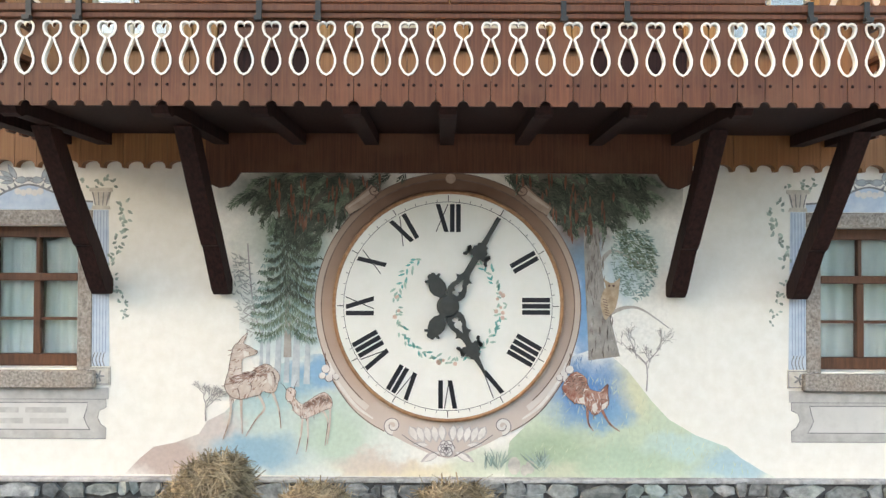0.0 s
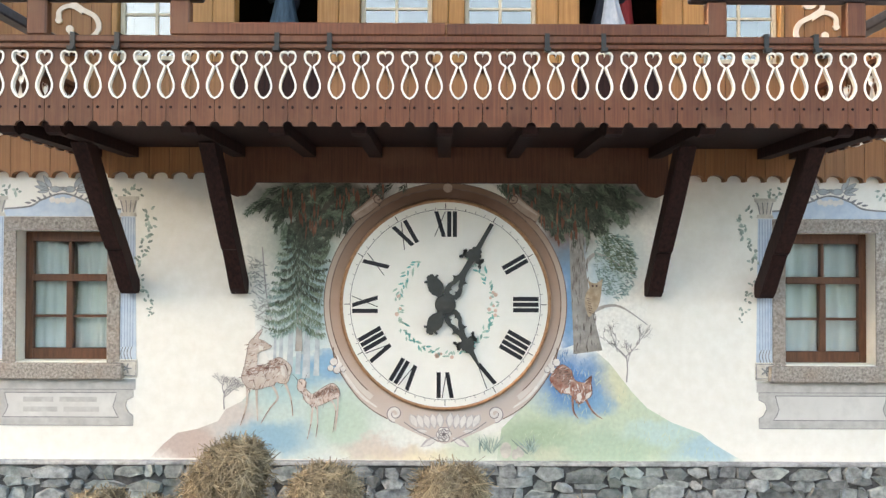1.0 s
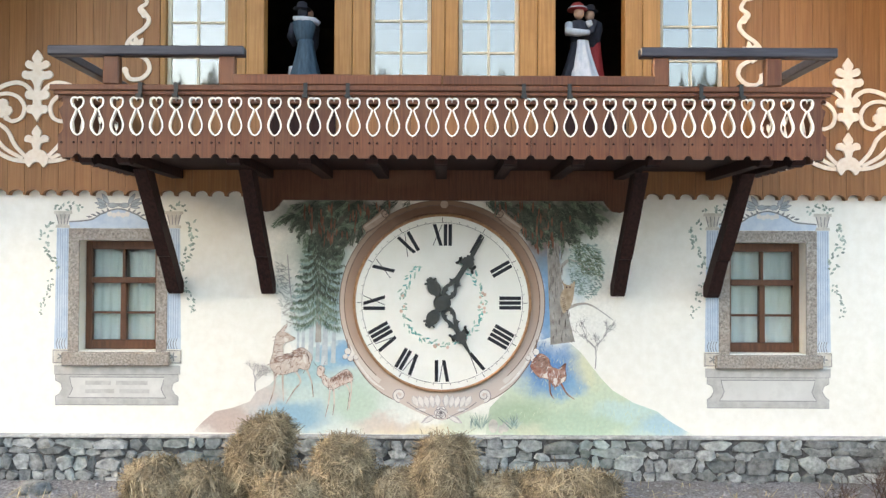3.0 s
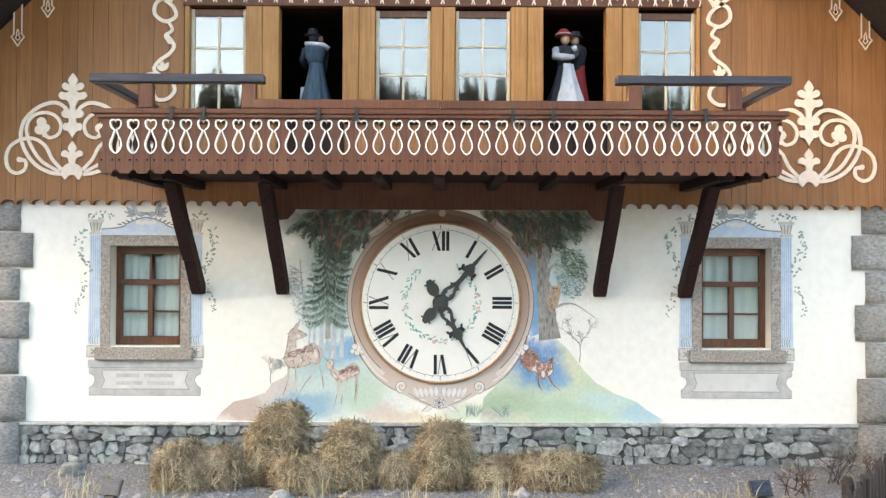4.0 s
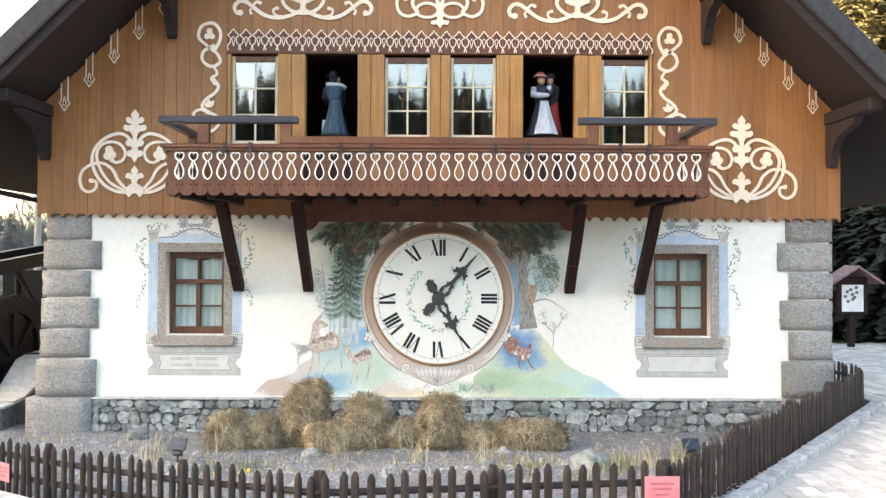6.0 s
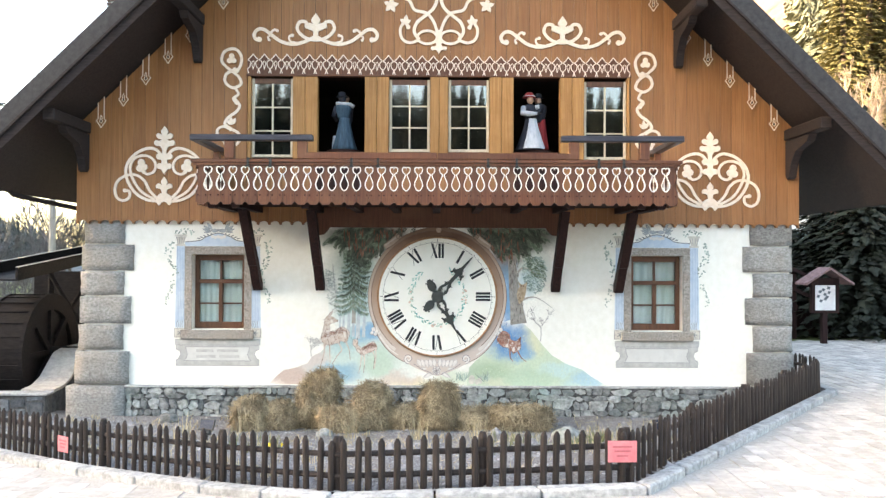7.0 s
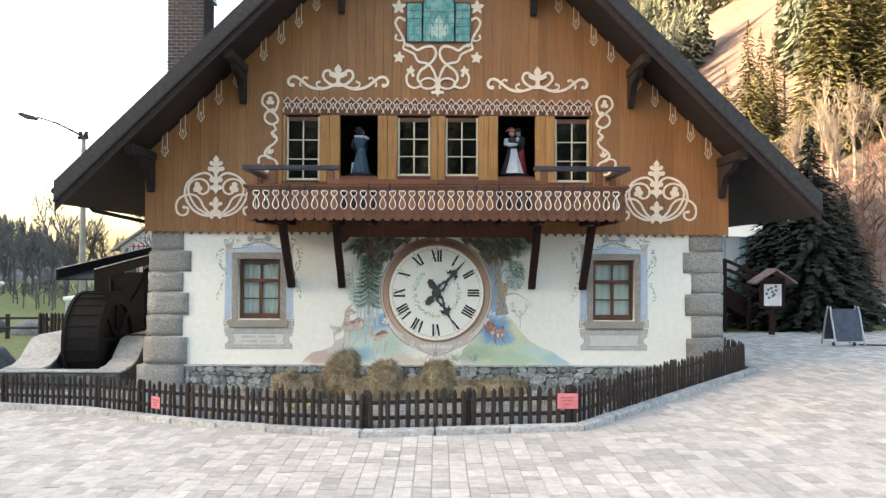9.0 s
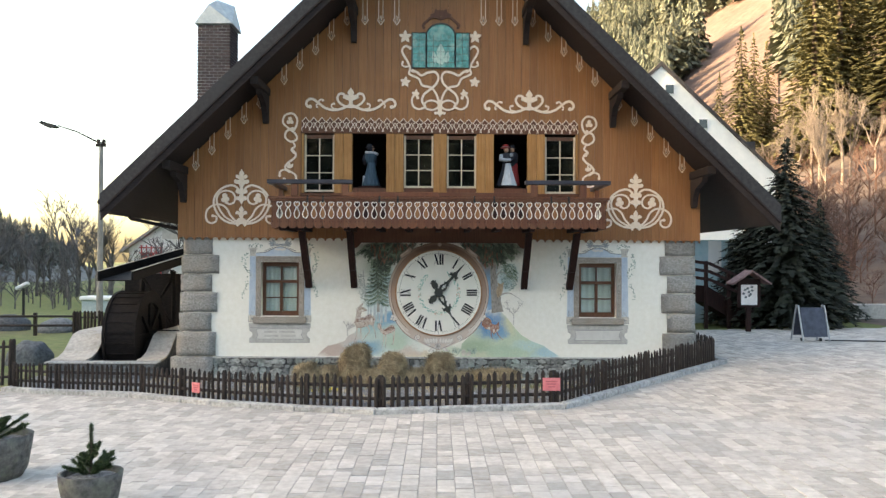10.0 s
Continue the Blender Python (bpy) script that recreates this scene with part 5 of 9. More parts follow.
def animal(name, label, coat, body, legs, dark, pale, w, back):
    body = bez(list(body) + [body[0]], 3)[:-1]
    bm = bmesh.new()
    flat(bm, shape(body), -0.0122, -0.0108)
    for i, l in enumerate(legs):
        n = len(bez(shape(l), 4))
        ribbon(bm, bez(shape(l), 4), [w * (1.4 - 1.0 * k / n) for k in range(n)], -0.0119 - 0.0002 * i, -0.0105)
    ob = part(name, bm, coat, mural, label)
    bm = bmesh.new()
    edge = [Vector(p) for p in shape(body)]
    for i, (p, q) in enumerate(zip(edge, edge[1:] + edge[:1])):
        ribbon(bm, [tuple(p), tuple(q)], [0.003 if i % 3 else 0.0015, 0.002], -0.0133 - 0.00005 * i, -0.0124)
    for i, l in enumerate(dark):
        n = len(bez(shape(l), 4))
        ribbon(bm, bez(shape(l), 4), [0.0055 - 0.004 * k / n for k in range(n)], -0.0137 - 0.0002 * i, -0.0124)
    tagged(part("shading", bm, DARKFUR, ob), kind="stuff")
    for nm, m, poly, n, ln, y in (("fur_wash", BACK, body, 70, (0.03, 0.06), -0.0127), ("back_fur", BACK, back, 130, (0.03, 0.075), -0.0129), ("fur_line", DARKFUR, back, 26, (0.015, 0.035), -0.0138), ("belly_fur", PALEFUR, body, 45, (0.03, 0.06), -0.0131)):
        inset = in_poly(poly)
        bm = bmesh.new()
        for k in range(n):
            px, pz = at_wall(*inset())
            flat(bm, leaf(px, pz, (205 if pz > at_wall(0, -150)[1] else 262) + mr.uniform(-40, 40), mr.uniform(*ln) * (w / 0.022) ** 0.5, mr.uniform(0.004, 0.009)), y - mr.uniform(0, 0.0006), y + 0.0002)
        tagged(part(nm, bm, m, ob), kind="stuff")
    for i, p in enumerate(pale):
        part("pale_patch", flat(bmesh.new(), shape(p), -0.0134 - 0.0002 * i, -0.0124), PALEFUR, ob)


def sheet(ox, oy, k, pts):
    """Cartoon units traced from the camera's view, k times enlarged with its corner at (ox, oy)."""
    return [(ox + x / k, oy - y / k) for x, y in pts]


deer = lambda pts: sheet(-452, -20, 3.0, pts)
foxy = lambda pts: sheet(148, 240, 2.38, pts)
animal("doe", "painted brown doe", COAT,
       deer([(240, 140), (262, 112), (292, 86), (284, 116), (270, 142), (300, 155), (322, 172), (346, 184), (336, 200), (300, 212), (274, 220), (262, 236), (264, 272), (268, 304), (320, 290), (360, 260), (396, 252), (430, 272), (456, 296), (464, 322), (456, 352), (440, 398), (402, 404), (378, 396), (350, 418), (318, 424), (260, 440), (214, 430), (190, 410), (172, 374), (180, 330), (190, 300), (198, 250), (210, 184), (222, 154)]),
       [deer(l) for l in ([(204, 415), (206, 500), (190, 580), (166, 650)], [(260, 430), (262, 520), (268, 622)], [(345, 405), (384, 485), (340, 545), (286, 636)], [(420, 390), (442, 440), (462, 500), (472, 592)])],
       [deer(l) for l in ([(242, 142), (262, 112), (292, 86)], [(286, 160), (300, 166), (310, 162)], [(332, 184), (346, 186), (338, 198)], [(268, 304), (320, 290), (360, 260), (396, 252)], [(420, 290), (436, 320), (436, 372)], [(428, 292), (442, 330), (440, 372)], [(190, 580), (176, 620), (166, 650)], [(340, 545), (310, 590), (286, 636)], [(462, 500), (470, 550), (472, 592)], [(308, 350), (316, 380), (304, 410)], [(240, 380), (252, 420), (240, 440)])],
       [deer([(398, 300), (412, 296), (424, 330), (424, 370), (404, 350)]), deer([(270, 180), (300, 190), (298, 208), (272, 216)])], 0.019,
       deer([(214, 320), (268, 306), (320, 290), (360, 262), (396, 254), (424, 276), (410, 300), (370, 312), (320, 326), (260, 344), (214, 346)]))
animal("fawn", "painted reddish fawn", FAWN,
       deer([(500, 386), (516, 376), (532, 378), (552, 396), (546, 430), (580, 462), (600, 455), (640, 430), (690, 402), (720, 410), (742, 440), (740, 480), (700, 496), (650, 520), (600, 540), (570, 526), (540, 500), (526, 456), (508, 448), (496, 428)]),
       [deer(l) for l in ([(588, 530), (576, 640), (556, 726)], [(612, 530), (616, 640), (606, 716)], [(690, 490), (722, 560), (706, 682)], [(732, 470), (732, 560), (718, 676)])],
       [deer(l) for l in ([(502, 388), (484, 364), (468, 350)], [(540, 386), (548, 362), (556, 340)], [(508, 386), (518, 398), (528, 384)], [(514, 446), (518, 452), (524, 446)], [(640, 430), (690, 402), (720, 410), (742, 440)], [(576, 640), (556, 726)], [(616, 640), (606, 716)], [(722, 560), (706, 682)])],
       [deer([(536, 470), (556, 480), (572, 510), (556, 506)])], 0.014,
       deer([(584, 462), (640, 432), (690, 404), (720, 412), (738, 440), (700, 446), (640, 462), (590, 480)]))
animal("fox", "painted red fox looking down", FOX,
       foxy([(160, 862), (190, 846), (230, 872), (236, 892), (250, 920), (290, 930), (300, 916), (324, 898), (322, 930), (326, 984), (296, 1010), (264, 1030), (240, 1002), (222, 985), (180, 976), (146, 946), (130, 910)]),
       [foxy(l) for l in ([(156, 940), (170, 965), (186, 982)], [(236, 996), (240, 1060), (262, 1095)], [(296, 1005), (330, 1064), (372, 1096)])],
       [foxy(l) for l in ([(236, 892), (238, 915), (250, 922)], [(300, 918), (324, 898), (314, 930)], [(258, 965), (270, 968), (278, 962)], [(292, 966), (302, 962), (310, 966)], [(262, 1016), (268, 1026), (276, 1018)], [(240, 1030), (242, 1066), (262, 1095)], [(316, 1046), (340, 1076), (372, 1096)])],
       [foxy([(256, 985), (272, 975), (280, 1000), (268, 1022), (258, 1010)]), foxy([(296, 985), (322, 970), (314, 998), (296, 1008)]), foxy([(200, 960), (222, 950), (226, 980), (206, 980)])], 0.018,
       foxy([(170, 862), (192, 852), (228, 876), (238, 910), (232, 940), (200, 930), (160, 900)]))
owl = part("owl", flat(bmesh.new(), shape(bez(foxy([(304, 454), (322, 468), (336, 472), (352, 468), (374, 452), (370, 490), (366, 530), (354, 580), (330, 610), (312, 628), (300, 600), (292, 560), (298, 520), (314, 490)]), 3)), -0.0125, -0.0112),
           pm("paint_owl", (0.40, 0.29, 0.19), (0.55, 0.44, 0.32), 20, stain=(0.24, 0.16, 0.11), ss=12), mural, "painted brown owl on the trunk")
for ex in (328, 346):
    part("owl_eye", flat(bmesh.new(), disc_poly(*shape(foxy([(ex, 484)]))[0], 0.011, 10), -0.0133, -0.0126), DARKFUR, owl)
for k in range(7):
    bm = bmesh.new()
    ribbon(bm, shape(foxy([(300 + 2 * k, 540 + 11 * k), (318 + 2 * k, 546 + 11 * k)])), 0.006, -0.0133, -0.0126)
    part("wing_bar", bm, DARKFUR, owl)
dabs("reed_paint", pm("paint_reed", (0.25, 0.34, 0.30), (0.42, 0.50, 0.42), 9, 0.25), 46, lambda: (mr.choice((158, 166, 92, 72)) + mr.uniform(-7, 7), -288 + mr.uniform(-4, 6)), lambda u, v: 90 + mr.uniform(-50, 50), (0.09, 0.2), (0.008, 0.016), -0.0105)
bm = bmesh.new()
for u, v, a, b in ((118, -282, 0.05, 0.08), (136, -290, 0.07, 0.05), (146, -284, 0.05, 0.06)):
    flat(bm, disc_poly(*at_wall(u, v), b, 10, 0.7), -0.0112 - 0.01 * a * 0.1, -0.0095)
part("painted_stones", bm, pm("paint_stone", (0.42, 0.40, 0.36), (0.66, 0.62, 0.55), 9), mural)

# painted window surrounds
PBLUE = pm("paint_column_blue", (0.42, 0.52, 0.63), (0.56, 0.64, 0.71), 9, stain=(0.64, 0.68, 0.70), ss=4)
FLUTE = pm("paint_flute_line", (0.28, 0.36, 0.47), (0.38, 0.45, 0.54), 12)
PSTONE = pm("paint_grey_stone", (0.42, 0.41, 0.385), (0.55, 0.54, 0.51), 9, stain=(0.36, 0.35, 0.33), ss=3)
PSTONEL = pm("paint_light_stone", (0.56, 0.55, 0.52), (0.67, 0.66, 0.62), 6, stain=(0.50, 0.49, 0.47), ss=3)
CAPITAL = pm("paint_capital", (0.52, 0.48, 0.41), (0.66, 0.62, 0.55), 14, stain=(0.35, 0.32, 0.28), ss=9)
SKETCH = pm("paint_sketch_line", (0.16, 0.165, 0.17), (0.30, 0.30, 0.30), 14)
BIRD = pm("paint_bird_grey", (0.34, 0.38, 0.40), (0.50, 0.53, 0.54), 12)
IVY = pm("paint_ivy", (0.22, 0.29, 0.24), (0.42, 0.48, 0.42), 12, 0.3)


def window_painting(a, b, z0, z1, written):
    c = (a + b) / 2
    w = thing("painted_window_frame", (c, -0.003, z0), "painted blue columns, garlands and stone tablet round a window", "mural", "painted window frames")
    y = -0.004
    for s, e in ((-1, a - 0.128), (1, b + 0.128)):
        x0, x1 = sorted((e, e + s * 0.135))
        bm = bmesh.new()
        slab(bm, [(x0, z0 + 0.02), (x1 + (0.02 if s > 0 else 0), z0 + 0.02), (x1, z1 + 0.14), (x0, z1 + 0.14)] if s > 0 else [(x0 - 0.02, z0 + 0.02), (x1, z0 + 0.02), (x1, z1 + 0.14), (x0, z1 + 0.14)], y, -0.001)
        part("column", bm, PBLUE, w, "painted fluted blue column")
        bm = bmesh.new()
        for k in range(5):
            xx = x0 + (x1 - x0) * (k + 0.5) / 5
            ribbon(bm, [(xx, z0 + 0.14), (xx, z1 + 0.13)], 0.008, y - 0.001, y - 0.0002)
        part("fluting", bm, FLUTE, w)
        m = (x0 + x1) / 2
        bm = bmesh.new()
        flat(bm, [(m - 0.085, z1 + 0.142), (m + 0.085, z1 + 0.142), (m + 0.075, z1 + 0.175), (m - 0.075, z1 + 0.175)], y - 0.001, -0.001)
        flat(bm, [(m - 0.05, z1 + 0.176), (m + 0.05, z1 + 0.176), (m + 0.085, z1 + 0.30), (m - 0.085, z1 + 0.30)], y, -0.001)
        flat(bm, [(m - 0.105, z1 + 0.301), (m + 0.105, z1 + 0.301), (m + 0.10, z1 + 0.335), (m - 0.10, z1 + 0.335)], y - 0.001, -0.001)
        flat(bm, [(m - 0.10, z0 - 0.145), (m + 0.10, z0 - 0.145), (m + 0.10, z0 + 0.015), (m - 0.10, z0 + 0.015)], -0.0125, -0.001)
        part("capital", bm, CAPITAL, w)
        bm = bmesh.new()
        for k in range(4):
            ribbon(bm, bez([(m - 0.05 + 0.033 * k, z1 + 0.18), (m - 0.06 + 0.04 * k, z1 + 0.24), (m - 0.075 + 0.05 * k, z1 + 0.295)], 4), 0.009, y - 0.0022, y - 0.0012)
        for k in range(5):
            ribbon(bm, [(m, z0 - 0.065), (m + 0.05 * math.cos(1.256 * k), z0 - 0.065 + 0.05 * math.sin(1.256 * k))], 0.014, -0.0135, -0.0126)
        ribbon(bm, [(m - 0.09, z0 - 0.135), (m + 0.09, z0 - 0.135), (m + 0.09, z0 + 0.005), (m - 0.09, z0 + 0.005), (m - 0.09, z0 - 0.135)], 0.008, -0.0135, -0.0126)
        for k in range(4):
            ribbon(bm, bez([(m - 0.045 + 0.03 * k, z0 + 0.02), (m - 0.06 + 0.03 * k, z0 + 0.08), (m - 0.04 + 0.028 * k, z0 + 0.14)], 4), 0.008, y - 0.0022, y - 0.0012)
        part("ornament_line", bm, SKETCH, w)
        bm = bmesh.new()
        o = m + s * 0.10
        for k in range(34):
            t = k / 33
            px, pz = o + s * (0.06 + 0.06 * math.sin(t * 5)), z1 + 0.22 - 0.55 * t
            flat(bm, leaf(px + mr.uniform(-0.05, 0.05), pz, mr.uniform(0, 360), mr.uniform(0.03, 0.06), 0.025), y - mr.uniform(0, 0.001), -0.002)
        for k in range(22):
            t = k / 21
            flat(bm, leaf(o + s * (0.02 + 0.12 * t) + mr.uniform(-0.03, 0.03), z0 + 0.80 - 0.36 * t + mr.uniform(-0.03, 0.03), mr.uniform(0, 360), mr.uniform(0.025, 0.045), 0.02), y - mr.uniform(0, 0.001), -0.002)
        for k in range(16):
            flat(bm, leaf(m + mr.uniform(-0.13, 0.2) * -s, z1 + 0.36 + mr.uniform(-0.02, 0.06), mr.uniform(0, 360), mr.uniform(0.03, 0.06), 0.024), y - mr.uniform(0, 0.001), -0.002)
        part("ivy", bm, IVY, w, "painted trailing ivy")
    bm = bmesh.new()
    top = bez([(a - 0.125, z1 + 0.21), (a + 0.12, z1 + 0.235), (c - 0.2, z1 + 0.30), (c, z1 + 0.36), (c + 0.2, z1 + 0.30), (b - 0.12, z1 + 0.235), (b + 0.125, z1 + 0.21)], 6)
    slab(bm, [(b + 0.125, z1 + 0.139), (a - 0.125, z1 + 0.139)] + top, y, -0.001)
    part("pediment", bm, PBLUE, w, "painted blue pediment")
    bm = bmesh.new()
    ribbon(bm, top, 0.016, y - 0.0012, y - 0.0002)
    part("pediment_line", bm, SKETCH, w)
    for s in (-1, 1):
        bm = bmesh.new()
        bx, bz = c + s * 0.13, z1 + 0.40
        strokes = [(bx, bz, 180 if s > 0 else 0, 0.13, 0.06), (bx - s * 0.12, bz + 0.015, 200 if s > 0 else -20, 0.05, 0.035), (bx - s * 0.02, bz + 0.01, 90 - s * 32, 0.15, 0.05), (bx + s * 0.01, bz + 0.005, 90 - s * 55, 0.14, 0.045), (bx, bz - 0.005, 90 - s * 76, 0.15, 0.04), (bx, bz - 0.015, 90 - s * 96, 0.12, 0.03)]
        for k, (px, pz, turn, ln, wd) in enumerate(strokes):
            flat(bm, leaf(px, pz, turn, ln, wd), y - 0.0014 - 0.0002 * k, y - 0.0004)
        part("painted_bird", bm, BIRD, w, "painted grey bird at a nest")
        bm = bmesh.new()
        for k, (px, pz, turn, ln, wd) in enumerate(strokes):
            rim = leaf(px, pz, turn, ln, wd)
            ribbon(bm, rim + rim[:1], 0.005, y - 0.0034 - 0.0001 * k, y - 0.0028)
        for k in range(5):
            flat(bm, leaf(c + s * (0.10 + 0.05 * k), z1 + 0.315 - 0.012 * k, 90 - s * (30 + 14 * k), 0.07, 0.022), y - 0.0026 - 0.0001 * k, y - 0.0004)
        tagged(part("bird_line", bm, SKETCH, w), kind="stuff")
    bm = bmesh.new()
    for k in range(5):
        flat(bm, disc_poly(c - 0.1 + 0.05 * k, z1 + 0.30 - 0.012 * (k % 2), 0.03, 12), y - 0.0034 - 0.0002 * k, y - 0.003)
    part("nest", bm, PALE, w)
    # tablet under the sill
    t0, t1 = z0 - 0.27, z0 - 0.61
    L, R = a - 0.26, b + 0.26
    n = 0.07
    bm = bmesh.new()
    side = [(0, 0.0), (0.0, -0.07), (0.06, -0.10), (0.075, -0.16), (0.045, -0.22), (0.0, -0.25), (0.0, -0.345)]
    poly = [(L + x, t0 + z) for x, z in side] + [(R - x, t0 + z) for x, z in side[::-1]]
    slab(bm, [(L - 0.02, z0 - 0.168), (L - 0.02, t0)] + poly + [(R + 0.02, t0), (R + 0.02, z0 - 0.168)], y, -0.001)
    part("tablet", bm, PSTONE, w, "painted grey stone tablet")
    bm = bmesh.new()
    side2 = [(0.16, -0.03), (0.175, -0.10), (0.195, -0.16), (0.17, -0.22), (0.14, -0.265)]
    inn = [(L + x, t0 + z) for x, z in side2] + [(R - x, t0 + z) for x, z in side2[::-1]]
    slab(bm, inn, y - 0.0015, y - 0.0002)
    part("tablet_field", bm, PSTONEL, w)
    bm = bmesh.new()
    ribbon(bm, inn + inn[:1], 0.008, y - 0.0028, y - 0.0017)
    ribbon(bm, poly + poly[:1], 0.006, y - 0.0012, y - 0.0002)
    part("tablet_line", bm, SKETCH, w)
    if written:
        for row, words in enumerate(((0.29, 0.36), (0.33, 0.34))):
            bm = bmesh.new()
            z, x = t0 - 0.095 - 0.095 * row, c - 0.36
            for wd in words:
                flat(bm, [(x, z - 0.024), (x + wd, z - 0.024), (x + wd, z + 0.024), (x, z + 0.024)], y - 0.0026, y - 0.0016)
                x += wd + 0.06
            part("lettering_bar", bm, PSTONE, w, "plain grey bars in place of lettering")
    return w


window_painting(*WIN[0], True)
window_painting(*WIN[1], False)


# ---- carved cream ornaments on the boards ----
YC0, YC1 = -0.122, -0.103


def ornament(name, at, label):
    return thing(name, (at[0], YC1, at[1]), label, "ornament", "carved ornaments")


def trefoil(bm, x, z, ang, r, d=0.0):
    for k in (-55, 0, 55):
        flat(bm, leaf(x, z, ang + k, r, r * 0.62), YC0 - 0.003 - d - 0.0006 * (k + 55) / 55, YC1)


def sym(bm, half, x, z, k, y0):
    """A plate symmetrical about x from its right half, (dx, dz) from the top down, its corners rounded."""
    pts = bez(half, 3)
    flat(bm, [(x + a * k, z + b * k) for a, b in pts] + [(x - a * k, z + b * k) for a, b in pts[-2:0:-1]], y0, YC1)


def strand(bm, pts, x, z, s, k, w, y0):
    """A rounded band along (dx, dz) points, its ends swelling a little."""
    line = bez([(x + s * a * k, z + b * k) for a, b in pts], 7)
    n = len(line)
    ribbon(bm, line, [w * (1.0 + 0.25 * max(0, (i - n + 8) / 8)) for i in range(n)], y0, YC1)
    flat(bm, disc_poly(*line[-1], w * 0.8, 12), y0 - 0.0005, YC1)


def side_fan(x, z, mirror):
    """The fan of scrolls beside the balcony: 1.6 m wide, 1.32 m high."""
    o = ornament("carved_scroll_fan", (x, z), "cream-painted fretwork fan of scrolls and leaves on brown boards")
    k = 0.00258
    bm = bmesh.new()
    sym(bm, [(0, 512), (23, 478), (16, 456), (40, 466), (54, 450), (44, 432), (18, 424), (34, 416), (58, 420), (68, 400), (54, 384), (28, 380), (13, 352), (18, 328), (40, 334), (54, 316), (44, 296), (20, 292), (20, 270), (40, 268), (48, 250), (40, 234), (24, 232), (10, 214), (0, 195)], x, z, k, YC0 - 0.009)
    part("leaf_crest", bm, CREAM, o)
    bm = bmesh.new()
    sym(bm, [(0, 182), (21, 150), (13, 128), (32, 138), (50, 130), (52, 110), (36, 106), (20, 98), (14, 74), (0, 70)], x, z, k, YC0 - 0.009)
    part("leaf_tuft", bm, CREAM, o)
    bm = bmesh.new()
    sym(bm, [(0, 76), (24, 72), (46, 52), (52, 26), (42, 4), (30, -4), (16, 14), (0, 20)], x, z, k, YC0 - 0.010)
    part("leaf_base", bm, CREAM, o)
    for s in (-1, 1):
        e = 0.0005 * (s + 1)
        bm = bmesh.new()
        line = [(30, 22), (105, 30), (175, 66), (225, 128), (250, 200), (238, 270), (198, 322), (145, 356), (85, 368), (40, 346), (8, 296)]
        ribbon(bm, bez([(x + s * a * k, z + b * k) for a, b in line], 7), 0.047, YC0 - e, YC1)
        part("great_scroll", bm, CREAM, o)
        bm = bmesh.new()
        strand(bm, [(60, 34), (142, 80), (190, 140), (218, 205), (220, 258), (190, 304), (135, 320), (84, 304), (57, 262), (68, 216), (108, 198), (134, 212)], x, z, s, k, 0.041, YC0 - 0.003 - e)
        part("inner_scroll", bm, CREAM, o)
        bm = bmesh.new()
        for a in (-62, 90, 208):
            flat(bm, disc_poly(x + s * (150 + 20 * math.cos(radians(a))) * k, z + (254 + 20 * math.sin(radians(a))) * k, 0.06, 12), YC0 - 0.0065 - 0.0004 * (a + 62) / 100 - e, YC1)
        part("trefoil_leaf", bm, CREAM, o)
        bm = bmesh.new()
        strand(bm, [(40, 34), (95, 92), (130, 156), (182, 192), (245, 190), (300, 155), (320, 100), (306, 46), (266, 26), (228, 46), (226, 84), (256, 92)], x, z, s, k, 0.043, YC0 - 0.0015 - e)
        part("outer_curl", bm, CREAM, o)
    return o


side_fan(-4.545, 3.39, 1)
side_fan(4.63, 3.335, -1)


def upright_scroll(x, z, s):
    o = ornament("carved_upright_scroll", (x, z), "cream-painted upright scroll beside the gable windows")
    k = 0.00529
    bm = bmesh.new()
    strand(bm, [(-14, 236), (-27, 262), (-28, 290), (-8, 312), (24, 304), (33, 272), (8, 246), (-20, 224), (-28, 200), (-2, 188), (22, 206), (18, 232), (-8, 246)], x, z, s, k, 0.046, YC0)
    part("upper_loop", bm, CREAM, o)
    bm = bmesh.new()
    for a in (-40, 90, 220):
        flat(bm, disc_poly(x + s * (2 + 9 * math.cos(radians(a))) * k, z + (280 + 9 * math.sin(radians(a))) * k, 0.045, 12), YC0 - 0.003 - 0.0004 * a / 100, YC1)
    part("trefoil_leaf", bm, CREAM, o)
    bm = bmesh.new()
    strand(bm, [(-8, 190), (-20, 168), (-4, 154), (-14, 140)], x, z, s, k, 0.04, YC0 - 0.002)
    strand(bm, [(-6, 156), (-24, 132), (-14, 112), (10, 94), (22, 74), (4, 58), (-20, 44), (-26, 22), (-8, 4), (16, 4), (26, 22)], x, z, s, k, 0.046, YC0 - 0.001)
    part("lower_curl", bm, CREAM, o)
    bm = bmesh.new()
    strand(bm, [(2, 52), (24, 64), (44, 56), (46, 38)], x, z, s, k, 0.04, YC0 - 0.003)
    part("side_curl", bm, CREAM, o)
    bm = bmesh.new()
    for a, r in ((60, 0.13), (100, 0.15), (140, 0.12)):
        flat(bm, leaf(x, z + 70 * k, a, r, 0.06), YC0 - 0.004 - 0.0004 * a / 40, YC1)
    part("leaf", bm, CREAM, o)


upright_scroll(-3.42, 4.37, -1)
upright_scroll(3.53, 4.33, 1)


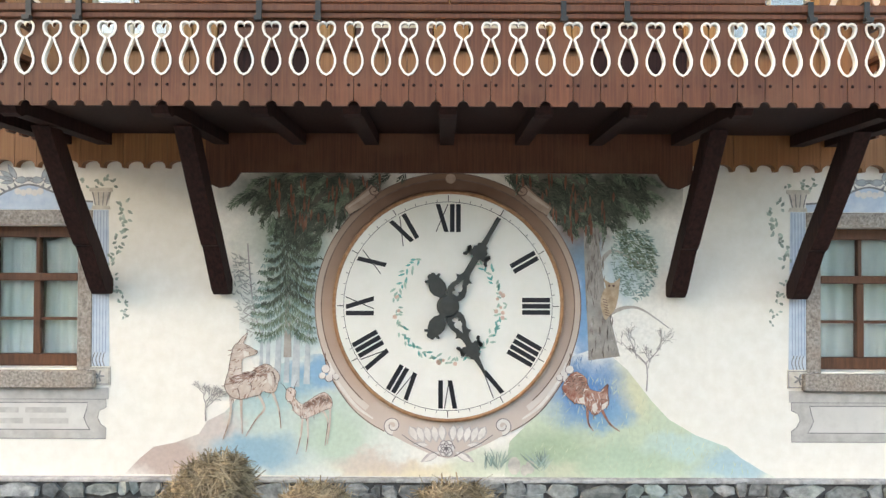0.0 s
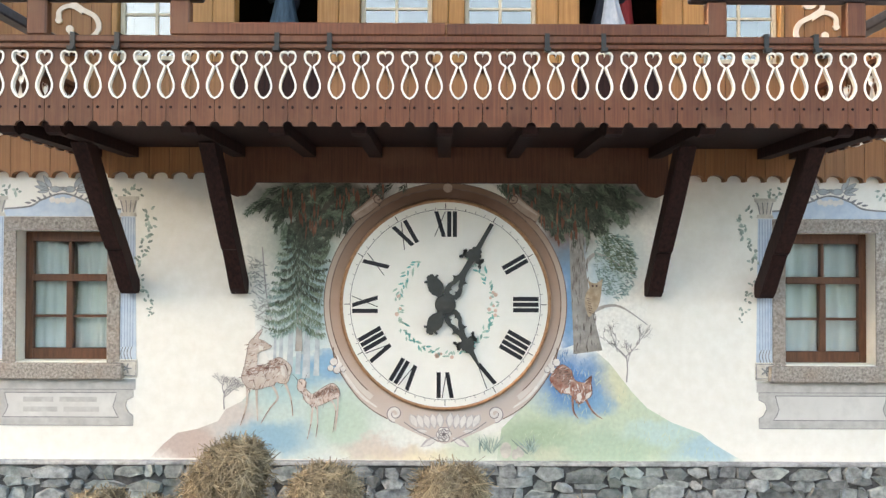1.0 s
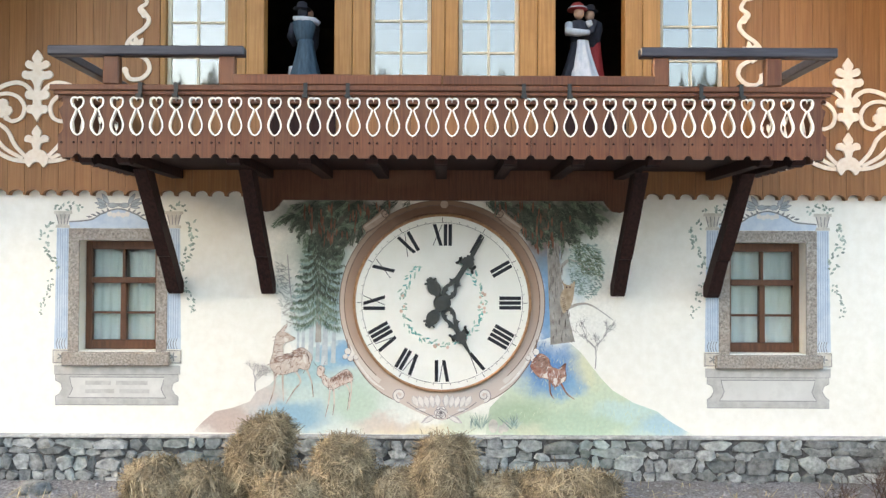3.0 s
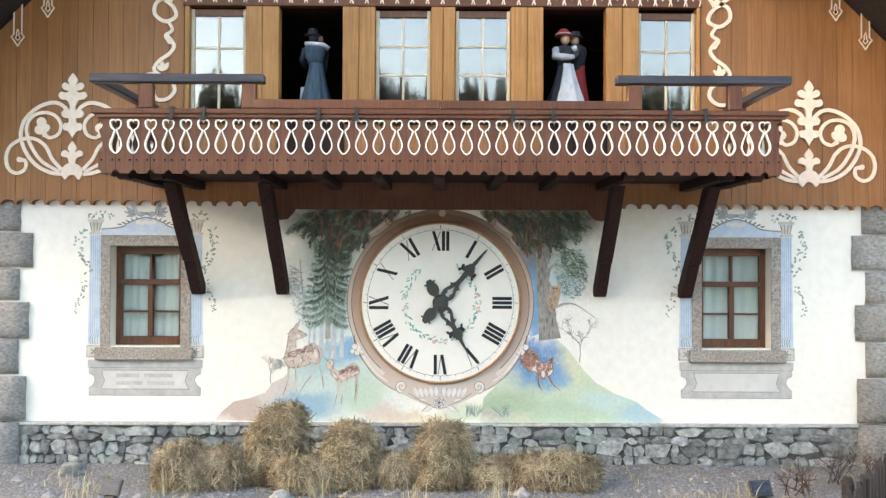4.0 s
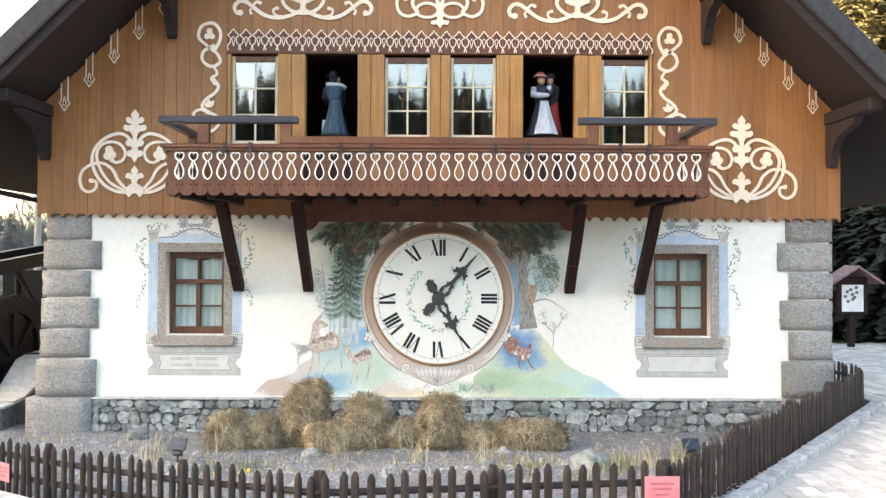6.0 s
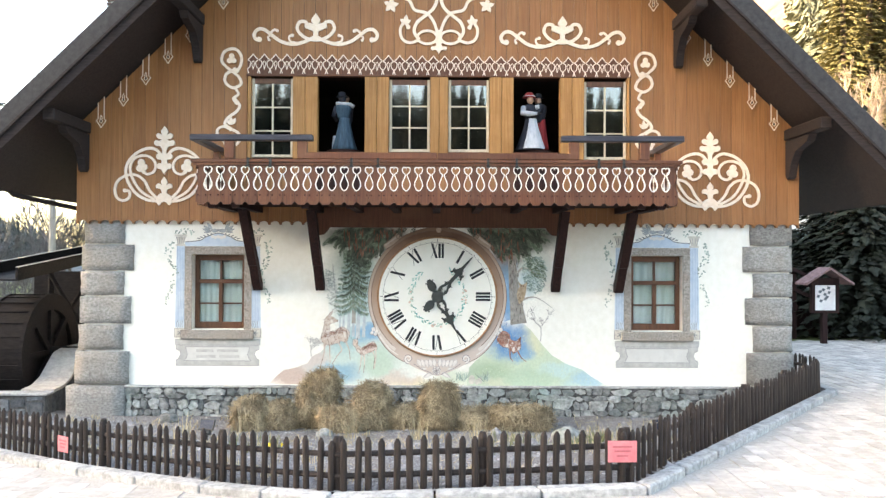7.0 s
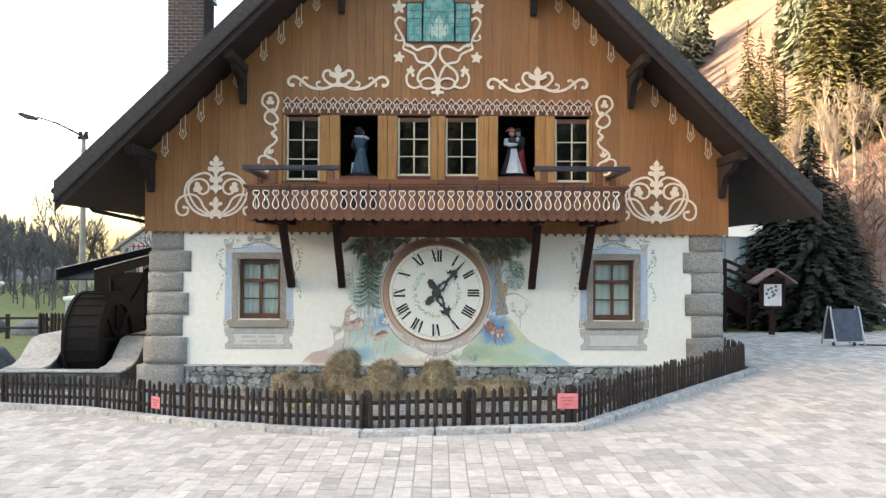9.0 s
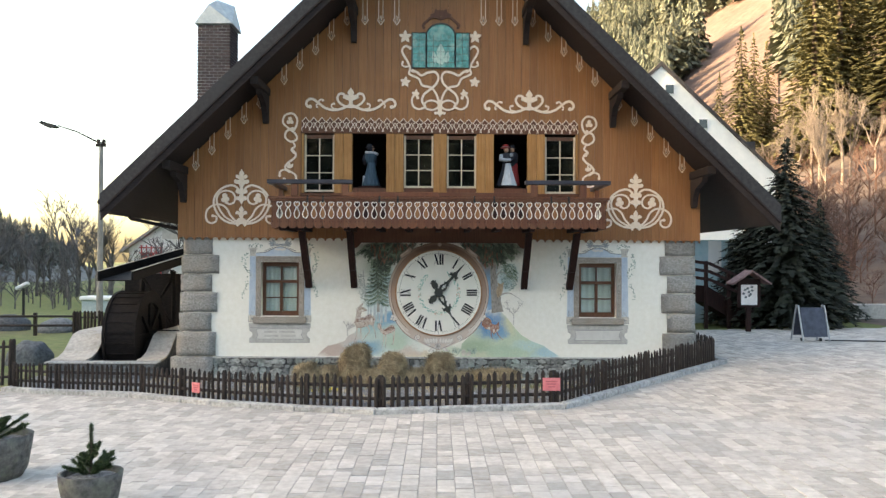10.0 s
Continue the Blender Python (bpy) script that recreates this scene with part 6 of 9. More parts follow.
def wave_scroll(x, z, half):
    o = ornament("carved_wave_scroll", (x, z), "cream-painted wave scroll with a leaf crest on the gable")
    bm = bmesh.new()
    sym(bm, [(0, 138), (20, 108), (12, 92), (34, 96), (42, 78), (28, 66), (12, 60), (10, 38), (0, 28)], x, z, 0.00392, YC0 - 0.008)
    part("crest", bm, CREAM, o)
    for s in (-1, 1):
        e = 0.0005 * (s + 1)
        bm = bmesh.new()
        strand(bm, [(0, 22), (36, 28), (66, 48), (80, 74), (68, 100), (44, 100), (38, 82)], x, z, s, 0.00392, 0.052, YC0 - 0.003 - e)
        part("inner_curl", bm, CREAM, o)
        bm = bmesh.new()
        strand(bm, [(-6, 42), (44, 16), (100, 4), (150, 16), (190, 44), (220, 66), (246, 68), (264, 48), (258, 26), (242, 24)], x, z, s, 0.00392, 0.056, YC0 - e)
        strand(bm, [(72, 8), (108, 16), (114, 36), (100, 42)], x, z, s, 0.00392, 0.034, YC0 - 0.0015 - e)
        strand(bm, [(196, 50), (178, 66), (166, 62)], x, z, s, 0.00392, 0.036, YC0 - 0.002 - e)
        strand(bm, [(190, 44), (204, 34), (200, 22)], x, z, s, 0.00392, 0.03, YC0 - 0.0025 - e)
        part("wave", bm, CREAM, o)


wave_scroll(-2.02, 6.09, 1.12)
wave_scroll(2.14, 6.06, 1.12)


def centre_scroll(x, z):
    o = ornament("carved_centre_scroll", (x, z), "large cream-painted interlaced scroll under the gable window")
    k = 0.00392
    bm = bmesh.new()
    sym(bm, [(0, 102), (12, 84), (10, 62), (22, 52), (12, 42), (14, 30), (34, 26), (30, 12), (12, 14), (0, -4)], x, z, k, YC0 - 0.010)
    part("leaf_stack", bm, CREAM, o)
    for s in (-1, 1):
        e = 0.0005 * (s + 1)
        bm = bmesh.new()
        strand(bm, [(84, 58), (106, 92), (94, 132), (58, 162), (22, 196), (10, 236), (30, 266), (72, 262), (110, 246), (140, 266), (162, 272)], x, z, s, k, 0.052, YC0 - 0.002 - e)
        part("interlace", bm, CREAM, o)
        bm = bmesh.new()
        ribbon(bm, [(x + s * (50 + 42 * math.cos(a)) * k, z + (68 + 28 * math.sin(a)) * k) for a in [2 * math.pi * i / 28 for i in range(29)]], 0.042, YC0 - 0.005 - e, YC1)
        part("oval_loop", bm, CREAM, o)
        bm = bmesh.new()
        strand(bm, [(88, 56), (125, 44), (158, 62), (166, 104), (146, 132), (132, 112)], x, z, s, k, 0.046, YC0 - 0.004 - e)
        for a, r in ((100, 0.13), (160, 0.10), (30, 0.10)):
            flat(bm, leaf(x + s * 145 * k, z + 132 * k, a if s > 0 else 180 - a, r, 0.07), YC0 - 0.0065 - 0.0003 * a / 30 - e, YC1)
        part("lower_curl", bm, CREAM, o)
        bm = bmesh.new()
        strand(bm, [(4, 74), (20, 130), (52, 172), (104, 186), (126, 224), (160, 242), (184, 256), (178, 286), (192, 325), (216, 365), (226, 396), (206, 420), (178, 408)], x, z, s, k, 0.048, YC0 - 0.001 - e)
        strand(bm, [(186, 300), (206, 296), (226, 308), (222, 324)], x, z, s, k, 0.034, YC0 - 0.003 - e)
        for i in range(5):
            flat(bm, leaf(x + s * 206 * k, z + 206 * k, 72 * i - 60, 0.13, 0.075), YC0 - 0.004 - 0.0004 * i - e, YC1)
        for i in range(5):
            flat(bm, leaf(x + s * 208 * k, z + 476 * k, 90 + 72 * i, 0.16, 0.085), YC0 - 0.003 - 0.0004 * i - e, YC1)
        part("side_spray", bm, CREAM, o)


centre_scroll(0.055, 5.965)


# ---- fretwork band over the windows ----
band = thing("fretwork_band", (0.06, -0.13, 5.6), "brown fretwork band of pointed slats outlined in cream", "ornament")
NSL = 34
pitch = (3.28 + 3.16) / NSL
bm = bmesh.new()
slab(bm, [(0.003, 0), (pitch - 0.003, 0), (pitch - 0.003, 0.22), (pitch / 2, 0.335), (0.003, 0.22)], -0.03, 0)
slat_mesh = mesh_of("slat", bm)
slat_mesh.materials.append(BALCONY)
bm = bmesh.new()
h = pitch / 2
for s in (-1, 1):
    ribbon(bm, bez([(h, 0.335), (h + s * 0.05, 0.27), (h + s * 0.085, 0.235), (h + s * 0.045, 0.20), (h + s * 0.055, 0.12), (h + s * 0.09, 0.08), (h + s * 0.075, 0.01)], 4), 0.014, -0.036 - (0.0006 if s > 0 else 0), -0.0305)
    ribbon(bm, bez([(h, 0.22), (h + s * 0.024, 0.185), (h + s * 0.016, 0.14), (h, 0.075)], 4), 0.011, -0.036 - (0.0006 if s > 0 else 0), -0.0305)
line_mesh = mesh_of("slat_outline", bm)
line_mesh.materials.append(CREAM)
for k in range(NSL):
    xx = -3.16 + k * pitch
    zz = 5.603 - 0.0062 * (k * pitch - 3.2)
    piece("slat", slat_mesh, band, (xx, -0.103, zz - 0.045 + 0.02))
    piece("slat_outline", line_mesh, band, (xx, -0.103, zz - 0.045 + 0.02))

# ---- pendant slats along the verge ----
bm = bmesh.new()
slab(bm, [(-0.05, 0.70), (-0.05, 0.14), (-0.08, 0.115), (-0.03, 0.05), (0, 0), (0.03, 0.05), (0.08, 0.115), (0.05, 0.14), (0.05, 0.70)], -0.02, 0)
pend_mesh = mesh_of("pendant_board", bm)
pend_mesh.materials.append(SIDING)
bm = bmesh.new()
for s in (-1, 1):
    ribbon(bm, [(s * 0.05, 0.70), (s * 0.05, 0.15), (s * 0.082, 0.12), (s * 0.035, 0.055), (0, 0.0)], 0.016, -0.028 - (0.0006 if s > 0 else 0), -0.0205)
    ribbon(bm, bez([(0, 0.075), (s * 0.026, 0.105), (s * 0.012, 0.135), (s * 0.016, 0.165), (0, 0.215)], 4), 0.011, -0.028 - (0.0006 if s > 0 else 0), -0.0205)
pline_mesh = mesh_of("pendant_outline", bm)
pline_mesh.materials.append(CREAM)
# Small raised dark plate on the tip; the board stays uncut.
bm = bmesh.new()
slab(bm, [(0, 0.085), (0.018, 0.105), (0.008, 0.135), (-0.008, 0.135), (-0.018, 0.105)], -0.024, -0.0204)
pheart_mesh = mesh_of("pierced_drop", bm)
pheart_mesh.materials.append(DARKWOOD)
PENDANTS = [(5.66 - 0.371 * k, 4.68 + 0.362 * k) for k in range(5)] + [(3.625 - 0.3655 * k, 6.69 + 0.348 * k) for k in range(5)] + [(1.75 - 0.37 * k, 8.10) for k in range(3)]
for s in (-1, 1):
    for dx, zz in PENDANTS:
        xx = RIDGE_X + s * dx
        p = thing("verge_pendant", (xx, -0.101, zz), "brown pendant slat with a cream arrow outline under the verge", "ornament", "verge pendants")
        for nm, me in (("pendant_board", pend_mesh), ("pendant_outline", pline_mesh), ("pierced_drop", pheart_mesh)):
            piece(nm, me, p, (xx, -0.101, zz))

# ---- purlins with brackets ----
for s in (-1, 1):
    for px, drop in ((5.92, 0.52), (4.03, 0.52), (2.0, 0.60)):
        xx = RIDGE_X + s * px
        zt = roof_z(xx) - drop
        pu = thing("purlin", (xx, -0.7, zt), "dark timber purlin end with a curved bracket under the eaves", "beam", "purlins")
        part("beam", boxed(xx - 0.09, xx + 0.09, Y_FRONT + 0.1, -0.104, zt - 0.2, zt - 0.02, 0.015), EAVES, pu)
        bm = bmesh.new()
        slab(bm, [(-0.106, zt - 0.21), (-0.106, zt - 0.80), (-0.16, zt - 0.86), (-0.24, zt - 0.84), (-0.30, zt - 0.62), (-0.48, zt - 0.42), (-0.9, zt - 0.32), (-0.98, zt - 0.21)], xx - 0.065, xx + 0.065, lambda a, b, c: (b, a, c))
        bevel(bm, 0.008)
        part("bracket", bm, EAVES, pu)

# ---- gable window ----
TEALGLASS = surf("teal_glass", (0.02, 0.16, 0.15), (0.06, 0.36, 0.32), (11, 11, 7), 0.15, 0.1, 0.003, stain=(0.25, 0.45, 0.38), stain_scale=5.0, stain_amount=0.8, spec=0.6)
LEAD = plain("lead", (0.05, 0.06, 0.055), 0.5)
gw = thing("window_7", (0.07, -0.11, 7.1), "teal leaded glass triptych in the gable", "window", kind="structure")
for a, b, arch in ((-0.60, -0.27, 0), (-0.265, 0.405, 1), (0.41, 0.735, 0)):
    top = 7.92 if not arch else 7.86
    bm = bmesh.new()
    poly = [(a, 7.10), (b, 7.10), (b, top)]
    if arch:
        poly += [((a + b) / 2 + (b - a) / 2 * math.cos(t), top + 0.28 * math.sin(t)) for t in [math.pi * k / 10 for k in range(1, 10)]]
    poly += [(a, top)]
    slab(bm, poly, -0.125, -0.104)
    part("glass_panel", bm, TEALGLASS, gw)
    bm = bmesh.new()
    ribbon(bm, poly + poly[:1], 0.03, -0.15, -0.126)
    for k in range(1, 6 if arch else 5):
        zz = 7.10 + (top - 7.10) * k / (6 if arch else 5)
        ribbon(bm, [(a, zz), (b, zz)], 0.008, -0.132, -0.126)
    for k in range(1, 4 if arch else 2):
        xx = a + (b - a) * k / (4 if arch else 2)
        ribbon(bm, [(xx, 7.10), (xx, top)], 0.008, -0.133, -0.1262)
    part("leading", bm, LEAD, gw)
    if arch:
        bm = bmesh.new()
        m = (a + b) / 2
        flat(bm, leaf(m, 7.25, 90, 0.42, 0.2), -0.1315, -0.126)
        flat(bm, leaf(m - 0.12, 7.2, 100, 0.3, 0.12), -0.131, -0.126)
        flat(bm, leaf(m + 0.12, 7.2, 80, 0.3, 0.12), -0.131, -0.126)
        flat(bm, disc_poly(m, 7.28, 0.1, 14), -0.1325, -0.126)
        part("pale_motif", bm, pm("pale_glass_motif", (0.30, 0.50, 0.44), (0.55, 0.68, 0.60), 20), gw)
bm = bmesh.new()
for s in (-1, 1):
    ribbon(bm, bez([(0.07, 8.25), (0.07 + s * 0.18, 8.30), (0.07 + s * 0.30, 8.22), (0.07 + s * 0.42, 8.10), (0.07 + s * 0.38, 8.02)], 7), 0.06, -0.13, -0.104)
    trefoil(bm, 0.07 + s * 0.06, 8.3, 90 - s * 20, 0.2)
part("carved_crest", bm, BALCONY, gw, "brown carved crest")


# ---- dancing figures in the two openings ----
BLUECLOTH = surf("doll_blue_cloth", (0.022, 0.048, 0.075), (0.05, 0.095, 0.135), (30, 30, 3), 0.85, 0.6, 0.01)
DARKCLOTH = surf("doll_dark_cloth", (0.012, 0.014, 0.022), (0.03, 0.034, 0.05), (20, 20, 6), 0.85, 0.4, 0.01)
REDCLOTH = surf("doll_red_cloth", (0.22, 0.018, 0.022), (0.36, 0.04, 0.04), (20, 20, 4), 0.8, 0.4, 0.01)
PALECLOTH = surf("doll_pale_cloth", (0.36, 0.40, 0.45), (0.52, 0.54, 0.58), (22, 22, 3), 0.85, 0.5, 0.01)
SKIN = plain("doll_painted_wood", (0.52, 0.32, 0.23), 0.5)
DOLLMATS = [BLUECLOTH, DARKCLOTH, REDCLOTH, PALECLOTH, SKIN]


def paint(bm, n0, idx):
    bm.faces.ensure_lookup_table()
    for f in bm.faces[n0:]:
        f.material_index = idx
        f.smooth = True


def skirt(bm, x, y, z, h, r0, r1, idx, lean=(0, 0), waves=9, amp=0.10):
    n0 = len(bm.faces)
    sides, rows = 40, []
    for j in range(9):
        v = j / 8
        r = r1 + (r0 - r1) * (1 - v) ** 1.25
        rows.append([bm.verts.new((x + lean[0] * v + r * (1 + amp * (1 - v) * math.sin(waves * a)) * math.cos(a), y + lean[1] * v + r * (1 + amp * (1 - v) * math.sin(waves * a)) * math.sin(a), z + h * v)) for a in [2 * math.pi * k / sides for k in range(sides)]])
    for a, b in zip(rows, rows[1:]):
        for k in range(sides):
            bm.faces.new((a[k], a[(k + 1) % sides], b[(k + 1) % sides], b[k]))
    bm.faces.new(rows[0][::-1])
    bm.faces.new(rows[-1])
    paint(bm, n0, idx)


def turned(bm, prof, at, idx, sx=1.0, sy=1.0, sides=18):
    n0 = len(bm.faces)
    lathe(bm, prof, at, sides, sx, sy)
    paint(bm, n0, idx)


def limb(bm, pts, r, idx):
    n0 = len(bm.faces)
    tube(bm, pts, r, 10)
    paint(bm, n0, idx)


def ball(bm, at, r, idx, sz=1.15):
    prof = [(r * math.cos(a), r * sz * math.sin(a)) for a in [-math.pi / 2 + 0.15 + (math.pi - 0.3) * k / 8 for k in range(9)]]
    turned(bm, prof, at, idx)


def base_plate(x, y, z):
    bm = bmesh.new()
    lathe(bm, [(0.30, 0), (0.30, 0.05), (0.28, 0.065)], (x, y, z), 28)
    return bm


def doll(name, build, label, x, y, z):
    bm = bmesh.new()
    build(bm, x, y, z)
    for v in bm.verts:
        v.co = Vector((x, y, z)) + (v.co - Vector((x, y, z))) * 0.89
    ob = part(name, bm, DOLLMATS)
    return tagged(ob, label, "figurine", "dancing figurines")


def lady_from_behind(bm, x, y, z):
    skirt(bm, x + 0.02, y, z, 0.62, 0.235, 0.10, 0, lean=(0.0, 0))
    skirt(bm, x - 0.14, y + 0.04, z, 0.28, 0.09, 0.07, 3, amp=0.05)
    turned(bm, [(0.105, 0), (0.12, 0.08), (0.15, 0.18), (0.155, 0.26), (0.08, 0.31)], (x + 0.0, y, z + 0.60), 0, 1.0, 0.7)
    limb(bm, [(x - 0.14, y, z + 0.84), (x - 0.19, y + 0.02, z + 0.68), (x - 0.14, y + 0.12, z + 0.60)], 0.045, 1)
    limb(bm, [(x - 0.13, y - 0.05, z + 0.90), (x, y - 0.09, z + 0.885), (x + 0.13, y - 0.03, z + 0.88), (x + 0.20, y, z + 0.84)], [0.03, 0.035, 0.04, 0.035], 3)
    ball(bm, (x - 0.02, y + 0.01, z + 0.985), 0.07, 1)
    turned(bm, [(0.12, 0), (0.115, 0.012), (0.065, 0.02), (0.07, 0.08), (0.045, 0.10)], (x - 0.03, y, z + 1.03), 1)


def gentleman_hidden(bm, x, y, z):
    turned(bm, [(0.10, 0), (0.09, 0.5), (0.13, 0.60), (0.15, 0.85), (0.07, 0.95)], (x, y, z), 1, 1.0, 0.7)
    ball(bm, (x, y, z + 1.03), 0.065, 4)


def lady_in_red_hat(bm, x, y, z):
    skirt(bm, x, y, z, 0.60, 0.27, 0.09, 1)
    n0 = len(bm.faces)
    rows = []
    for j in range(8):
        v = j / 7
        zz = z + 0.02 + 0.60 * v
        r = 0.09 + (0.285 - 0.09) * (1 - v) ** 1.25
        rows.append([bm.verts.new((x + 0.035 + (r + 0.015 + 0.012 * math.sin(9 * a)) * math.cos(a), y + (r + 0.015 + 0.012 * math.sin(9 * a)) * math.sin(a), zz)) for a in [radians(-128 + 92 * k / 12) for k in range(13)]])
    for a, b in zip(rows, rows[1:]):
        for k in range(12):
            bm.faces.new((a[k], a[k + 1], b[k + 1], b[k]))
    paint(bm, n0, 3)
    turned(bm, [(0.09, 0), (0.11, 0.1), (0.13, 0.2), (0.12, 0.26), (0.06, 0.30)], (x, y, z + 0.60), 1, 1.0, 0.75)
    limb(bm, [(x - 0.12, y - 0.03, z + 0.84), (x - 0.14, y - 0.10, z + 0.72), (x - 0.02, y - 0.14, z + 0.70), (x + 0.13, y - 0.12, z + 0.71)], [0.055, 0.06, 0.05, 0.03], 3)
    limb(bm, [(x + 0.12, y - 0.02, z + 0.84), (x + 0.18, y - 0.05, z + 0.86)], [0.05, 0.04], 3)
    ball(bm, (x + 0.01, y - 0.02, z + 0.985), 0.068, 4)
    turned(bm, [(0.135, 0), (0.13, 0.012), (0.09, 0.02), (0.085, 0.07), (0.05, 0.10)], (x - 0.01, y - 0.01, z + 1.03), 2, 1.0, 1.0)
    turned(bm, [(0.125, 0), (0.12, 0.014)], (x - 0.01, y - 0.01, z + 1.048), 3)


def gentleman(bm, x, y, z):
    skirt(bm, x + 0.03, y + 0.02, z + 0.05, 0.6, 0.16, 0.09, 2, amp=0.06)
    limb(bm, [(x + 0.02, y, z), (x + 0.02, y, z + 0.5)], 0.07, 1)
    turned(bm, [(0.10, 0), (0.12, 0.12), (0.15, 0.26), (0.14, 0.33), (0.06, 0.38)], (x, y, z + 0.56), 1, 1.0, 0.75)
    limb(bm, [(x + 0.02, y - 0.10, z + 0.88), (x - 0.02, y - 0.15, z + 0.76), (x - 0.12, y - 0.16, z + 0.71)], [0.05, 0.05, 0.04], 1)
    ball(bm, (x - 0.03, y - 0.01, z + 1.0), 0.066, 4)
    turned(bm, [(0.11, 0), (0.105, 0.012), (0.065, 0.02), (0.068, 0.075), (0.045, 0.09)], (x - 0.02, y, z + 1.045), 1)


for xc in (-1.58, 1.72):
    tt = thing("turntable", (xc, 0.25, 4.0), "dark round platform carrying dancing figurines", "platform", "figurine platforms")
    part("platform_disc", base_plate(xc, 0.25, 4.29), DARKWOOD, tt)
    bm = bmesh.new()
    lathe(bm, [(0.08, 0), (0.08, 0.29)], (xc, 0.25, 4.001), 14)
    part("column", bm, DARKWOOD, tt)
doll("figurine", lady_from_behind, "carved dancing figurine in a blue dress seen from behind", -1.58, 0.17, 4.356)
doll("figurine", gentleman_hidden, "dark carved figurine partner behind the blue dress", -1.56, 0.36, 4.356)
doll("figurine", lady_in_red_hat, "carved figurine with red hat, white apron and dark skirt", 1.62, 0.17, 4.356)
doll("figurine", gentleman, "carved figurine in dark jacket and hat with red cloak", 1.80, 0.27, 4.356)


# ---- straw, plants and small things in the bed ----
def straw_bundle(x, y, w, h, d, lean, seed, label):
    rg = random.Random(seed)
    zb = bed_z(x, y) - 0.03
    t = thing("straw_bundle", (x, y, zb), label, "straw bundle", "straw bundles in the bed")
    bm = bmesh.new()
    bmesh.ops.create_icosphere(bm, subdivisions=4, radius=1.0)
    for v in bm.verts:
        c = v.co.copy()
        p = Vector((math.copysign(abs(c.x) ** 0.7, c.x), math.copysign(abs(c.y) ** 0.7, c.y), math.copysign(abs(c.z) ** 0.75, c.z)))
        k = 1 + 0.2 * noise.noise(c * 1.9 + Vector((seed, 0, 0))) + 0.13 * noise.noise(c * 5 + Vector((seed, 3, 0)))
        q = Vector((p.x * w / 2 * k, p.y * d / 2 * k, p.z * h / 2 * k))
        taper = 1 - 0.22 * (c.z + 1) / 2 if h > w * 0.8 else 1
        v.co = Vector((x + q.x * taper + lean * (c.z + 1) / 2, y + q.y * taper, zb + h / 2 + q.z))
    part("core", bm, STRAW, t, smooth=True)
    bm = bmesh.new()
    for i in range(int(2000 + 4600 * w * h)):
        a, b = rg.uniform(0, 2 * math.pi), math.asin(rg.uniform(-0.8, 1))
        c = Vector((math.cos(a) * math.cos(b), math.sin(a) * math.cos(b), math.sin(b)))
        if c.y > 0.55:
            continue
        p = Vector((math.copysign(abs(c.x) ** 0.7, c.x), math.copysign(abs(c.y) ** 0.7, c.y), math.copysign(abs(c.z) ** 0.75, c.z)))
        k = 1 + 0.2 * noise.noise(c * 1.9 + Vector((seed, 0, 0))) + 0.13 * noise.noise(c * 5 + Vector((seed, 3, 0)))
        taper = 1 - 0.22 * (c.z + 1) / 2 if h > w * 0.8 else 1
        o = Vector((x + p.x * w / 2 * k * taper + lean * (c.z + 1) / 2, y + p.y * d / 2 * k * taper, zb + h / 2 + p.z * h / 2 * k))
        dirv = Vector((rg.gauss(0, 0.6), rg.gauss(0, 0.45), rg.gauss(-0.5, 0.6)))
        dirv = (dirv - c * dirv.dot(c) * 0.75).normalized()
        ln = rg.uniform(0.06, 0.30)
        wd = rg.uniform(0.003, 0.0065)
        side = dirv.cross(c).normalized() * wd
        e0 = o - dirv * ln * 0.5 - c * 0.006
        e1 = o + dirv * ln * 0.5 + c * rg.uniform(0.0, 0.085)
        if min(e0.z, e1.z) < zb - 0.02:
            continue
        bm.faces.new([bm.verts.new(q) for q in (e0 - side, e0 + side, e1 + side * 0.6, e1 - side * 0.6)])
    tagged(part("loose_straw", bm, STRAND, t), kind="stuff")
    return t


LOWS = "low loose straw bale lying on the gravel bed"
TALL = "upright shaggy straw bundle standing in the bed"
for x, y, w, h, d, lean, lab in ((-2.84, -1.05, 0.60, 0.50, 0.5, 0.0, LOWS), (-2.38, -1.0, 0.46, 0.42, 0.44, 0.0, LOWS), (-1.97, -0.85, 0.66, 0.90, 0.52, 0.26, TALL), (-1.45, -1.15, 0.62, 0.40, 0.42, 0.0, LOWS), (-0.97, -1.05, 0.62, 0.72, 0.48, 0.02, TALL),
                                 (-0.42, -1.0, 0.52, 0.36, 0.42, 0.0, LOWS), (0.04, -1.05, 0.66, 0.72, 0.5, 0.05, TALL), (0.60, -1.0, 0.55, 0.32, 0.42, 0.0, LOWS), (1.30, -1.0, 1.05, 0.38, 0.48, 0.0, LOWS)):
    straw_bundle(x, y, w, h, d, lean, int(100 + x * 10), lab)

DRYBLADE = surf("dry_grass_blade", (0.28, 0.22, 0.13), (0.50, 0.43, 0.28), (9, 9, 9), 0.85, 0.0, island=0.35)
GREENBLADE = surf("green_grass_blade", (0.09, 0.11, 0.045), (0.20, 0.21, 0.10), (9, 9, 9), 0.85, 0.0, island=0.35)
STEM = surf("dark_stem", (0.05, 0.035, 0.03), (0.12, 0.085, 0.07), (20, 20, 9), 0.9, 0.0, island=0.3)
PEBBLE = surf("pebble", (0.15, 0.15, 0.155), (0.36, 0.36, 0.37), (9, 9, 9), 0.9, 0.2, island=0.3)


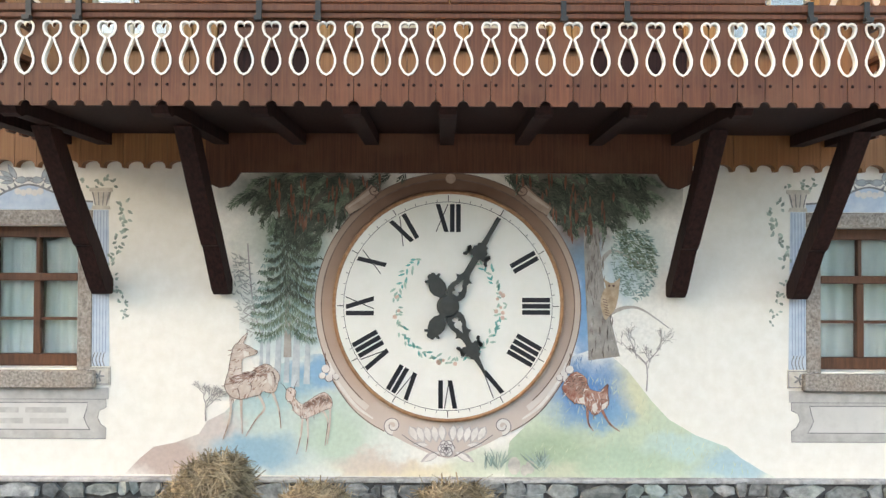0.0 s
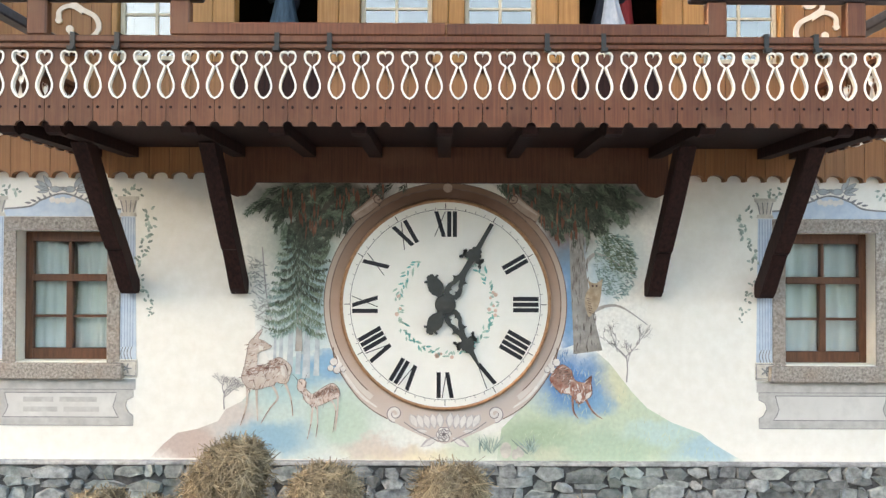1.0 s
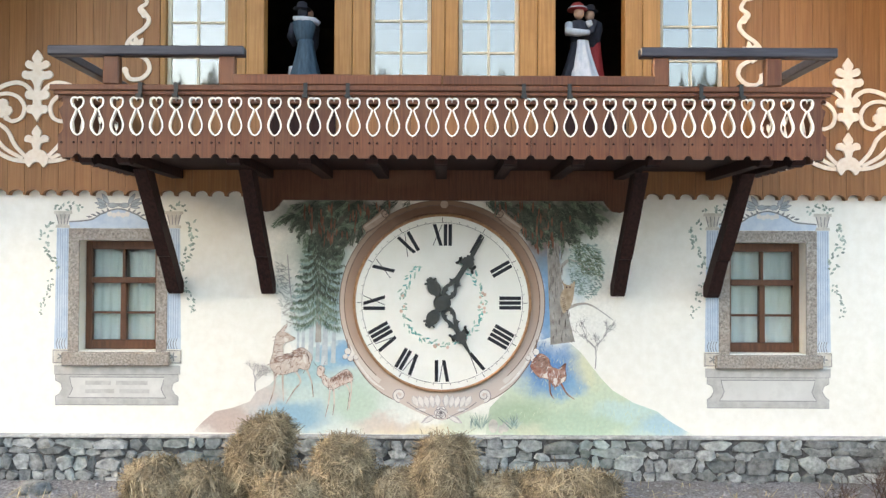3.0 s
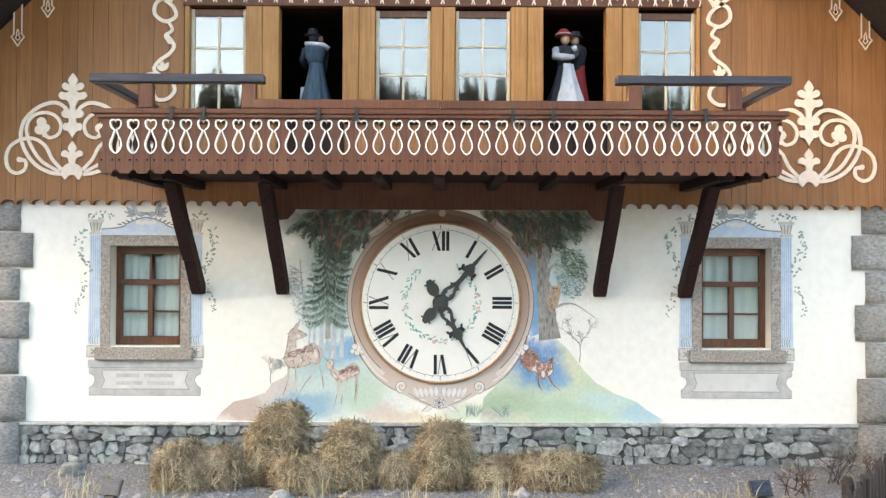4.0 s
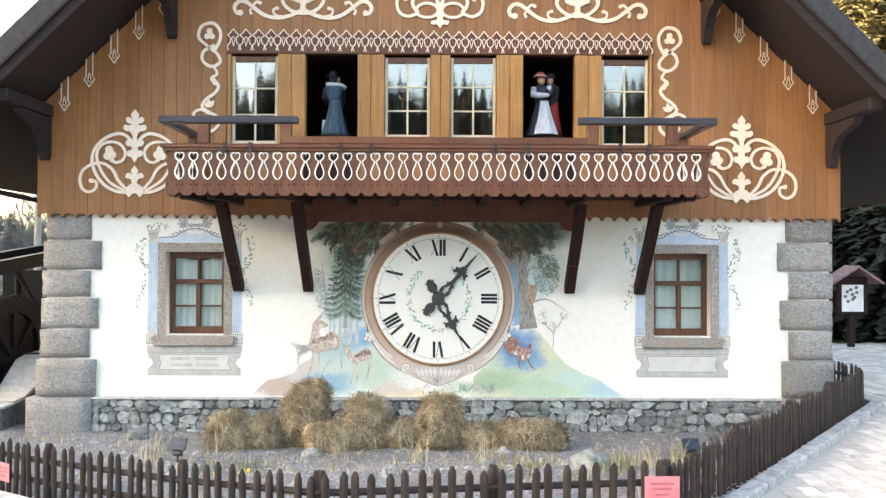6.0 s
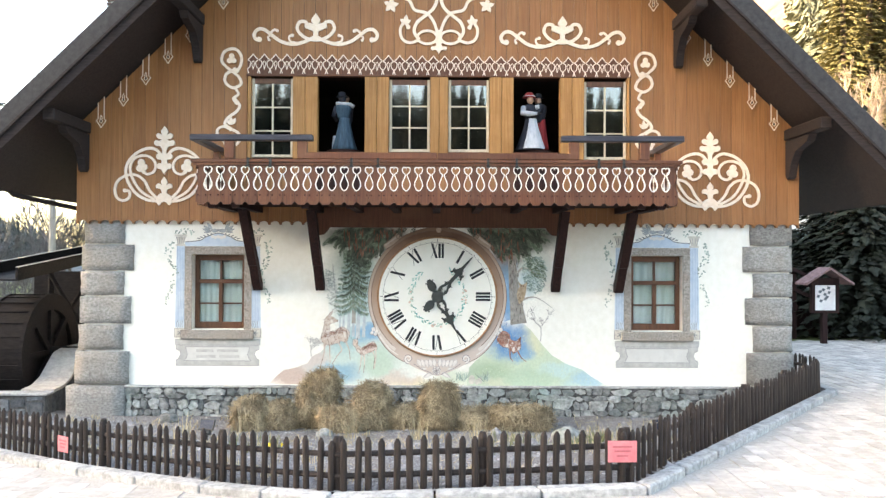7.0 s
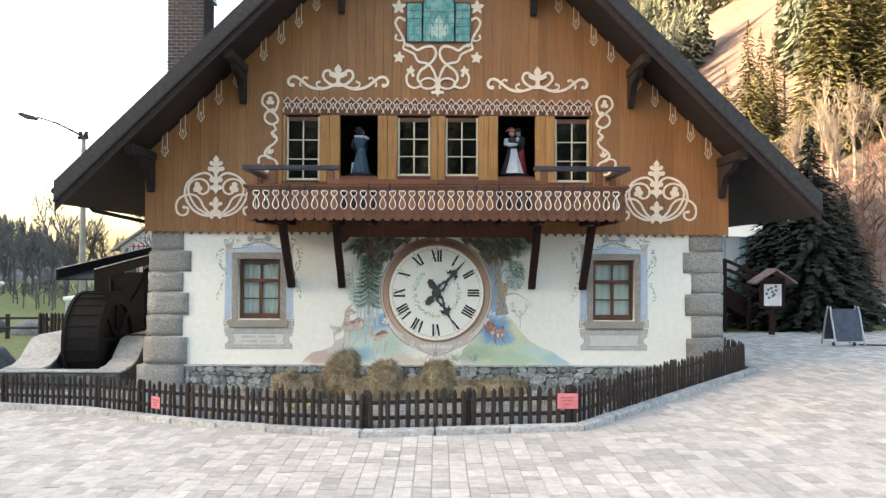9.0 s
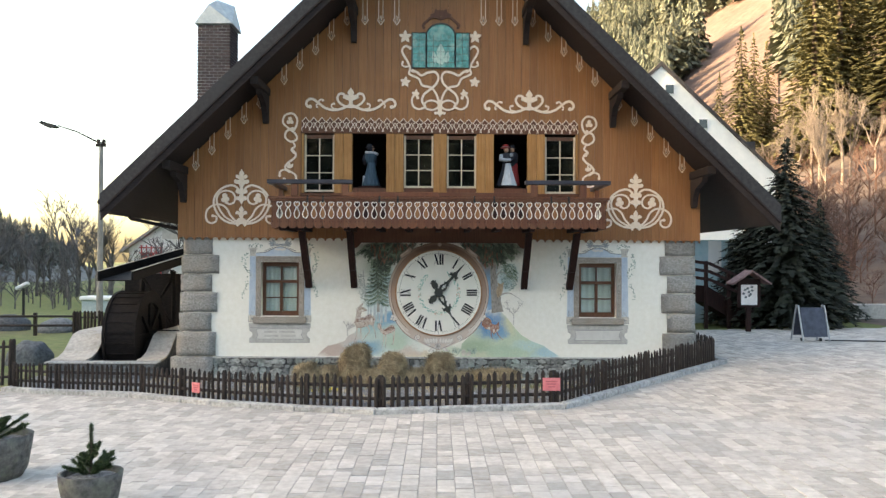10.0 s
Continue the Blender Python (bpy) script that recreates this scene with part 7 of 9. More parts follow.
def blades(bm, x, y, n, h, spread, rg, wd=0.005):
    for i in range(n):
        px, py = x + rg.gauss(0, spread), y + rg.gauss(0, spread)
        z = bed_z(px, py)
        a = rg.uniform(0, 2 * math.pi)
        l = rg.uniform(0.4, 1.0) * h
        dx, dy = math.cos(a) * l * rg.uniform(0.1, 0.7), math.sin(a) * l * rg.uniform(0.1, 0.7)
        s = Vector((-math.sin(a), math.cos(a), 0)) * wd
        p0, p1, p2 = Vector((px, py, z)), Vector((px + dx * 0.4, py + dy * 0.4, z + l * 0.65)), Vector((px + dx, py + dy, z + l * 0.95))
        v = [bm.verts.new(q) for q in (p0 - s, p0 + s, p1 + s * 0.8, p1 - s * 0.8, p2)]
        bm.faces.new(v[:4])
        bm.faces.new((v[3], v[2], v[4]))


gr = random.Random(8)
bm, bmg = bmesh.new(), bmesh.new()
for i in range(460):
    x, y = gr.uniform(-7.5, 6.2), gr.uniform(-5.8, -0.3)
    if inside(BED, x, y) and inside(BED, x, y - 0.3):
        blades(bm, x, y, 7, gr.uniform(0.05, 0.16), 0.05, gr)
for x, y, h in ((-3.6, -1.9, 0.45), (-1.25, -1.9, 0.62), (-0.2, -2.1, 0.5), (0.7, -1.9, 0.45), (-2.9, -1.3, 0.4), (2.6, -2.6, 0.35), (2.2, -2.9, 0.35), (3.0, -2.2, 0.4)):
    blades(bm, x, y, 26, h, 0.09, gr)
for i in range(20):
    x, y = gr.uniform(0.6, 3.4), gr.uniform(-4.6, -2.6)
    if inside(BED, x, y):
        blades(bmg, x, y, 16, gr.uniform(0.12, 0.26), 0.07, gr)
for x, y in ((-2.2, -2.6), (-2.6, -2.9), (1.9, -3.6), (3.3, -1.9)):
    blades(bmg, x, y, 34, 0.2, 0.1, gr)
for i in range(1500):
    x, y = gr.uniform(-7.5, 6.2), gr.uniform(-5.8, -0.5)
    if inside(BED, x, y):
        a, l = gr.uniform(0, 6.28), gr.uniform(0.06, 0.24)
        p0 = Vector((x, y, bed_z(x, y) + 0.012))
        p1 = p0 + Vector((math.cos(a) * l, math.sin(a) * l, gr.uniform(0, 0.10)))
        s = Vector((-math.sin(a), math.cos(a), 0.4)) * 0.004
        bm.faces.new([bm.verts.new(q) for q in (p0 - s, p0 + s, p1 + s * 0.5, p1 - s * 0.5)])
tagged(part("dry_grass", bm, DRYBLADE), "dry yellowed grass blades in the bed", "grass", kind="stuff")
tagged(part("green_grass", bmg, GREENBLADE), "sparse green grass tufts in the bed", "grass", kind="stuff")

bm = bmesh.new()
for i in range(9000):
    x, y = gr.uniform(-7.5, 6.2), gr.uniform(-5.8, -0.2)
    if not inside(BED, x, y):
        continue
    r = gr.uniform(0.009, 0.027) if i % 120 else gr.uniform(0.05, 0.11)
    z = bed_z(x, y)
    ring0 = [bm.verts.new((x + r * gr.uniform(0.7, 1.2) * math.cos(a), y + r * gr.uniform(0.7, 1.2) * math.sin(a), z)) for a in [math.pi * k / 3 for k in range(6)]]
    top = bm.verts.new((x, y, z + r * gr.uniform(0.5, 0.9)))
    for k in range(6):
        bm.faces.new((ring0[k], ring0[(k + 1) % 6], top))
tagged(part("pebbles", bm, PEBBLE), "grey pebbles and stones strewn over the bed", "gravel", kind="stuff")


CROCUS = surf("crocus_petal", (0.70, 0.52, 0.02), (0.82, 0.66, 0.05), (20, 20, 20), 0.6, 0.0)


def crocus_clump(x, y, seed):
    rg = random.Random(seed)
    z = bed_z(x, y)
    t = thing("crocus_clump", (x, y, z), "low clump of yellow crocuses in the gravel bed", "flowers", "crocuses")
    bl = bmesh.new()
    blades(bl, x, y, 16, 0.10, 0.05, rg)
    part("leaves", bl, GREENBLADE, t)
    for k in range(3):
        px, py = x + rg.gauss(0, 0.05), y + rg.gauss(0, 0.04)
        bm = bmesh.new()
        lathe(bm, [(0.004, 0), (0.013, 0.018), (0.016, 0.034), (0.009, 0.046)], (px, py, z + rg.uniform(0.03, 0.06)), 8)
        part("blossom", bm, CROCUS, t)


for x, y, seed in ((-2.30, -3.6, 1), (-2.05, -3.65, 2), (-1.90, -3.58, 3)):
    crocus_clump(x, y, seed)


def bed_rock(x, y, r, seed):
    bm = bmesh.new()
    bmesh.ops.create_icosphere(bm, subdivisions=3, radius=1.0)
    z = bed_z(x, y)
    for v in bm.verts:
        k = 1 + 0.28 * noise.noise(v.co * 1.7 + Vector((seed, 0, 0)))
        v.co = Vector((x + v.co.x * r * k, y + v.co.y * r * 0.8 * k, z + r * 0.25 + v.co.z * r * 0.62 * k))
    tagged(part("bed_rock", bm, RUBBLE, smooth=True), "pale grey rock half sunk in the gravel bed", "rock", "bed rocks")


for x, y, r, seed in ((1.72, -3.35, 0.22, 1), (-4.3, -0.55, 0.17, 2), (0.45, -0.42, 0.18, 3), (-1.62, -1.62, 0.12, 4)):
    bed_rock(x, y, r, seed)


def dry_bush(x, y, h, seed, label):
    rg = random.Random(seed)
    z = bed_z(x, y)
    t = thing("dry_bush", (x, y, z), label, "bush", "dry bushes")
    bm = bmesh.new()

    def grow(p, d, l, r, n):
        q = p + d * l
        tube(bm, [p, q], [r, r * 0.7], 4, cap=False)
        if n:
            for k in range(3):
                grow(p + d * l * rg.uniform(0.5, 1), (d + Vector((rg.gauss(0, 0.55), rg.gauss(0, 0.55), rg.gauss(0.1, 0.35)))).normalized(), l * rg.uniform(0.55, 0.8), r * 0.6, n - 1)
    for k in range(9):
        grow(Vector((x + rg.gauss(0, 0.08), y + rg.gauss(0, 0.08), z - 0.02)), Vector((rg.gauss(0, 0.5), rg.gauss(0, 0.4), 1)).normalized(), h * 0.42, 0.007, 3)
    part("twigs", bm, STEM, t)
    return t


dry_bush(4.55, -0.9, 0.55, 4, "leafless dark twiggy bush by the plinth")
dry_bush(4.0, -1.3, 0.42, 6, "leafless brown twiggy bush by the plinth")
dry_bush(5.1, -0.7, 0.40, 7, "leafless brown twiggy bush by the plinth")


def solar_spot(x, y, rz):
    z = bed_z(x, y)
    t = thing("solar_spotlight", (x, y, z), "small black solar spotlight on a stake in the bed", "garden light", "solar spotlights")
    bm = bmesh.new()
    tube(bm, [(x, y, z - 0.05), (x, y, z + 0.12)], 0.012, 8)
    part("stake", bm, BLACK, t)
    m = Matrix.Translation((x, y, z + 0.22)) @ Matrix.Rotation(radians(rz), 4, "Z") @ Matrix.Rotation(radians(-28), 4, "X")
    bm = boxed(-0.115, 0.115, -0.012, 0.012, -0.075, 0.085, 0.004)
    bmesh.ops.transform(bm, matrix=m, verts=bm.verts)
    part("panel_frame", bm, BLACK, t)
    bm = boxed(-0.098, 0.098, -0.0155, -0.0125, -0.06, 0.07)
    bmesh.ops.transform(bm, matrix=m, verts=bm.verts)
    part("solar_cell", bm, surf("solar_cell", (0.012, 0.016, 0.03), (0.03, 0.035, 0.05), (30, 30, 30), 0.2, 0.0), t)
    bm = boxed(-0.06, 0.06, 0.015, 0.09, -0.13, -0.06, 0.012)
    bmesh.ops.transform(bm, matrix=m, verts=bm.verts)
    part("lamp_head", bm, BLACK, t)


solar_spot(3.27, -2.0, 8)
solar_spot(-3.25, -2.0, -12)

PINK = surf("pink_card", (0.62, 0.17, 0.19), (0.72, 0.24, 0.25), (12, 12, 12), 0.5, 0.05)
PINKLINE = plain("pink_print", (0.42, 0.10, 0.12), 0.5)


def fence_sign(x, y, z, w, h, ang):
    t = thing("notice_card", (x, y, z), "pink notice card fixed to the picket fence", "sign", "fence notices")
    m = Matrix.Translation((x, y, z)) @ Matrix.Rotation(radians(ang), 4, "Z")
    bm = boxed(-w / 2, w / 2, -0.006, 0.0, -h / 2, h / 2, 0.002)
    bmesh.ops.transform(bm, matrix=m, verts=bm.verts)
    part("card", bm, PINK, t)
    for i, (a, zz) in enumerate(((0.34, 0.22), (0.28, 0.02), (0.2, -0.2))):
        bm = box(bmesh.new(), -w * a, w * a, -0.0075, -0.0062, zz * h - 0.008, zz * h + 0.008)
        bmesh.ops.transform(bm, matrix=m, verts=bm.verts)
        part("print_bar", bm, PINKLINE, t)


def on_fence(x):
    for (x0, y0), (x1, y1) in zip(fence_line, fence_line[1:]):
        if x0 <= x <= x1:
            d = Vector((x1 - x0, y1 - y0)).normalized()
            return y0 + (y1 - y0) * (x - x0) / (x1 - x0), math.degrees(math.atan2(d.y, d.x)), d
    return 0, 0, Vector((1, 0))


for sx_, sw, sh in ((-4.42, 0.22, 0.19), (1.87, 0.285, 0.21)):
    sy_, sa, sd = on_fence(sx_)
    fence_sign(sx_ + sd.y * 0.036, sy_ - sd.x * 0.036, ground_z(sx_) + (0.24 if sx_ < 0 else 0.36), sw, sh, sa)


# ---- potted spruces ----
STONEPOT = surf("stone_trough", (0.055, 0.055, 0.053), (0.14, 0.137, 0.13), (14, 14, 14), 0.95, 0.8, 0.02, stain=(0.14, 0.16, 0.11), stain_scale=4, stain_amount=0.6)
SPRUCE_POT = surf("young_spruce_needles", (0.030, 0.055, 0.022), (0.075, 0.11, 0.045), (20, 20, 20), 0.8, 0.0, island=0.4)
BARK = surf("bark", (0.07, 0.05, 0.04), (0.16, 0.12, 0.10), (20, 20, 5), 0.9, 0.6, 0.01)


def young_spruce(t, x, y, z, h, seed, wide):
    rg = random.Random(seed)
    bt, bn = bmesh.new(), bmesh.new()
    tube(bt, [(x, y, z), (x, y, z + h)], [0.02, 0.006], 6)

    def needles(p, q, dens):
        d = q - p
        n = int(d.length * dens)
        for k in range(n):
            o = p + d * rg.random()
            v = Vector((rg.gauss(0, 1), rg.gauss(0, 1), rg.gauss(0.2, 0.8))).normalized() * rg.uniform(0.02, 0.04) + d.normalized() * 0.02
            s = v.cross(Vector((rg.gauss(0, 1), rg.gauss(0, 1), 1))).normalized() * 0.004
            bn.faces.new([bn.verts.new(w) for w in (o - s, o + s, o + v)])
    needles(Vector((x, y, z + h * 0.1)), Vector((x, y, z + h * 1.03)), 2600)
    for j in range(4):
        zz = z + h * (0.04 + 0.16 * j)
        l = wide * (1.0, 0.85, 0.5, 0.36)[j]
        for k in range((5, 4, 3, 2)[j]):
            a = 6.283 * k / (5, 4, 3, 2)[j] + j * 0.9 + rg.uniform(-0.4, 0.4)
            f = rg.uniform(0.7, 1.2)
            e = Vector((x + math.cos(a) * l * f, y + math.sin(a) * l * f, zz + l * rg.uniform(0.35, 0.75)))
            tube(bt, [(x, y, zz), e], [0.009, 0.004], 4)
            needles(Vector((x, y, zz)).lerp(e, 0.1), e, 2400)
            for q in range(3):
                b0 = Vector((x, y, zz)).lerp(e, 0.35 + 0.2 * q)
                e2 = b0 + (e - b0) * 0.55 + Vector((rg.gauss(0, 0.05), rg.gauss(0, 0.05), rg.uniform(-0.02, 0.06)))
                tube(bt, [b0, e2], [0.005, 0.003], 4)
                needles(b0, e2, 2200)
    part("stem", bt, BARK, t)
    part("needles", bn, SPRUCE_POT, t)


def potted(x, y, r, h, tree_h, wide, seed, label):
    z = ground_z(x)
    t = thing("potted_spruce", (x, y, z), label, "potted plant", "potted spruces")
    bm = bmesh.new()
    lathe(bm, [(r * 0.72, 0), (r * 0.86, h * 0.25), (r * 0.98, h * 0.75), (r, h), (r * 0.86, h), (r * 0.84, h * 0.85), (0.02, h * 0.84)], (x, y, z), 26)
    for v in bm.verts:
        k = 1 + 0.05 * noise.noise(v.co * 5)
        v.co.x, v.co.y = x + (v.co.x - x) * k, y + (v.co.y - y) * k
    part("pot", bm, STONEPOT, t, "rough grey stone pot", smooth=True)
    bm = bmesh.new()
    lathe(bm, [(r * 0.83, 0), (r * 0.5, 0.02), (0.02, 0.03)], (x, y, z + h * 0.86), 20)
    part("soil", bm, BEDSOIL, t)
    young_spruce(t, x, y, z + h * 0.85, tree_h, seed, wide)


potted(-3.54, -10.38, 0.31, 0.37, 0.52, 0.24, 5, "young spruce in a round rough stone pot")
potted(-5.32, -8.95, 0.42, 0.52, 0.36, 0.40, 9, "low spreading spruce in a dark stone pot")


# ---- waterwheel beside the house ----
# Near-black wood shared by the wheel, flume and channel back wall.
WHEELWOOD = surf("near_black_wheel_wood", (0.005, 0.004, 0.0045), (0.014, 0.011, 0.011), (8, 30, 30), 0.8, 0.4, 0.01, spec=0.2)
CLAD = surf("cladding_stone", (0.06, 0.068, 0.075), (0.15, 0.16, 0.17), (11, 11, 11), 0.85, 0.6, 0.015, rnd=0.3)
CONCRETE = surf("pale_coping", (0.36, 0.34, 0.31), (0.52, 0.49, 0.45), (12, 12, 12), 0.9, 0.5, 0.01, stain=(0.22, 0.21, 0.19), stain_scale=2.0)
WX0, WX1, WY, WZ, WR = -8.02, -7.22, 1.6, 0.72, 1.1
wheel = thing("watermill", ((WX0 + WX1) / 2, WY, WZ), "dark timber water wheel beside the house", "water wheel")


def wheel_ring(x0, x1, r0, r1):
    bm = bmesh.new()
    n = 40
    rows = [[bm.verts.new((x, WY + r * math.cos(2 * math.pi * k / n), WZ + r * math.sin(2 * math.pi * k / n))) for k in range(n)] for x, r in ((x0, r0), (x0, r1), (x1, r1), (x1, r0))]
    for a, b in zip(rows, rows[1:] + rows[:1]):
        for k in range(n):
            bm.faces.new((a[k], a[(k + 1) % n], b[(k + 1) % n], b[k]))
    return bm


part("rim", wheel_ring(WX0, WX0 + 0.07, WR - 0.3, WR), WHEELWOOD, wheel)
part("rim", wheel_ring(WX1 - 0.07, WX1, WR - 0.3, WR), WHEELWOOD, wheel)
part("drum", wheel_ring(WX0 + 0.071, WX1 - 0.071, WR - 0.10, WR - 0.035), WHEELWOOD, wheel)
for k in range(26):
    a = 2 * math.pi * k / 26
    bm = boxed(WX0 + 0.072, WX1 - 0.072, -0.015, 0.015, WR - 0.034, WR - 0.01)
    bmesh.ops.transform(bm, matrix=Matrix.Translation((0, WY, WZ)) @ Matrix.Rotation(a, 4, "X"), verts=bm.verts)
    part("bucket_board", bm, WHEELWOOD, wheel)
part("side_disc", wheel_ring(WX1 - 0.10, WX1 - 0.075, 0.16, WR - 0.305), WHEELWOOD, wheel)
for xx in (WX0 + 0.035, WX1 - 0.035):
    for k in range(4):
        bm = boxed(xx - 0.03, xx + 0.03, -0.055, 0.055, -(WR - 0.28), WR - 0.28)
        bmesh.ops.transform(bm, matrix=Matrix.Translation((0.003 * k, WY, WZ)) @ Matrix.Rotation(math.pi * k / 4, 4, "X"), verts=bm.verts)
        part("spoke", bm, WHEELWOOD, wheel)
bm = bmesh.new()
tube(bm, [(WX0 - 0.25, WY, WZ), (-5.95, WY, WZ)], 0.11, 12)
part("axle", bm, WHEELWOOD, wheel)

channel = thing("wheel_channel", (-7.7, 1.5, -0.2), "stone-clad channel with curved pale copings under the wheel", "channel", kind="structure")


def side_wall(x0, x1):
    prof = [(0.12, -0.7), (0.12, 0.20), (0.45, 0.22), (0.75, 0.32), (1.0, 0.52), (1.25, 0.70), (1.6, 0.76), (4.4, 0.76), (4.4, -0.7)]
    bm = bmesh.new()
    slab(bm, prof, x0, x1, lambda a, b, c: (b, a, c))
    w = part("side_wall", bm, CLAD, channel)
    bm = bmesh.new()
    top = prof[1:8]
    slab(bm, [(y, z + 0.003) for y, z in top] + [(y, z + 0.055) for y, z in top[::-1]], x0 - 0.03, x1 + 0.03, lambda a, b, c: (b, a, c))
    part("coping", bm, CONCRETE, channel)
    return w


side_wall(-9.0, -8.25)
side_wall(-7.0, -6.5)
part("front_wall", boxed(-9.0, -6.5, -0.12, 0.118, -0.7, 0.19), MORTAR, channel)
part("front_coping", boxed(-9.05, -6.45, -0.17, 0.117, 0.193, 0.235, 0.008), KERB, channel)
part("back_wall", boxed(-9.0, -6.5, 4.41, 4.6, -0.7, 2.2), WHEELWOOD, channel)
cr = random.Random(4)
x = -8.98
while x < -6.55:
    w = cr.uniform(0.22, 0.42)
    z = -0.5
    while z < 0.16:
        h = cr.uniform(0.16, 0.3)
        h = min(h, 0.185 - z)
        if h > 0.05:
            jit = lambda: cr.uniform(-0.03, 0.03)
            bm = bmesh.new()
            slab(bm, [(x + 0.02 + jit(), z + 0.015), (min(x + w, -6.52) - 0.015, z + 0.02 + abs(jit())), (min(x + w, -6.52) - 0.02, z + h - 0.015), (x + w * 0.5, z + h - 0.008), (x + 0.015, z + h - 0.02)], -0.145, -0.1205)
            part("cladding_stone", bm, CLAD, channel)
        z += h
    x += w

flume = thing("water_flume", (-7.62, 3, 2.3), "dark timber flume on crossed struts above the wheel", "flume")
def flume_board(x0, x1, dz0, dz1):
    bm = bmesh.new()
    slab(bm, [(0.3, 2.12 + dz0), (7.5, 2.86 + dz0), (7.5, 2.86 + dz1), (0.3, 2.12 + dz1)], x0, x1, lambda a, b, c: (b, a, c))
    return bm
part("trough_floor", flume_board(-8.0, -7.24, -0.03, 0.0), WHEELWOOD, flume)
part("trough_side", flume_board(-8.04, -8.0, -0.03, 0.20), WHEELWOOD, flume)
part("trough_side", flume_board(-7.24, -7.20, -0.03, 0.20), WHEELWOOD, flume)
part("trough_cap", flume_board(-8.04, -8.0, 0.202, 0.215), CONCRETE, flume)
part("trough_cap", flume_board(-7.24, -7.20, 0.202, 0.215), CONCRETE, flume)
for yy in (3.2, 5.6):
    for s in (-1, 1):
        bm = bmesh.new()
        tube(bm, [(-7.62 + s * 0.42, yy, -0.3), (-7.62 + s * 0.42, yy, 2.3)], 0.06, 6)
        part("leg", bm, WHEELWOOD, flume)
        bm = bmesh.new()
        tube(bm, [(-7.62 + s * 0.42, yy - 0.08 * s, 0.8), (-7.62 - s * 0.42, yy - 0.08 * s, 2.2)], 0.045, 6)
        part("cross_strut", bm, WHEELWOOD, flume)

# ---- gutter and downpipe ----
gut = thing("rain_gutter", (-7.24, 4, 3.85), "brown metal gutter and downpipe at the eaves", "gutter")
bm = bmesh.new()
tube(bm, [(-7.25, Y_FRONT + 0.02, 3.84), (-7.25, DEPTH + 0.9, 3.84)], 0.06, 8)
part("trough", bm, EAVES, gut)
bm = bmesh.new()
tube(bm, [(-7.25, 0.0, 3.82), (-7.24, 0.0, 3.66), (-7.16, 0.05, 3.56), (-6.2, 0.9, 3.33), (-6.02, 1.25, 3.28), (-6.0, 1.25, 3.1), (-6.0, 1.25, 0.9)], 0.042, 8)
part("downpipe", bm, EAVES, gut)

# ---- chimney ----
BRICK = surf("dark_brick", (0.06, 0.042, 0.042), (0.12, 0.082, 0.078), (20, 20, 20), 0.9, 0.4, 0.01, rnd=0.3)
chim = thing("chimney", (-5.35, 0.75, 6), "dark red-brown brick chimney with a pale gabled cap", "chimney")
part("core", boxed(-5.72, -4.98, 0.38, 1.12, 4.9, 8.24), KERB, chim)
bmb = boxed(0, 0.178, -0.012, 0.09, 0, 0.054, 0.004)
bmesh_brick = mesh_of("brick", bmb)
bmesh_brick.materials.append(BRICK)
half_brick = mesh_of("half_brick", boxed(0, 0.0795, -0.012, 0.09, 0, 0.054, 0.004))
half_brick.materials.append(BRICK)
for r in range(43):
    z = 5.05 + r * 0.074
    odd = r % 2
    for k in range(5 if odd else 4):
        o = k * 0.197 if not odd else (0.0 if k == 0 else 0.0985 + (k - 1) * 0.197)
        me = half_brick if odd and k in (0, 4) else bmesh_brick
        piece("brick", me, chim, (-5.743 + o, 0.372, z))
        piece("brick", me, chim, (-4.973, 0.365 + o, z), radians(90))
bm = bmesh.new()
for (x0, x1, y0, y1) in ((-5.80, -4.90, 0.30, 1.20),):
    lo = [bm.verts.new(p) for p in ((x0, y0, 8.245), (x1, y0, 8.245), (x1, y1, 8.245), (x0, y1, 8.245))]
    hi = [bm.verts.new(p) for p in (((x0 + x1) / 2 - 0.12, y0 + 0.02, 8.70), ((x0 + x1) / 2 + 0.0, y0 + 0.3, 8.9), ((x0 + x1) / 2 + 0.3, y1 - 0.1, 8.9), ((x0 + x1) / 2 - 0.25, y1 - 0.1, 8.85))]
    bm.faces.new(lo[::-1])
    bm.faces.new(hi)
    for j in range(4):
        bm.faces.new((lo[j], lo[(j + 1) % 4], hi[(j + 1) % 4], hi[j]))
part("cap", bm, surf("zinc_cap", (0.42, 0.45, 0.45), (0.60, 0.62, 0.60), (8, 8, 8), 0.5, 0.2, metal=0.3), chim, "pale sheet-metal cap")


# ---- fences, board and stand round the yard ----
TALLP = [picket_mesh(h, 0.07) for h in (0.98, 1.02, 1.0)]
fence_run("tall_picket_fence", (-14.5, -2.6), (-9.45, -0.75), "taller dark picket fence by the wheel channel", gap=0.14, meshes=TALLP, height=1.0)
fence_run("tall_picket_fence", (-10.85, 5.2), (-9.1, 5.0), "taller dark picket fence by the wheel channel", gap=0.11, meshes=[picket_mesh(1.28, 0.085)], height=1.25)

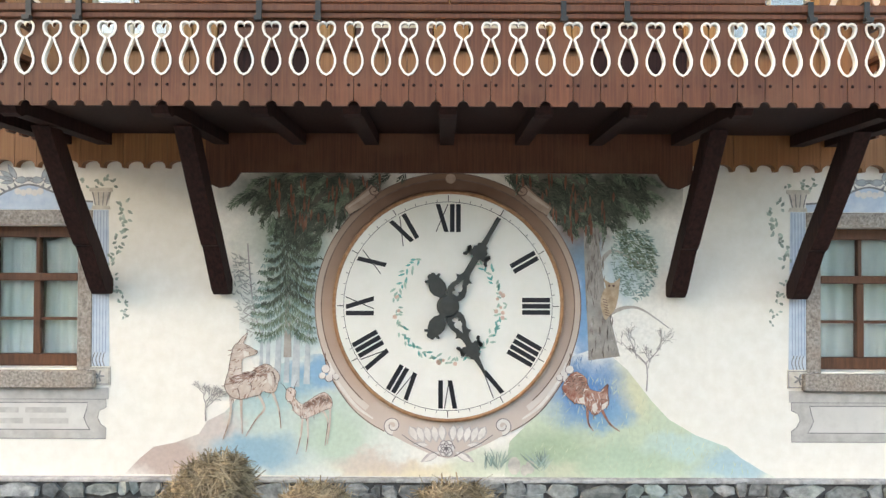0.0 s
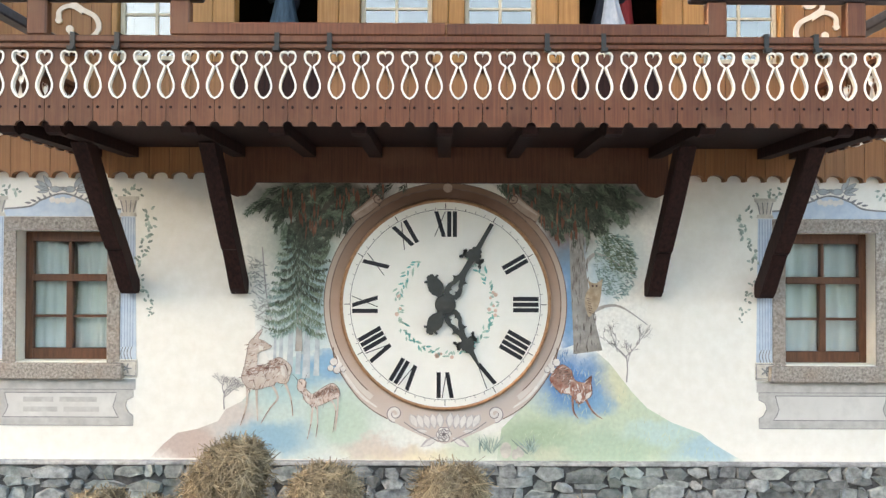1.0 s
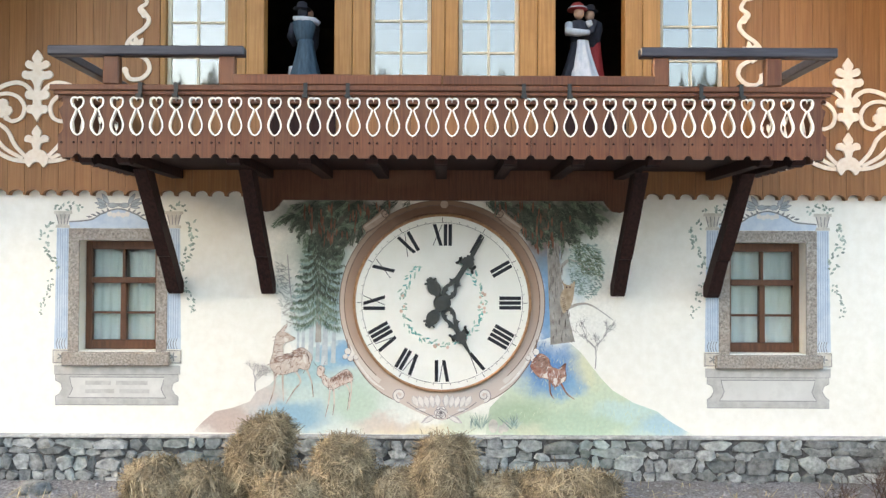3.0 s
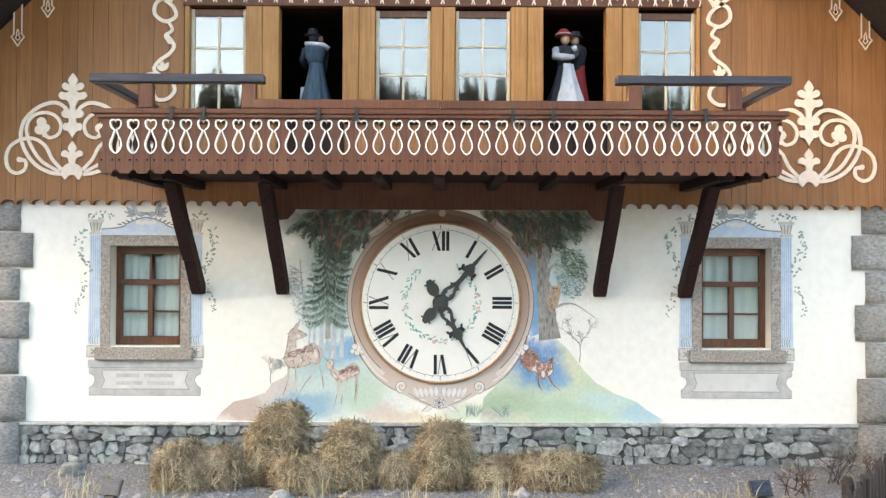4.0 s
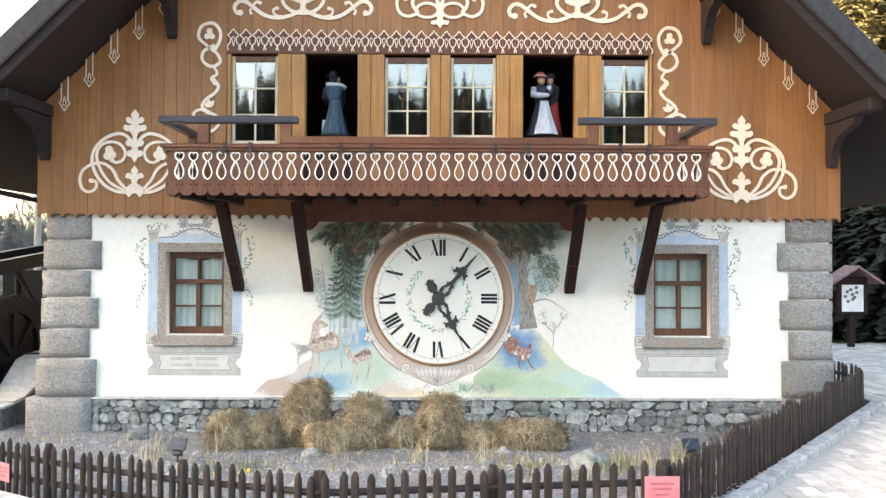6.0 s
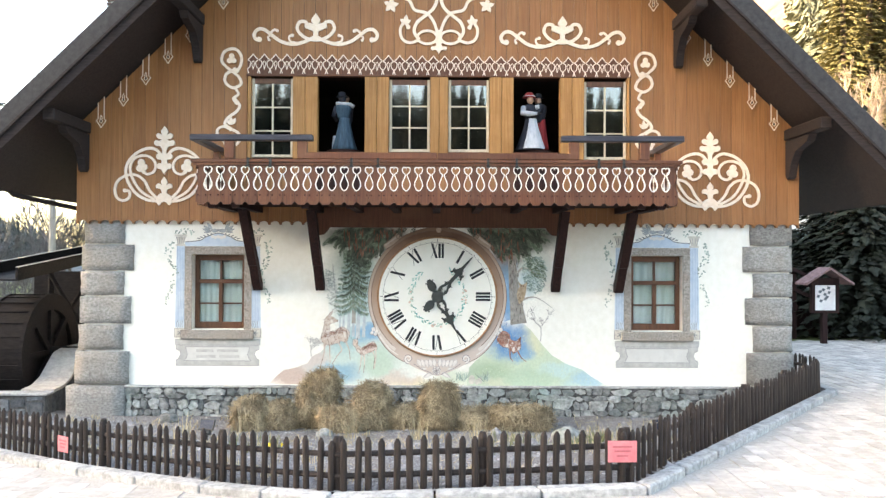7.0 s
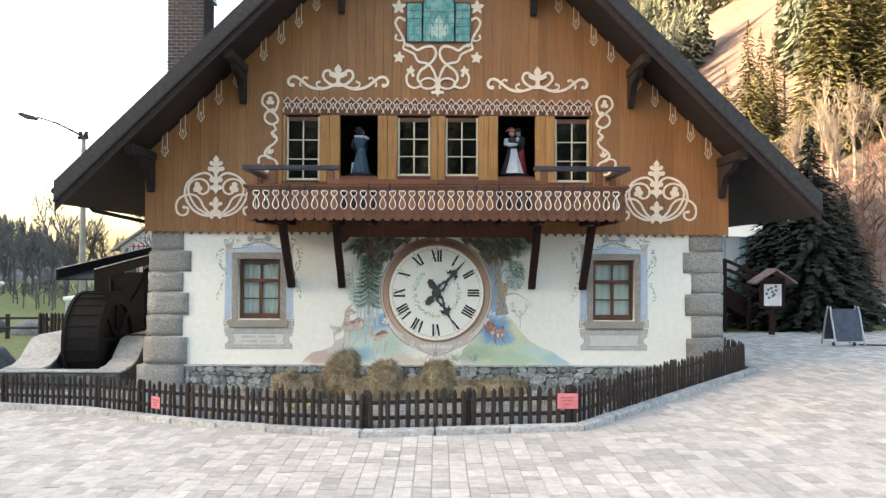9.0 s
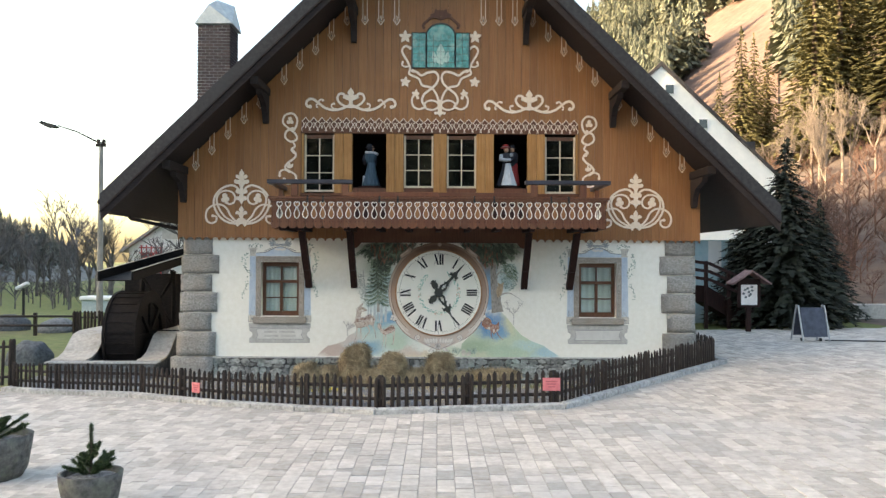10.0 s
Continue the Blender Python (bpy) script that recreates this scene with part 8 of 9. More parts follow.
bm = bmesh.new()
bmesh.ops.create_icosphere(bm, subdivisions=4, radius=1.0)
for v in bm.verts:
    k = 1 + 0.12 * noise.noise(v.co * 2)
    v.co = Vector((-11.3 + v.co.x * 0.62 * k, 3.6 + v.co.y * 0.5 * k, -0.2 + v.co.z * 0.55 * k))
tagged(part("boulder", bm, CLAD, smooth=True), "dark rounded boulder behind the fence", "boulder", "boulders")
for bx, by, br in ((-18.3, 15.5, 1.0), (-15.7, 14.5, 0.85)):
    bm = bmesh.new()
    bmesh.ops.create_icosphere(bm, subdivisions=3, radius=1.0)
    for v in bm.verts:
        k = 1 + 0.15 * noise.noise(v.co * 2 + Vector((bx, 0, 0)))
        v.co = Vector((bx + v.co.x * br * k, by + v.co.y * br * 0.7 * k, -0.35 + v.co.z * br * 0.62 * k))
    tagged(part("boulder", bm, CLAD, smooth=True), "dark boulder lying on the grass", "boulder", "boulders")

for a, b in (((-24, 12.5), (-14.2, 13.0)),):
    f = thing("rail_fence", (*a, -0.45), "weathered two-rail timber fence across the grass", "fence", "rail fences")
    n = 6
    for i in range(n + 1):
        px, py = a[0] + (b[0] - a[0]) * i / n, a[1] + (b[1] - a[1]) * i / n
        part("post", boxed(px - 0.06, px + 0.06, py - 0.06, py + 0.06, -0.6, 0.5, 0.01), PICKET, f)
    for zz in (0.0, 0.36):
        bm = bmesh.new()
        tube(bm, [(a[0], a[1] - 0.08, zz), (b[0], b[1] - 0.08, zz)], 0.05, 6)
        part("rail", bm, PICKET, f)

structure("gravel_path", boxed(-60, -9.6, 6.6, 9.2, -0.6, -0.395), surf("pale_gravel_path", (0.36, 0.34, 0.31), (0.52, 0.50, 0.46), (6, 6, 6), 0.95, 0.4, 0.01), "pale gravel path across the grass")

bm = bmesh.new()
lamp = thing("path_lamp", (-17.9, 16, -0.4), "dark path lamp post with a pale tilted head", "lamp")
tube(bm, [(-17.9, 16, -0.5), (-17.9, 16, 1.35)], 0.06, 8)
part("pole", bm, BLACK, lamp)
bm = boxed(-0.30, 0.26, -0.15, 0.15, 0.0, 0.16, 0.04)
bmesh.ops.transform(bm, matrix=Matrix.Translation((-17.9, 16, 1.38)) @ Matrix.Rotation(radians(-28), 4, "Y"), verts=bm.verts)
part("head", bm, plain("lamp_white", (0.6, 0.62, 0.62), 0.4), lamp)

utility = thing("utility_pole", (-16.4, 22, -0.4), "tall pale concrete utility pole with a lamp arm", "pole")
bm = bmesh.new()
tube(bm, [(-17.15, 22, -0.5), (-17.15, 22, 8.6)], [0.17, 0.10], 10)
part("pole", bm, surf("pole_concrete", (0.24, 0.22, 0.205), (0.34, 0.32, 0.295), (6, 6, 2), 0.9, 0.3), utility)
bm = bmesh.new()
box(bm, -17.4, -16.9, 21.9, 22.0, 8.35, 8.5)
box(bm, -17.32, -17.22, 21.85, 22.05, 8.5, 8.72)
box(bm, -17.05, -16.95, 21.85, 22.05, 8.5, 8.72)
part("insulator_bracket", bm, PICKET, utility)
bm = bmesh.new()
tube(bm, [(-17.15, 22, 8.5), (-18.2, 21.5, 9.05), (-19.0, 21.2, 9.3)], [0.05, 0.04, 0.03], 6)
part("lamp_arm", bm, PICKET, utility)
bm = bmesh.new()
slab(bm, [(-19.9, 9.42), (-19.75, 9.5), (-19.1, 9.32), (-18.95, 9.22), (-19.1, 9.16), (-19.5, 9.2)], 21.05, 21.35)
part("lamp_head", bm, BLACK, utility)

NOTICE = surf("notice_paper", (0.68, 0.62, 0.60), (0.80, 0.76, 0.72), (5, 5, 5), 0.4, 0.05, stain=(0.72, 0.56, 0.56), stain_scale=3)
nb = thing("notice_board", (10.27, 7.5, ground_z(10.3)), "timber notice board with a small pitched roof", "notice board")
gz = ground_z(10.3)
part("post", boxed(10.20, 10.34, 7.52, 7.66, gz - 0.2, 1.2, 0.01), DARKWOOD, nb)
part("backboard", boxed(9.90, 10.64, 7.50, 7.62, 1.12, 2.05, 0.01), DARKWOOD, nb)
part("paper", boxed(10.0, 10.53, 7.485, 7.498, 1.2, 1.86), NOTICE, nb, "pale notice sheet with small dark pictures")
nr = random.Random(2)
for i in range(9):
    px, pz = 10.1 + 0.115 * (i % 3) + nr.uniform(-0.03, 0.05), 1.45 + 0.12 * (i // 3) + 0.05 * (i % 3)
    bm = slab(bmesh.new(), [(px - 0.05, pz - 0.02), (px + 0.02, pz - 0.045), (px + 0.055, pz + 0.02), (px - 0.015, pz + 0.045)], 7.479, 7.483)
    part("print_patch", bm, plain("print_patch", (0.12, 0.12, 0.13), 0.5), nb)
for s in (-1, 1):
    bm = bmesh.new()
    slab(bm, [(10.27, 2.34), (10.27 + s * 0.62, 1.93), (10.27 + s * 0.62, 1.87), (10.27, 2.28)], 7.2, 7.9)
    part("roof_slope", bm, surf("faded_red_roof", (0.16, 0.09, 0.085), (0.28, 0.17, 0.16), (9, 9, 9), 0.8, 0.3), nb)

PANELBLUE = surf("dark_blue_panel", (0.022, 0.026, 0.045), (0.05, 0.055, 0.085), (6, 6, 6), 0.35, 0.1)
GREYMETAL = surf("grey_metal", (0.30, 0.31, 0.33), (0.45, 0.46, 0.47), (20, 20, 20), 0.4, 0.1, metal=0.5)
sb = thing("sandwich_board", (10.8, 4.2, ground_z(10.8)), "dark blue folding pavement board with grey tube frame", "sign board")
gz = ground_z(10.8)
for s, yb in ((1, 3.95), (-1, 4.75)):
    m = Matrix.Translation((10.8, yb, gz)) @ Matrix.Rotation(radians(6), 4, "Z") @ Matrix.Rotation(radians(-s * 15), 4, "X")
    bm = boxed(-0.36, 0.36, -0.012, 0.012, 0.16, 1.0, 0.004)
    bmesh.ops.transform(bm, matrix=m, verts=bm.verts)
    part("panel", bm, PANELBLUE, sb)
    for xx in (-0.40, 0.40):
        bm = bmesh.new()
        tube(bm, [(xx, 0, 0.02), (xx, 0, 0.95), (xx * 0.97, 0, 1.08)], 0.024, 8)
        bmesh.ops.transform(bm, matrix=m, verts=bm.verts)
        part("tube_leg", bm, GREYMETAL, sb)
for xx in (10.55, 11.1):
    bm = bmesh.new()
    tube(bm, [(xx - 0.02, 4.35, gz + 0.05), (xx + 0.02, 4.35, gz + 0.05)], 0.05, 12)
    part("castor", bm, BLACK, sb)
bm = bmesh.new()
tube(bm, bez([(11.2, 4.3), (12.4, 3.9), (14.0, 3.5), (17.0, 3.2)], 6) and [(x, y, ground_z(x) + 0.03) for x, y in bez([(11.2, 4.3), (12.4, 3.9), (14.0, 3.5), (17.0, 3.2)], 6)], 0.02, 6)
tagged(part("ground_cable", bm, BLACK), "black cable lying across the paving", "cable")


# ---- neighbouring houses ----
FARWHITE = surf("far_render", (0.76, 0.76, 0.74), (0.84, 0.83, 0.80), (2, 2, 2), 0.9, 0.1, stain=(0.60, 0.60, 0.58), stain_scale=0.3)
FARROOF = surf("far_roof", (0.035, 0.032, 0.032), (0.07, 0.062, 0.06), (3, 3, 3), 0.8, 0.3)
PALEROOF = surf("pale_sheet_roof", (0.52, 0.50, 0.47), (0.64, 0.62, 0.58), (3, 3, 3), 0.6, 0.2)
FARGLASS = surf("far_window_glass", (0.05, 0.07, 0.08), (0.10, 0.12, 0.13), (3, 3, 3), 0.15, 0.0)

wh = thing("neighbour_house", (11.8, 26, 0.4), "tall white rendered house with a steep dark roof", "house")
bm = bmesh.new()
slab(bm, [(5.4, 0.2), (18.6, 0.2), (18.6, 7.4), (12.3, 13.4), (5.4, 6.8)], 25, 36)
part("wall", bm, FARWHITE, wh)
for s in (-1, 1):
    bm = bmesh.new()
    slab(bm, [(12.3, 13.42), (12.3 + s * 7.0, 6.75), (12.3 + s * 7.0, 6.95), (12.3, 13.65)], 24.88, 36.5)
    part("roof_slope", bm, FARROOF, wh)
for xx, zz in ((12.75, 12.1), (14.6, 10.2), (13.2, 10.2), (11.5, 10.2), (15.8, 7.6)):
    wdw = part("window", boxed(xx - 0.28, xx + 0.28, 24.93, 24.998, zz - 0.3, zz + 0.3, 0.01), FARWHITE, wh)
    part("pane", boxed(xx - 0.22, xx + 0.22, 24.915, 24.928, zz - 0.24, zz + 0.24), FARGLASS, wdw)
part("dormer", boxed(17.0, 17.9, 26, 28, 8.2, 9.4, 0.02), FARROOF, wh)

annex = thing("annex", (10.7, 12.5, 0.3), "pale blue annex with a light sheet roof behind the house", "annex")
part("wall", boxed(8.4, 12.2, 12.0, 15.0, 0.2, 3.45), surf("pale_blue_render", (0.32, 0.47, 0.52), (0.44, 0.57, 0.60), (3, 3, 3), 0.9, 0.1), annex)
bm = bmesh.new()
slab(bm, [(8.2, 3.46), (12.3, 4.0), (12.3, 4.45), (8.2, 3.95)], 11.4, 15.2)
part("roof", bm, PALEROOF, annex)
part("door_panel", boxed(10.45, 10.95, 11.96, 11.998, 2.2, 3.42), FARWHITE, annex)
w_ = part("window", boxed(11.2, 11.7, 11.95, 11.998, 2.45, 3.4, 0.01), FARGLASS, annex)
for k in range(3):
    part("glazing_bar", boxed(11.2, 11.7, 11.93, 11.948, 2.62 + 0.26 * k, 2.66 + 0.26 * k), FARWHITE, w_)
stair = thing("outside_stair", (9.8, 9, 0.3), "dark timber outside stair with a railed landing", "stairs")
for dz in (0.0, 0.28, 0.56):
    bm = bmesh.new()
    slab(bm, [(7.0, 2.95 - dz), (9.6, 2.60 - dz), (11.5, 1.75 - dz), (11.5, 1.66 - dz), (9.6, 2.49 - dz), (7.0, 2.84 - dz)], 9.3, 9.38)
    part("rail", bm, DARKWOOD, stair)
for xx, zt in ((9.5, 2.62), (10.3, 2.27), (11.1, 1.92), (8.4, 2.7)):
    part("post", boxed(xx - 0.06, xx + 0.06, 9.385, 9.5, 0.0, zt + 0.02, 0.01), DARKWOOD, stair)
bm = bmesh.new()
slab(bm, [(7.0, 1.9), (9.6, 1.75), (12.0, 0.3), (11.0, 0.3), (9.4, 1.2), (7.0, 1.2)], 9.6, 10.8)
part("flight", bm, DARKWOOD, stair)

VALLEYROOF = surf("valley_roof", (0.24, 0.215, 0.21), (0.34, 0.31, 0.30), (3, 3, 3), 0.8, 0.2)
lh = thing("valley_house", (-24.6, 58, 0), "distant pale house with a grey roof and red scaffold", "house")
bm = bmesh.new()
slab(bm, [(-29.6, -0.8), (-19.6, -0.8), (-19.6, 3.7), (-24.6, 7.2), (-29.6, 3.7)], 58, 66)
part("wall", bm, FARWHITE, lh)
for s in (-1, 1):
    bm = bmesh.new()
    slab(bm, [(-24.6, 7.22), (-24.6 + s * 5.6, 3.3), (-24.6 + s * 5.6, 3.55), (-24.6, 7.5)], 57.4, 66.6)
    part("roof_slope", bm, VALLEYROOF, lh)
part("roof_light", boxed(-26.4, -24.6, 57.9, 57.99, 4.6, 5.6), PALEROOF, lh)
REDP = plain("red_paint", (0.42, 0.04, 0.05), 0.5)
for k in range(5):
    part("scaffold_pole", boxed(-28.1 + k * 0.46, -28.0 + k * 0.46, 57.0, 57.08, -0.5, 4.0), REDP, lh)
for k in range(4):
    part("scaffold_deck", boxed(-28.2, -26.0, 56.8, 57.09, 2.2 + 0.5 * k, 2.3 + 0.5 * k), REDP, lh)
for k in range(3):
    part("scaffold_sheet", boxed(-28.0 + 0.66 * k, -27.5 + 0.66 * k, 57.1, 57.14, 2.3, 3.3), REDP, lh)
for k in range(4):
    part("window", boxed(-29 + 2.3 * k, -28.1 + 2.3 * k, 57.94, 57.998, 0.8, 2.0), FARGLASS, lh)


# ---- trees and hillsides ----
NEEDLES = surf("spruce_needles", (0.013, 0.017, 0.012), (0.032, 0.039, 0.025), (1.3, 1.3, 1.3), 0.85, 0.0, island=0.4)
# Golden low sunlight is put into the colour of the hillside needles.
NEEDLES_SUNLIT = surf("sunlit_spruce_needles", (0.085, 0.080, 0.032), (0.168, 0.148, 0.058), (0.25, 0.25, 0.25), 0.85, 0.0, island=0.4)
BIRCH = surf("pale_bare_twigs", (0.17, 0.135, 0.108), (0.26, 0.215, 0.175), (2, 2, 2), 0.9, 0.0, island=0.2)
# Dark twigs lightened in colour to stand in for valley haze.
HAZETWIG = surf("hazed_bare_twigs", (0.07, 0.066, 0.066), (0.135, 0.126, 0.125), (2, 2, 2), 0.9, 0.0, island=0.3)
RUST = surf("rusty_bare_shrub", (0.10, 0.055, 0.042), (0.17, 0.10, 0.075), (1, 1, 1), 0.9, 0.0, island=0.4)


def conifer_meshes(h, r, seed, dens=1.0):
    rg = random.Random(seed)
    bt, bn = bmesh.new(), bmesh.new()
    tube(bt, [(0, 0, -0.3), (0, 0, h * 0.5), (0, 0, h * 0.99)], [h * 0.018 + 0.03, h * 0.011 + 0.02, 0.01], 7)
    levels = int(30 * dens)
    for j in range(levels):
        k = j / (levels - 1)
        z = h * (0.07 + 0.91 * k)
        reach = r * (1 - k) ** 0.85 * rg.uniform(0.8, 1.1) + 0.03 * r
        n = max(5, int(13 * (1 - k) + 4))
        for i in range(n):
            a = 2 * math.pi * (i + rg.random() * 0.8) / n + j
            l = reach * rg.uniform(0.65, 1.12)
            c, s = math.cos(a), math.sin(a)
            m = max(3, int(13 * (l / r) + 3))
            for q in range(m):
                f = (q + 0.6) / m
                p = Vector((c * l * f, s * l * f, z + 0.10 * l * f - 0.42 * l * f * f + rg.uniform(-0.03, 0.03) * h * 0.2))
                w = (0.03 * r + 0.075 * l * (1 - 0.55 * f)) * rg.uniform(0.7, 1.25)
                d = Vector((c, s, -0.35 + rg.uniform(-0.25, 0.15))).normalized()
                side = Vector((-s, c, rg.uniform(-0.35, 0.35))).normalized()
                tip = p + d * (l / m * 1.5 + 0.05 * r)
                lo = Vector((0, 0, -w * rg.uniform(0.25, 0.8)))
                va = [bn.verts.new(v) for v in (p, p + side * w + d * w * 0.5 + lo * 0.6, tip, p - side * w + d * w * 0.5 + lo * 0.6)]
                bn.faces.new((va[0], va[1], va[2]))
                bn.faces.new((va[0], va[2], va[3]))
                if q % 2 == 0:
                    vb = [bn.verts.new(v) for v in (p, p + d * w + lo * 1.6 + side * w * 0.25, p + d * w * 0.2 + lo * 1.5)]
                    bn.faces.new(vb)
    for k in range(14):
        p = Vector((rg.gauss(0, 0.02 * r), rg.gauss(0, 0.02 * r), h * rg.uniform(0.93, 1.0)))
        a = rg.uniform(0, 6.28)
        bn.faces.new([bn.verts.new(v) for v in (p, p + Vector((math.cos(a) * 0.06 * r, math.sin(a) * 0.06 * r, 0.02 * h)), p + Vector((0, 0, 0.035 * h)))])
    return mesh_of("trunk", bt, True), mesh_of("crown", bn)


def conifer(name, meshes, x, y, z, rot, scale, label, mat, group):
    t = thing(name, (x, y, z), label, "tree", group)
    for nm, me, m in (("trunk", meshes[0], BARK), ("crown", meshes[1], mat)):
        if not me.materials:
            me.materials.append(m)
        ob = new(nm, me)
        ob.parent = t
        ob.rotation_euler = (0, 0, rot)
        ob.scale = (scale,) * 3
    return t


yard_spruce = conifer_meshes(6.6, 2.35, 1, 1.6)
conifer("spruce_tree", yard_spruce, 12.5, 9.8, ground_z(12.5), 0.4, 1.0, "dense dark spruce beside the yard", NEEDLES, "yard spruces")
conifer("spruce_tree", yard_spruce, 11.6, 10.8, ground_z(11.6), 2.0, 0.74, "dense dark spruce beside the notice board", NEEDLES, "yard spruces")
conifer("spruce_tree", yard_spruce, 15.0, 12.5, ground_z(15), 4.0, 0.7, "dense dark spruce beside the yard", NEEDLES, "yard spruces")


def hill_east(x, y):
    """Height of the wooded slope east and north of the yard."""
    d = max(0.0, (x - 16) * 0.80 + (y - 20) * 0.32 - 2)
    h = 0.4 + 0.30 * d + 0.0042 * d * d
    h += 2.6 * noise.noise((x * 0.03, y * 0.03, 1.0)) * min(1, d / 25)
    return min(h, 92 + 8 * noise.noise((x * 0.01, y * 0.01, 5)))


def hill_west(x, y):
    d = -x - 0.44 * (y + 18)
    h = -0.5 + max(0.0, d) * 0.40 * min(1.0, max(0.0, (y - 85) / 45))
    return min(h, 11 + 3 * noise.noise((x * 0.02, y * 0.02, 2)))


def hill_south(x, y):
    return max(-0.5, min(30 + 2 * noise.noise((x * 0.02, 0, 9)), (-y - 78) * 0.5))


def terrain(fn, xs, ys):
    bm = bmesh.new()
    grid = [[bm.verts.new((x, y, fn(x, y) - 0.05)) for x in xs] for y in ys]
    for r0, r1 in zip(grid, grid[1:]):
        for i in range(len(xs) - 1):
            bm.faces.new((r0[i], r0[i + 1], r1[i + 1], r1[i]))
    return bm


SLOPE_E = surf("bracken_slope", (0.09, 0.066, 0.055), (0.165, 0.122, 0.10), (0.5, 0.5, 0.5), 0.95, 0.6, 0.3, stain=(0.06, 0.05, 0.038), stain_scale=0.05, stain_amount=0.7)
structure("hillside_east", terrain(hill_east, [16 + 4 * i for i in range(60)], [2 + 5 * i for i in range(56)]), SLOPE_E, "steep bracken-brown winter hillside", smooth=True)
structure("hillside_south", terrain(hill_south, [-300 + 20 * i for i in range(31)], [-200 + 8 * i for i in range(17)]), surf("forest_floor", (0.02, 0.022, 0.014), (0.045, 0.042, 0.028), (0.3, 0.3, 0.3), 0.95, 0.5, 0.3), "low wooded rise south of the yard", smooth=True)


def ridge_mesh():
    """An unseen ridge added west of the yard to keep the low sun off it."""
    bm = bmesh.new()
    rows = []
    for i in range(-16, 15):
        u = 10.0 * i
        end = max(0.0, min(1.0, (140 - u) / 40)) * max(0.0, min(1.0, (u + 165) / 40))
        row = []
        for j in range(-7, 8):
            v = 10.0 * j
            hh = max(-0.5, (56 + 4 * noise.noise((u * 0.02, v * 0.02, 4))) * end * (1 - abs(v) / 70) ** 0.9 if abs(v) < 70 else -0.5)
            row.append(bm.verts.new((-156 + 0.12 * u - 0.99 * v, -18 + 0.99 * u - 0.12 * v, hh - 0.5)))
        rows.append(row)
    for r0, r1 in zip(rows, rows[1:]):
        for k in range(14):
            bm.faces.new((r0[k], r0[k + 1], r1[k + 1], r1[k]))
    return bm


# Bluish grey carries the valley haze in the slope's own colour.
SLOPE_W = surf("hazed_wooded_slope", (0.07, 0.08, 0.088), (0.14, 0.15, 0.155), (0.25, 0.25, 0.25), 0.95, 0.8, 0.6)
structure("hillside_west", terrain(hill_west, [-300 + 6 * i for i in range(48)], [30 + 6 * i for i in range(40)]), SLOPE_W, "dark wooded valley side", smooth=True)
structure("ridge_west", ridge_mesh(), SLOPE_W, "unseen ridge added west of the yard to block the low sun", smooth=True)

hill_spruces = [conifer_meshes(20, 3.6, 21, 1.3), conifer_meshes(18, 3.3, 22, 1.2)]
hr = random.Random(9)
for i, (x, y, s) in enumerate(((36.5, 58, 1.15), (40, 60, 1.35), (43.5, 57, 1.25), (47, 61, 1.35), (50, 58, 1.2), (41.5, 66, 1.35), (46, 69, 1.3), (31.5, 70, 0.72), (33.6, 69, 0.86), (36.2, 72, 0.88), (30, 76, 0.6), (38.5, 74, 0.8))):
    conifer("hill_spruce", hill_spruces[i % 2], x, y, hill_east(x, y) - 0.4, hr.uniform(0, 6), s, "tall sunlit spruce on the hillside", NEEDLES_SUNLIT, "hillside spruces")


def woods(name, fn, spots, label, mat, hmin, hmax, seed):
    """Far woods: many small rough conifers in one mesh."""
    rg = random.Random(seed)
    vs, fs = [], []
    for x, y in spots:
        z = fn(x, y)
        h = rg.uniform(hmin, hmax)
        r = h * rg.uniform(0.13, 0.19)
        for j in range(18):
            k = j / 18
            zz = z + h * (0.08 + 0.9 * k)
            rr = r * (1 - k) ** 0.85
            n = 14
            for i in range(n):
                a = 6.283 * (i + rg.random()) / n
                b = a + rg.uniform(0.25, 0.5)
                l = rr * rg.uniform(0.55, 1.3)
                o = len(vs)
                vs += [(x + 0.25 * l * math.cos(a), y + 0.25 * l * math.sin(a), zz + h * 0.035), (x + l * math.cos(a), y + l * math.sin(a), zz - h * rg.uniform(0, 0.07)), (x + l * math.cos(b), y + l * math.sin(b), zz - h * rg.uniform(0, 0.07))]
                fs.append((o, o + 1, o + 2))
    me = bpy.data.meshes.new(name)
    me.from_pydata(vs, [], fs)
    return tagged(part(name, me, mat), label, "woods", kind="stuff")


spots = []
for i in range(5200):
    x, y = hr.uniform(20, 240), hr.uniform(40, 270)
    d = (x - 16) * 0.80 + (y - 20) * 0.32
    ratio = x / (y + 18.6)
    clear = 0.29 < ratio < 0.43 and 62 < y < 148 + 330 * (ratio - 0.3) + 22 * noise.noise((x * 0.05, y * 0.05, 3))
    if d > 42 and y > 100 and not clear and noise.noise((x * 0.02, y * 0.02, 7)) > -0.32:
        spots.append((x, y))
# Distance haze is mixed into this paler, greyer needle colour.
woods("far_spruce_wood", hill_east, spots, "distant spruce wood on the upper slope, coloured paler for haze", surf("hazed_wood_needles", (0.085, 0.098, 0.072), (0.15, 0.158, 0.115), (0.2, 0.2, 0.2), 0.9, 0.0, island=0.35), 11, 19, 3)
bm = bmesh.new()
grid = [[bm.verts.new((r * yy + 18.6 * r, yy, hill_east(r * (yy + 18.6), yy) + 0.25)) for r in [0.29 + 0.01 * k for k in range(15)]] for yy in [92 + 6 * k for k in range(16)]]
for r0, r1 in zip(grid, grid[1:]):
    for k in range(14):
        bm.faces.new((r0[k], r0[k + 1], r1[k + 1], r1[k]))
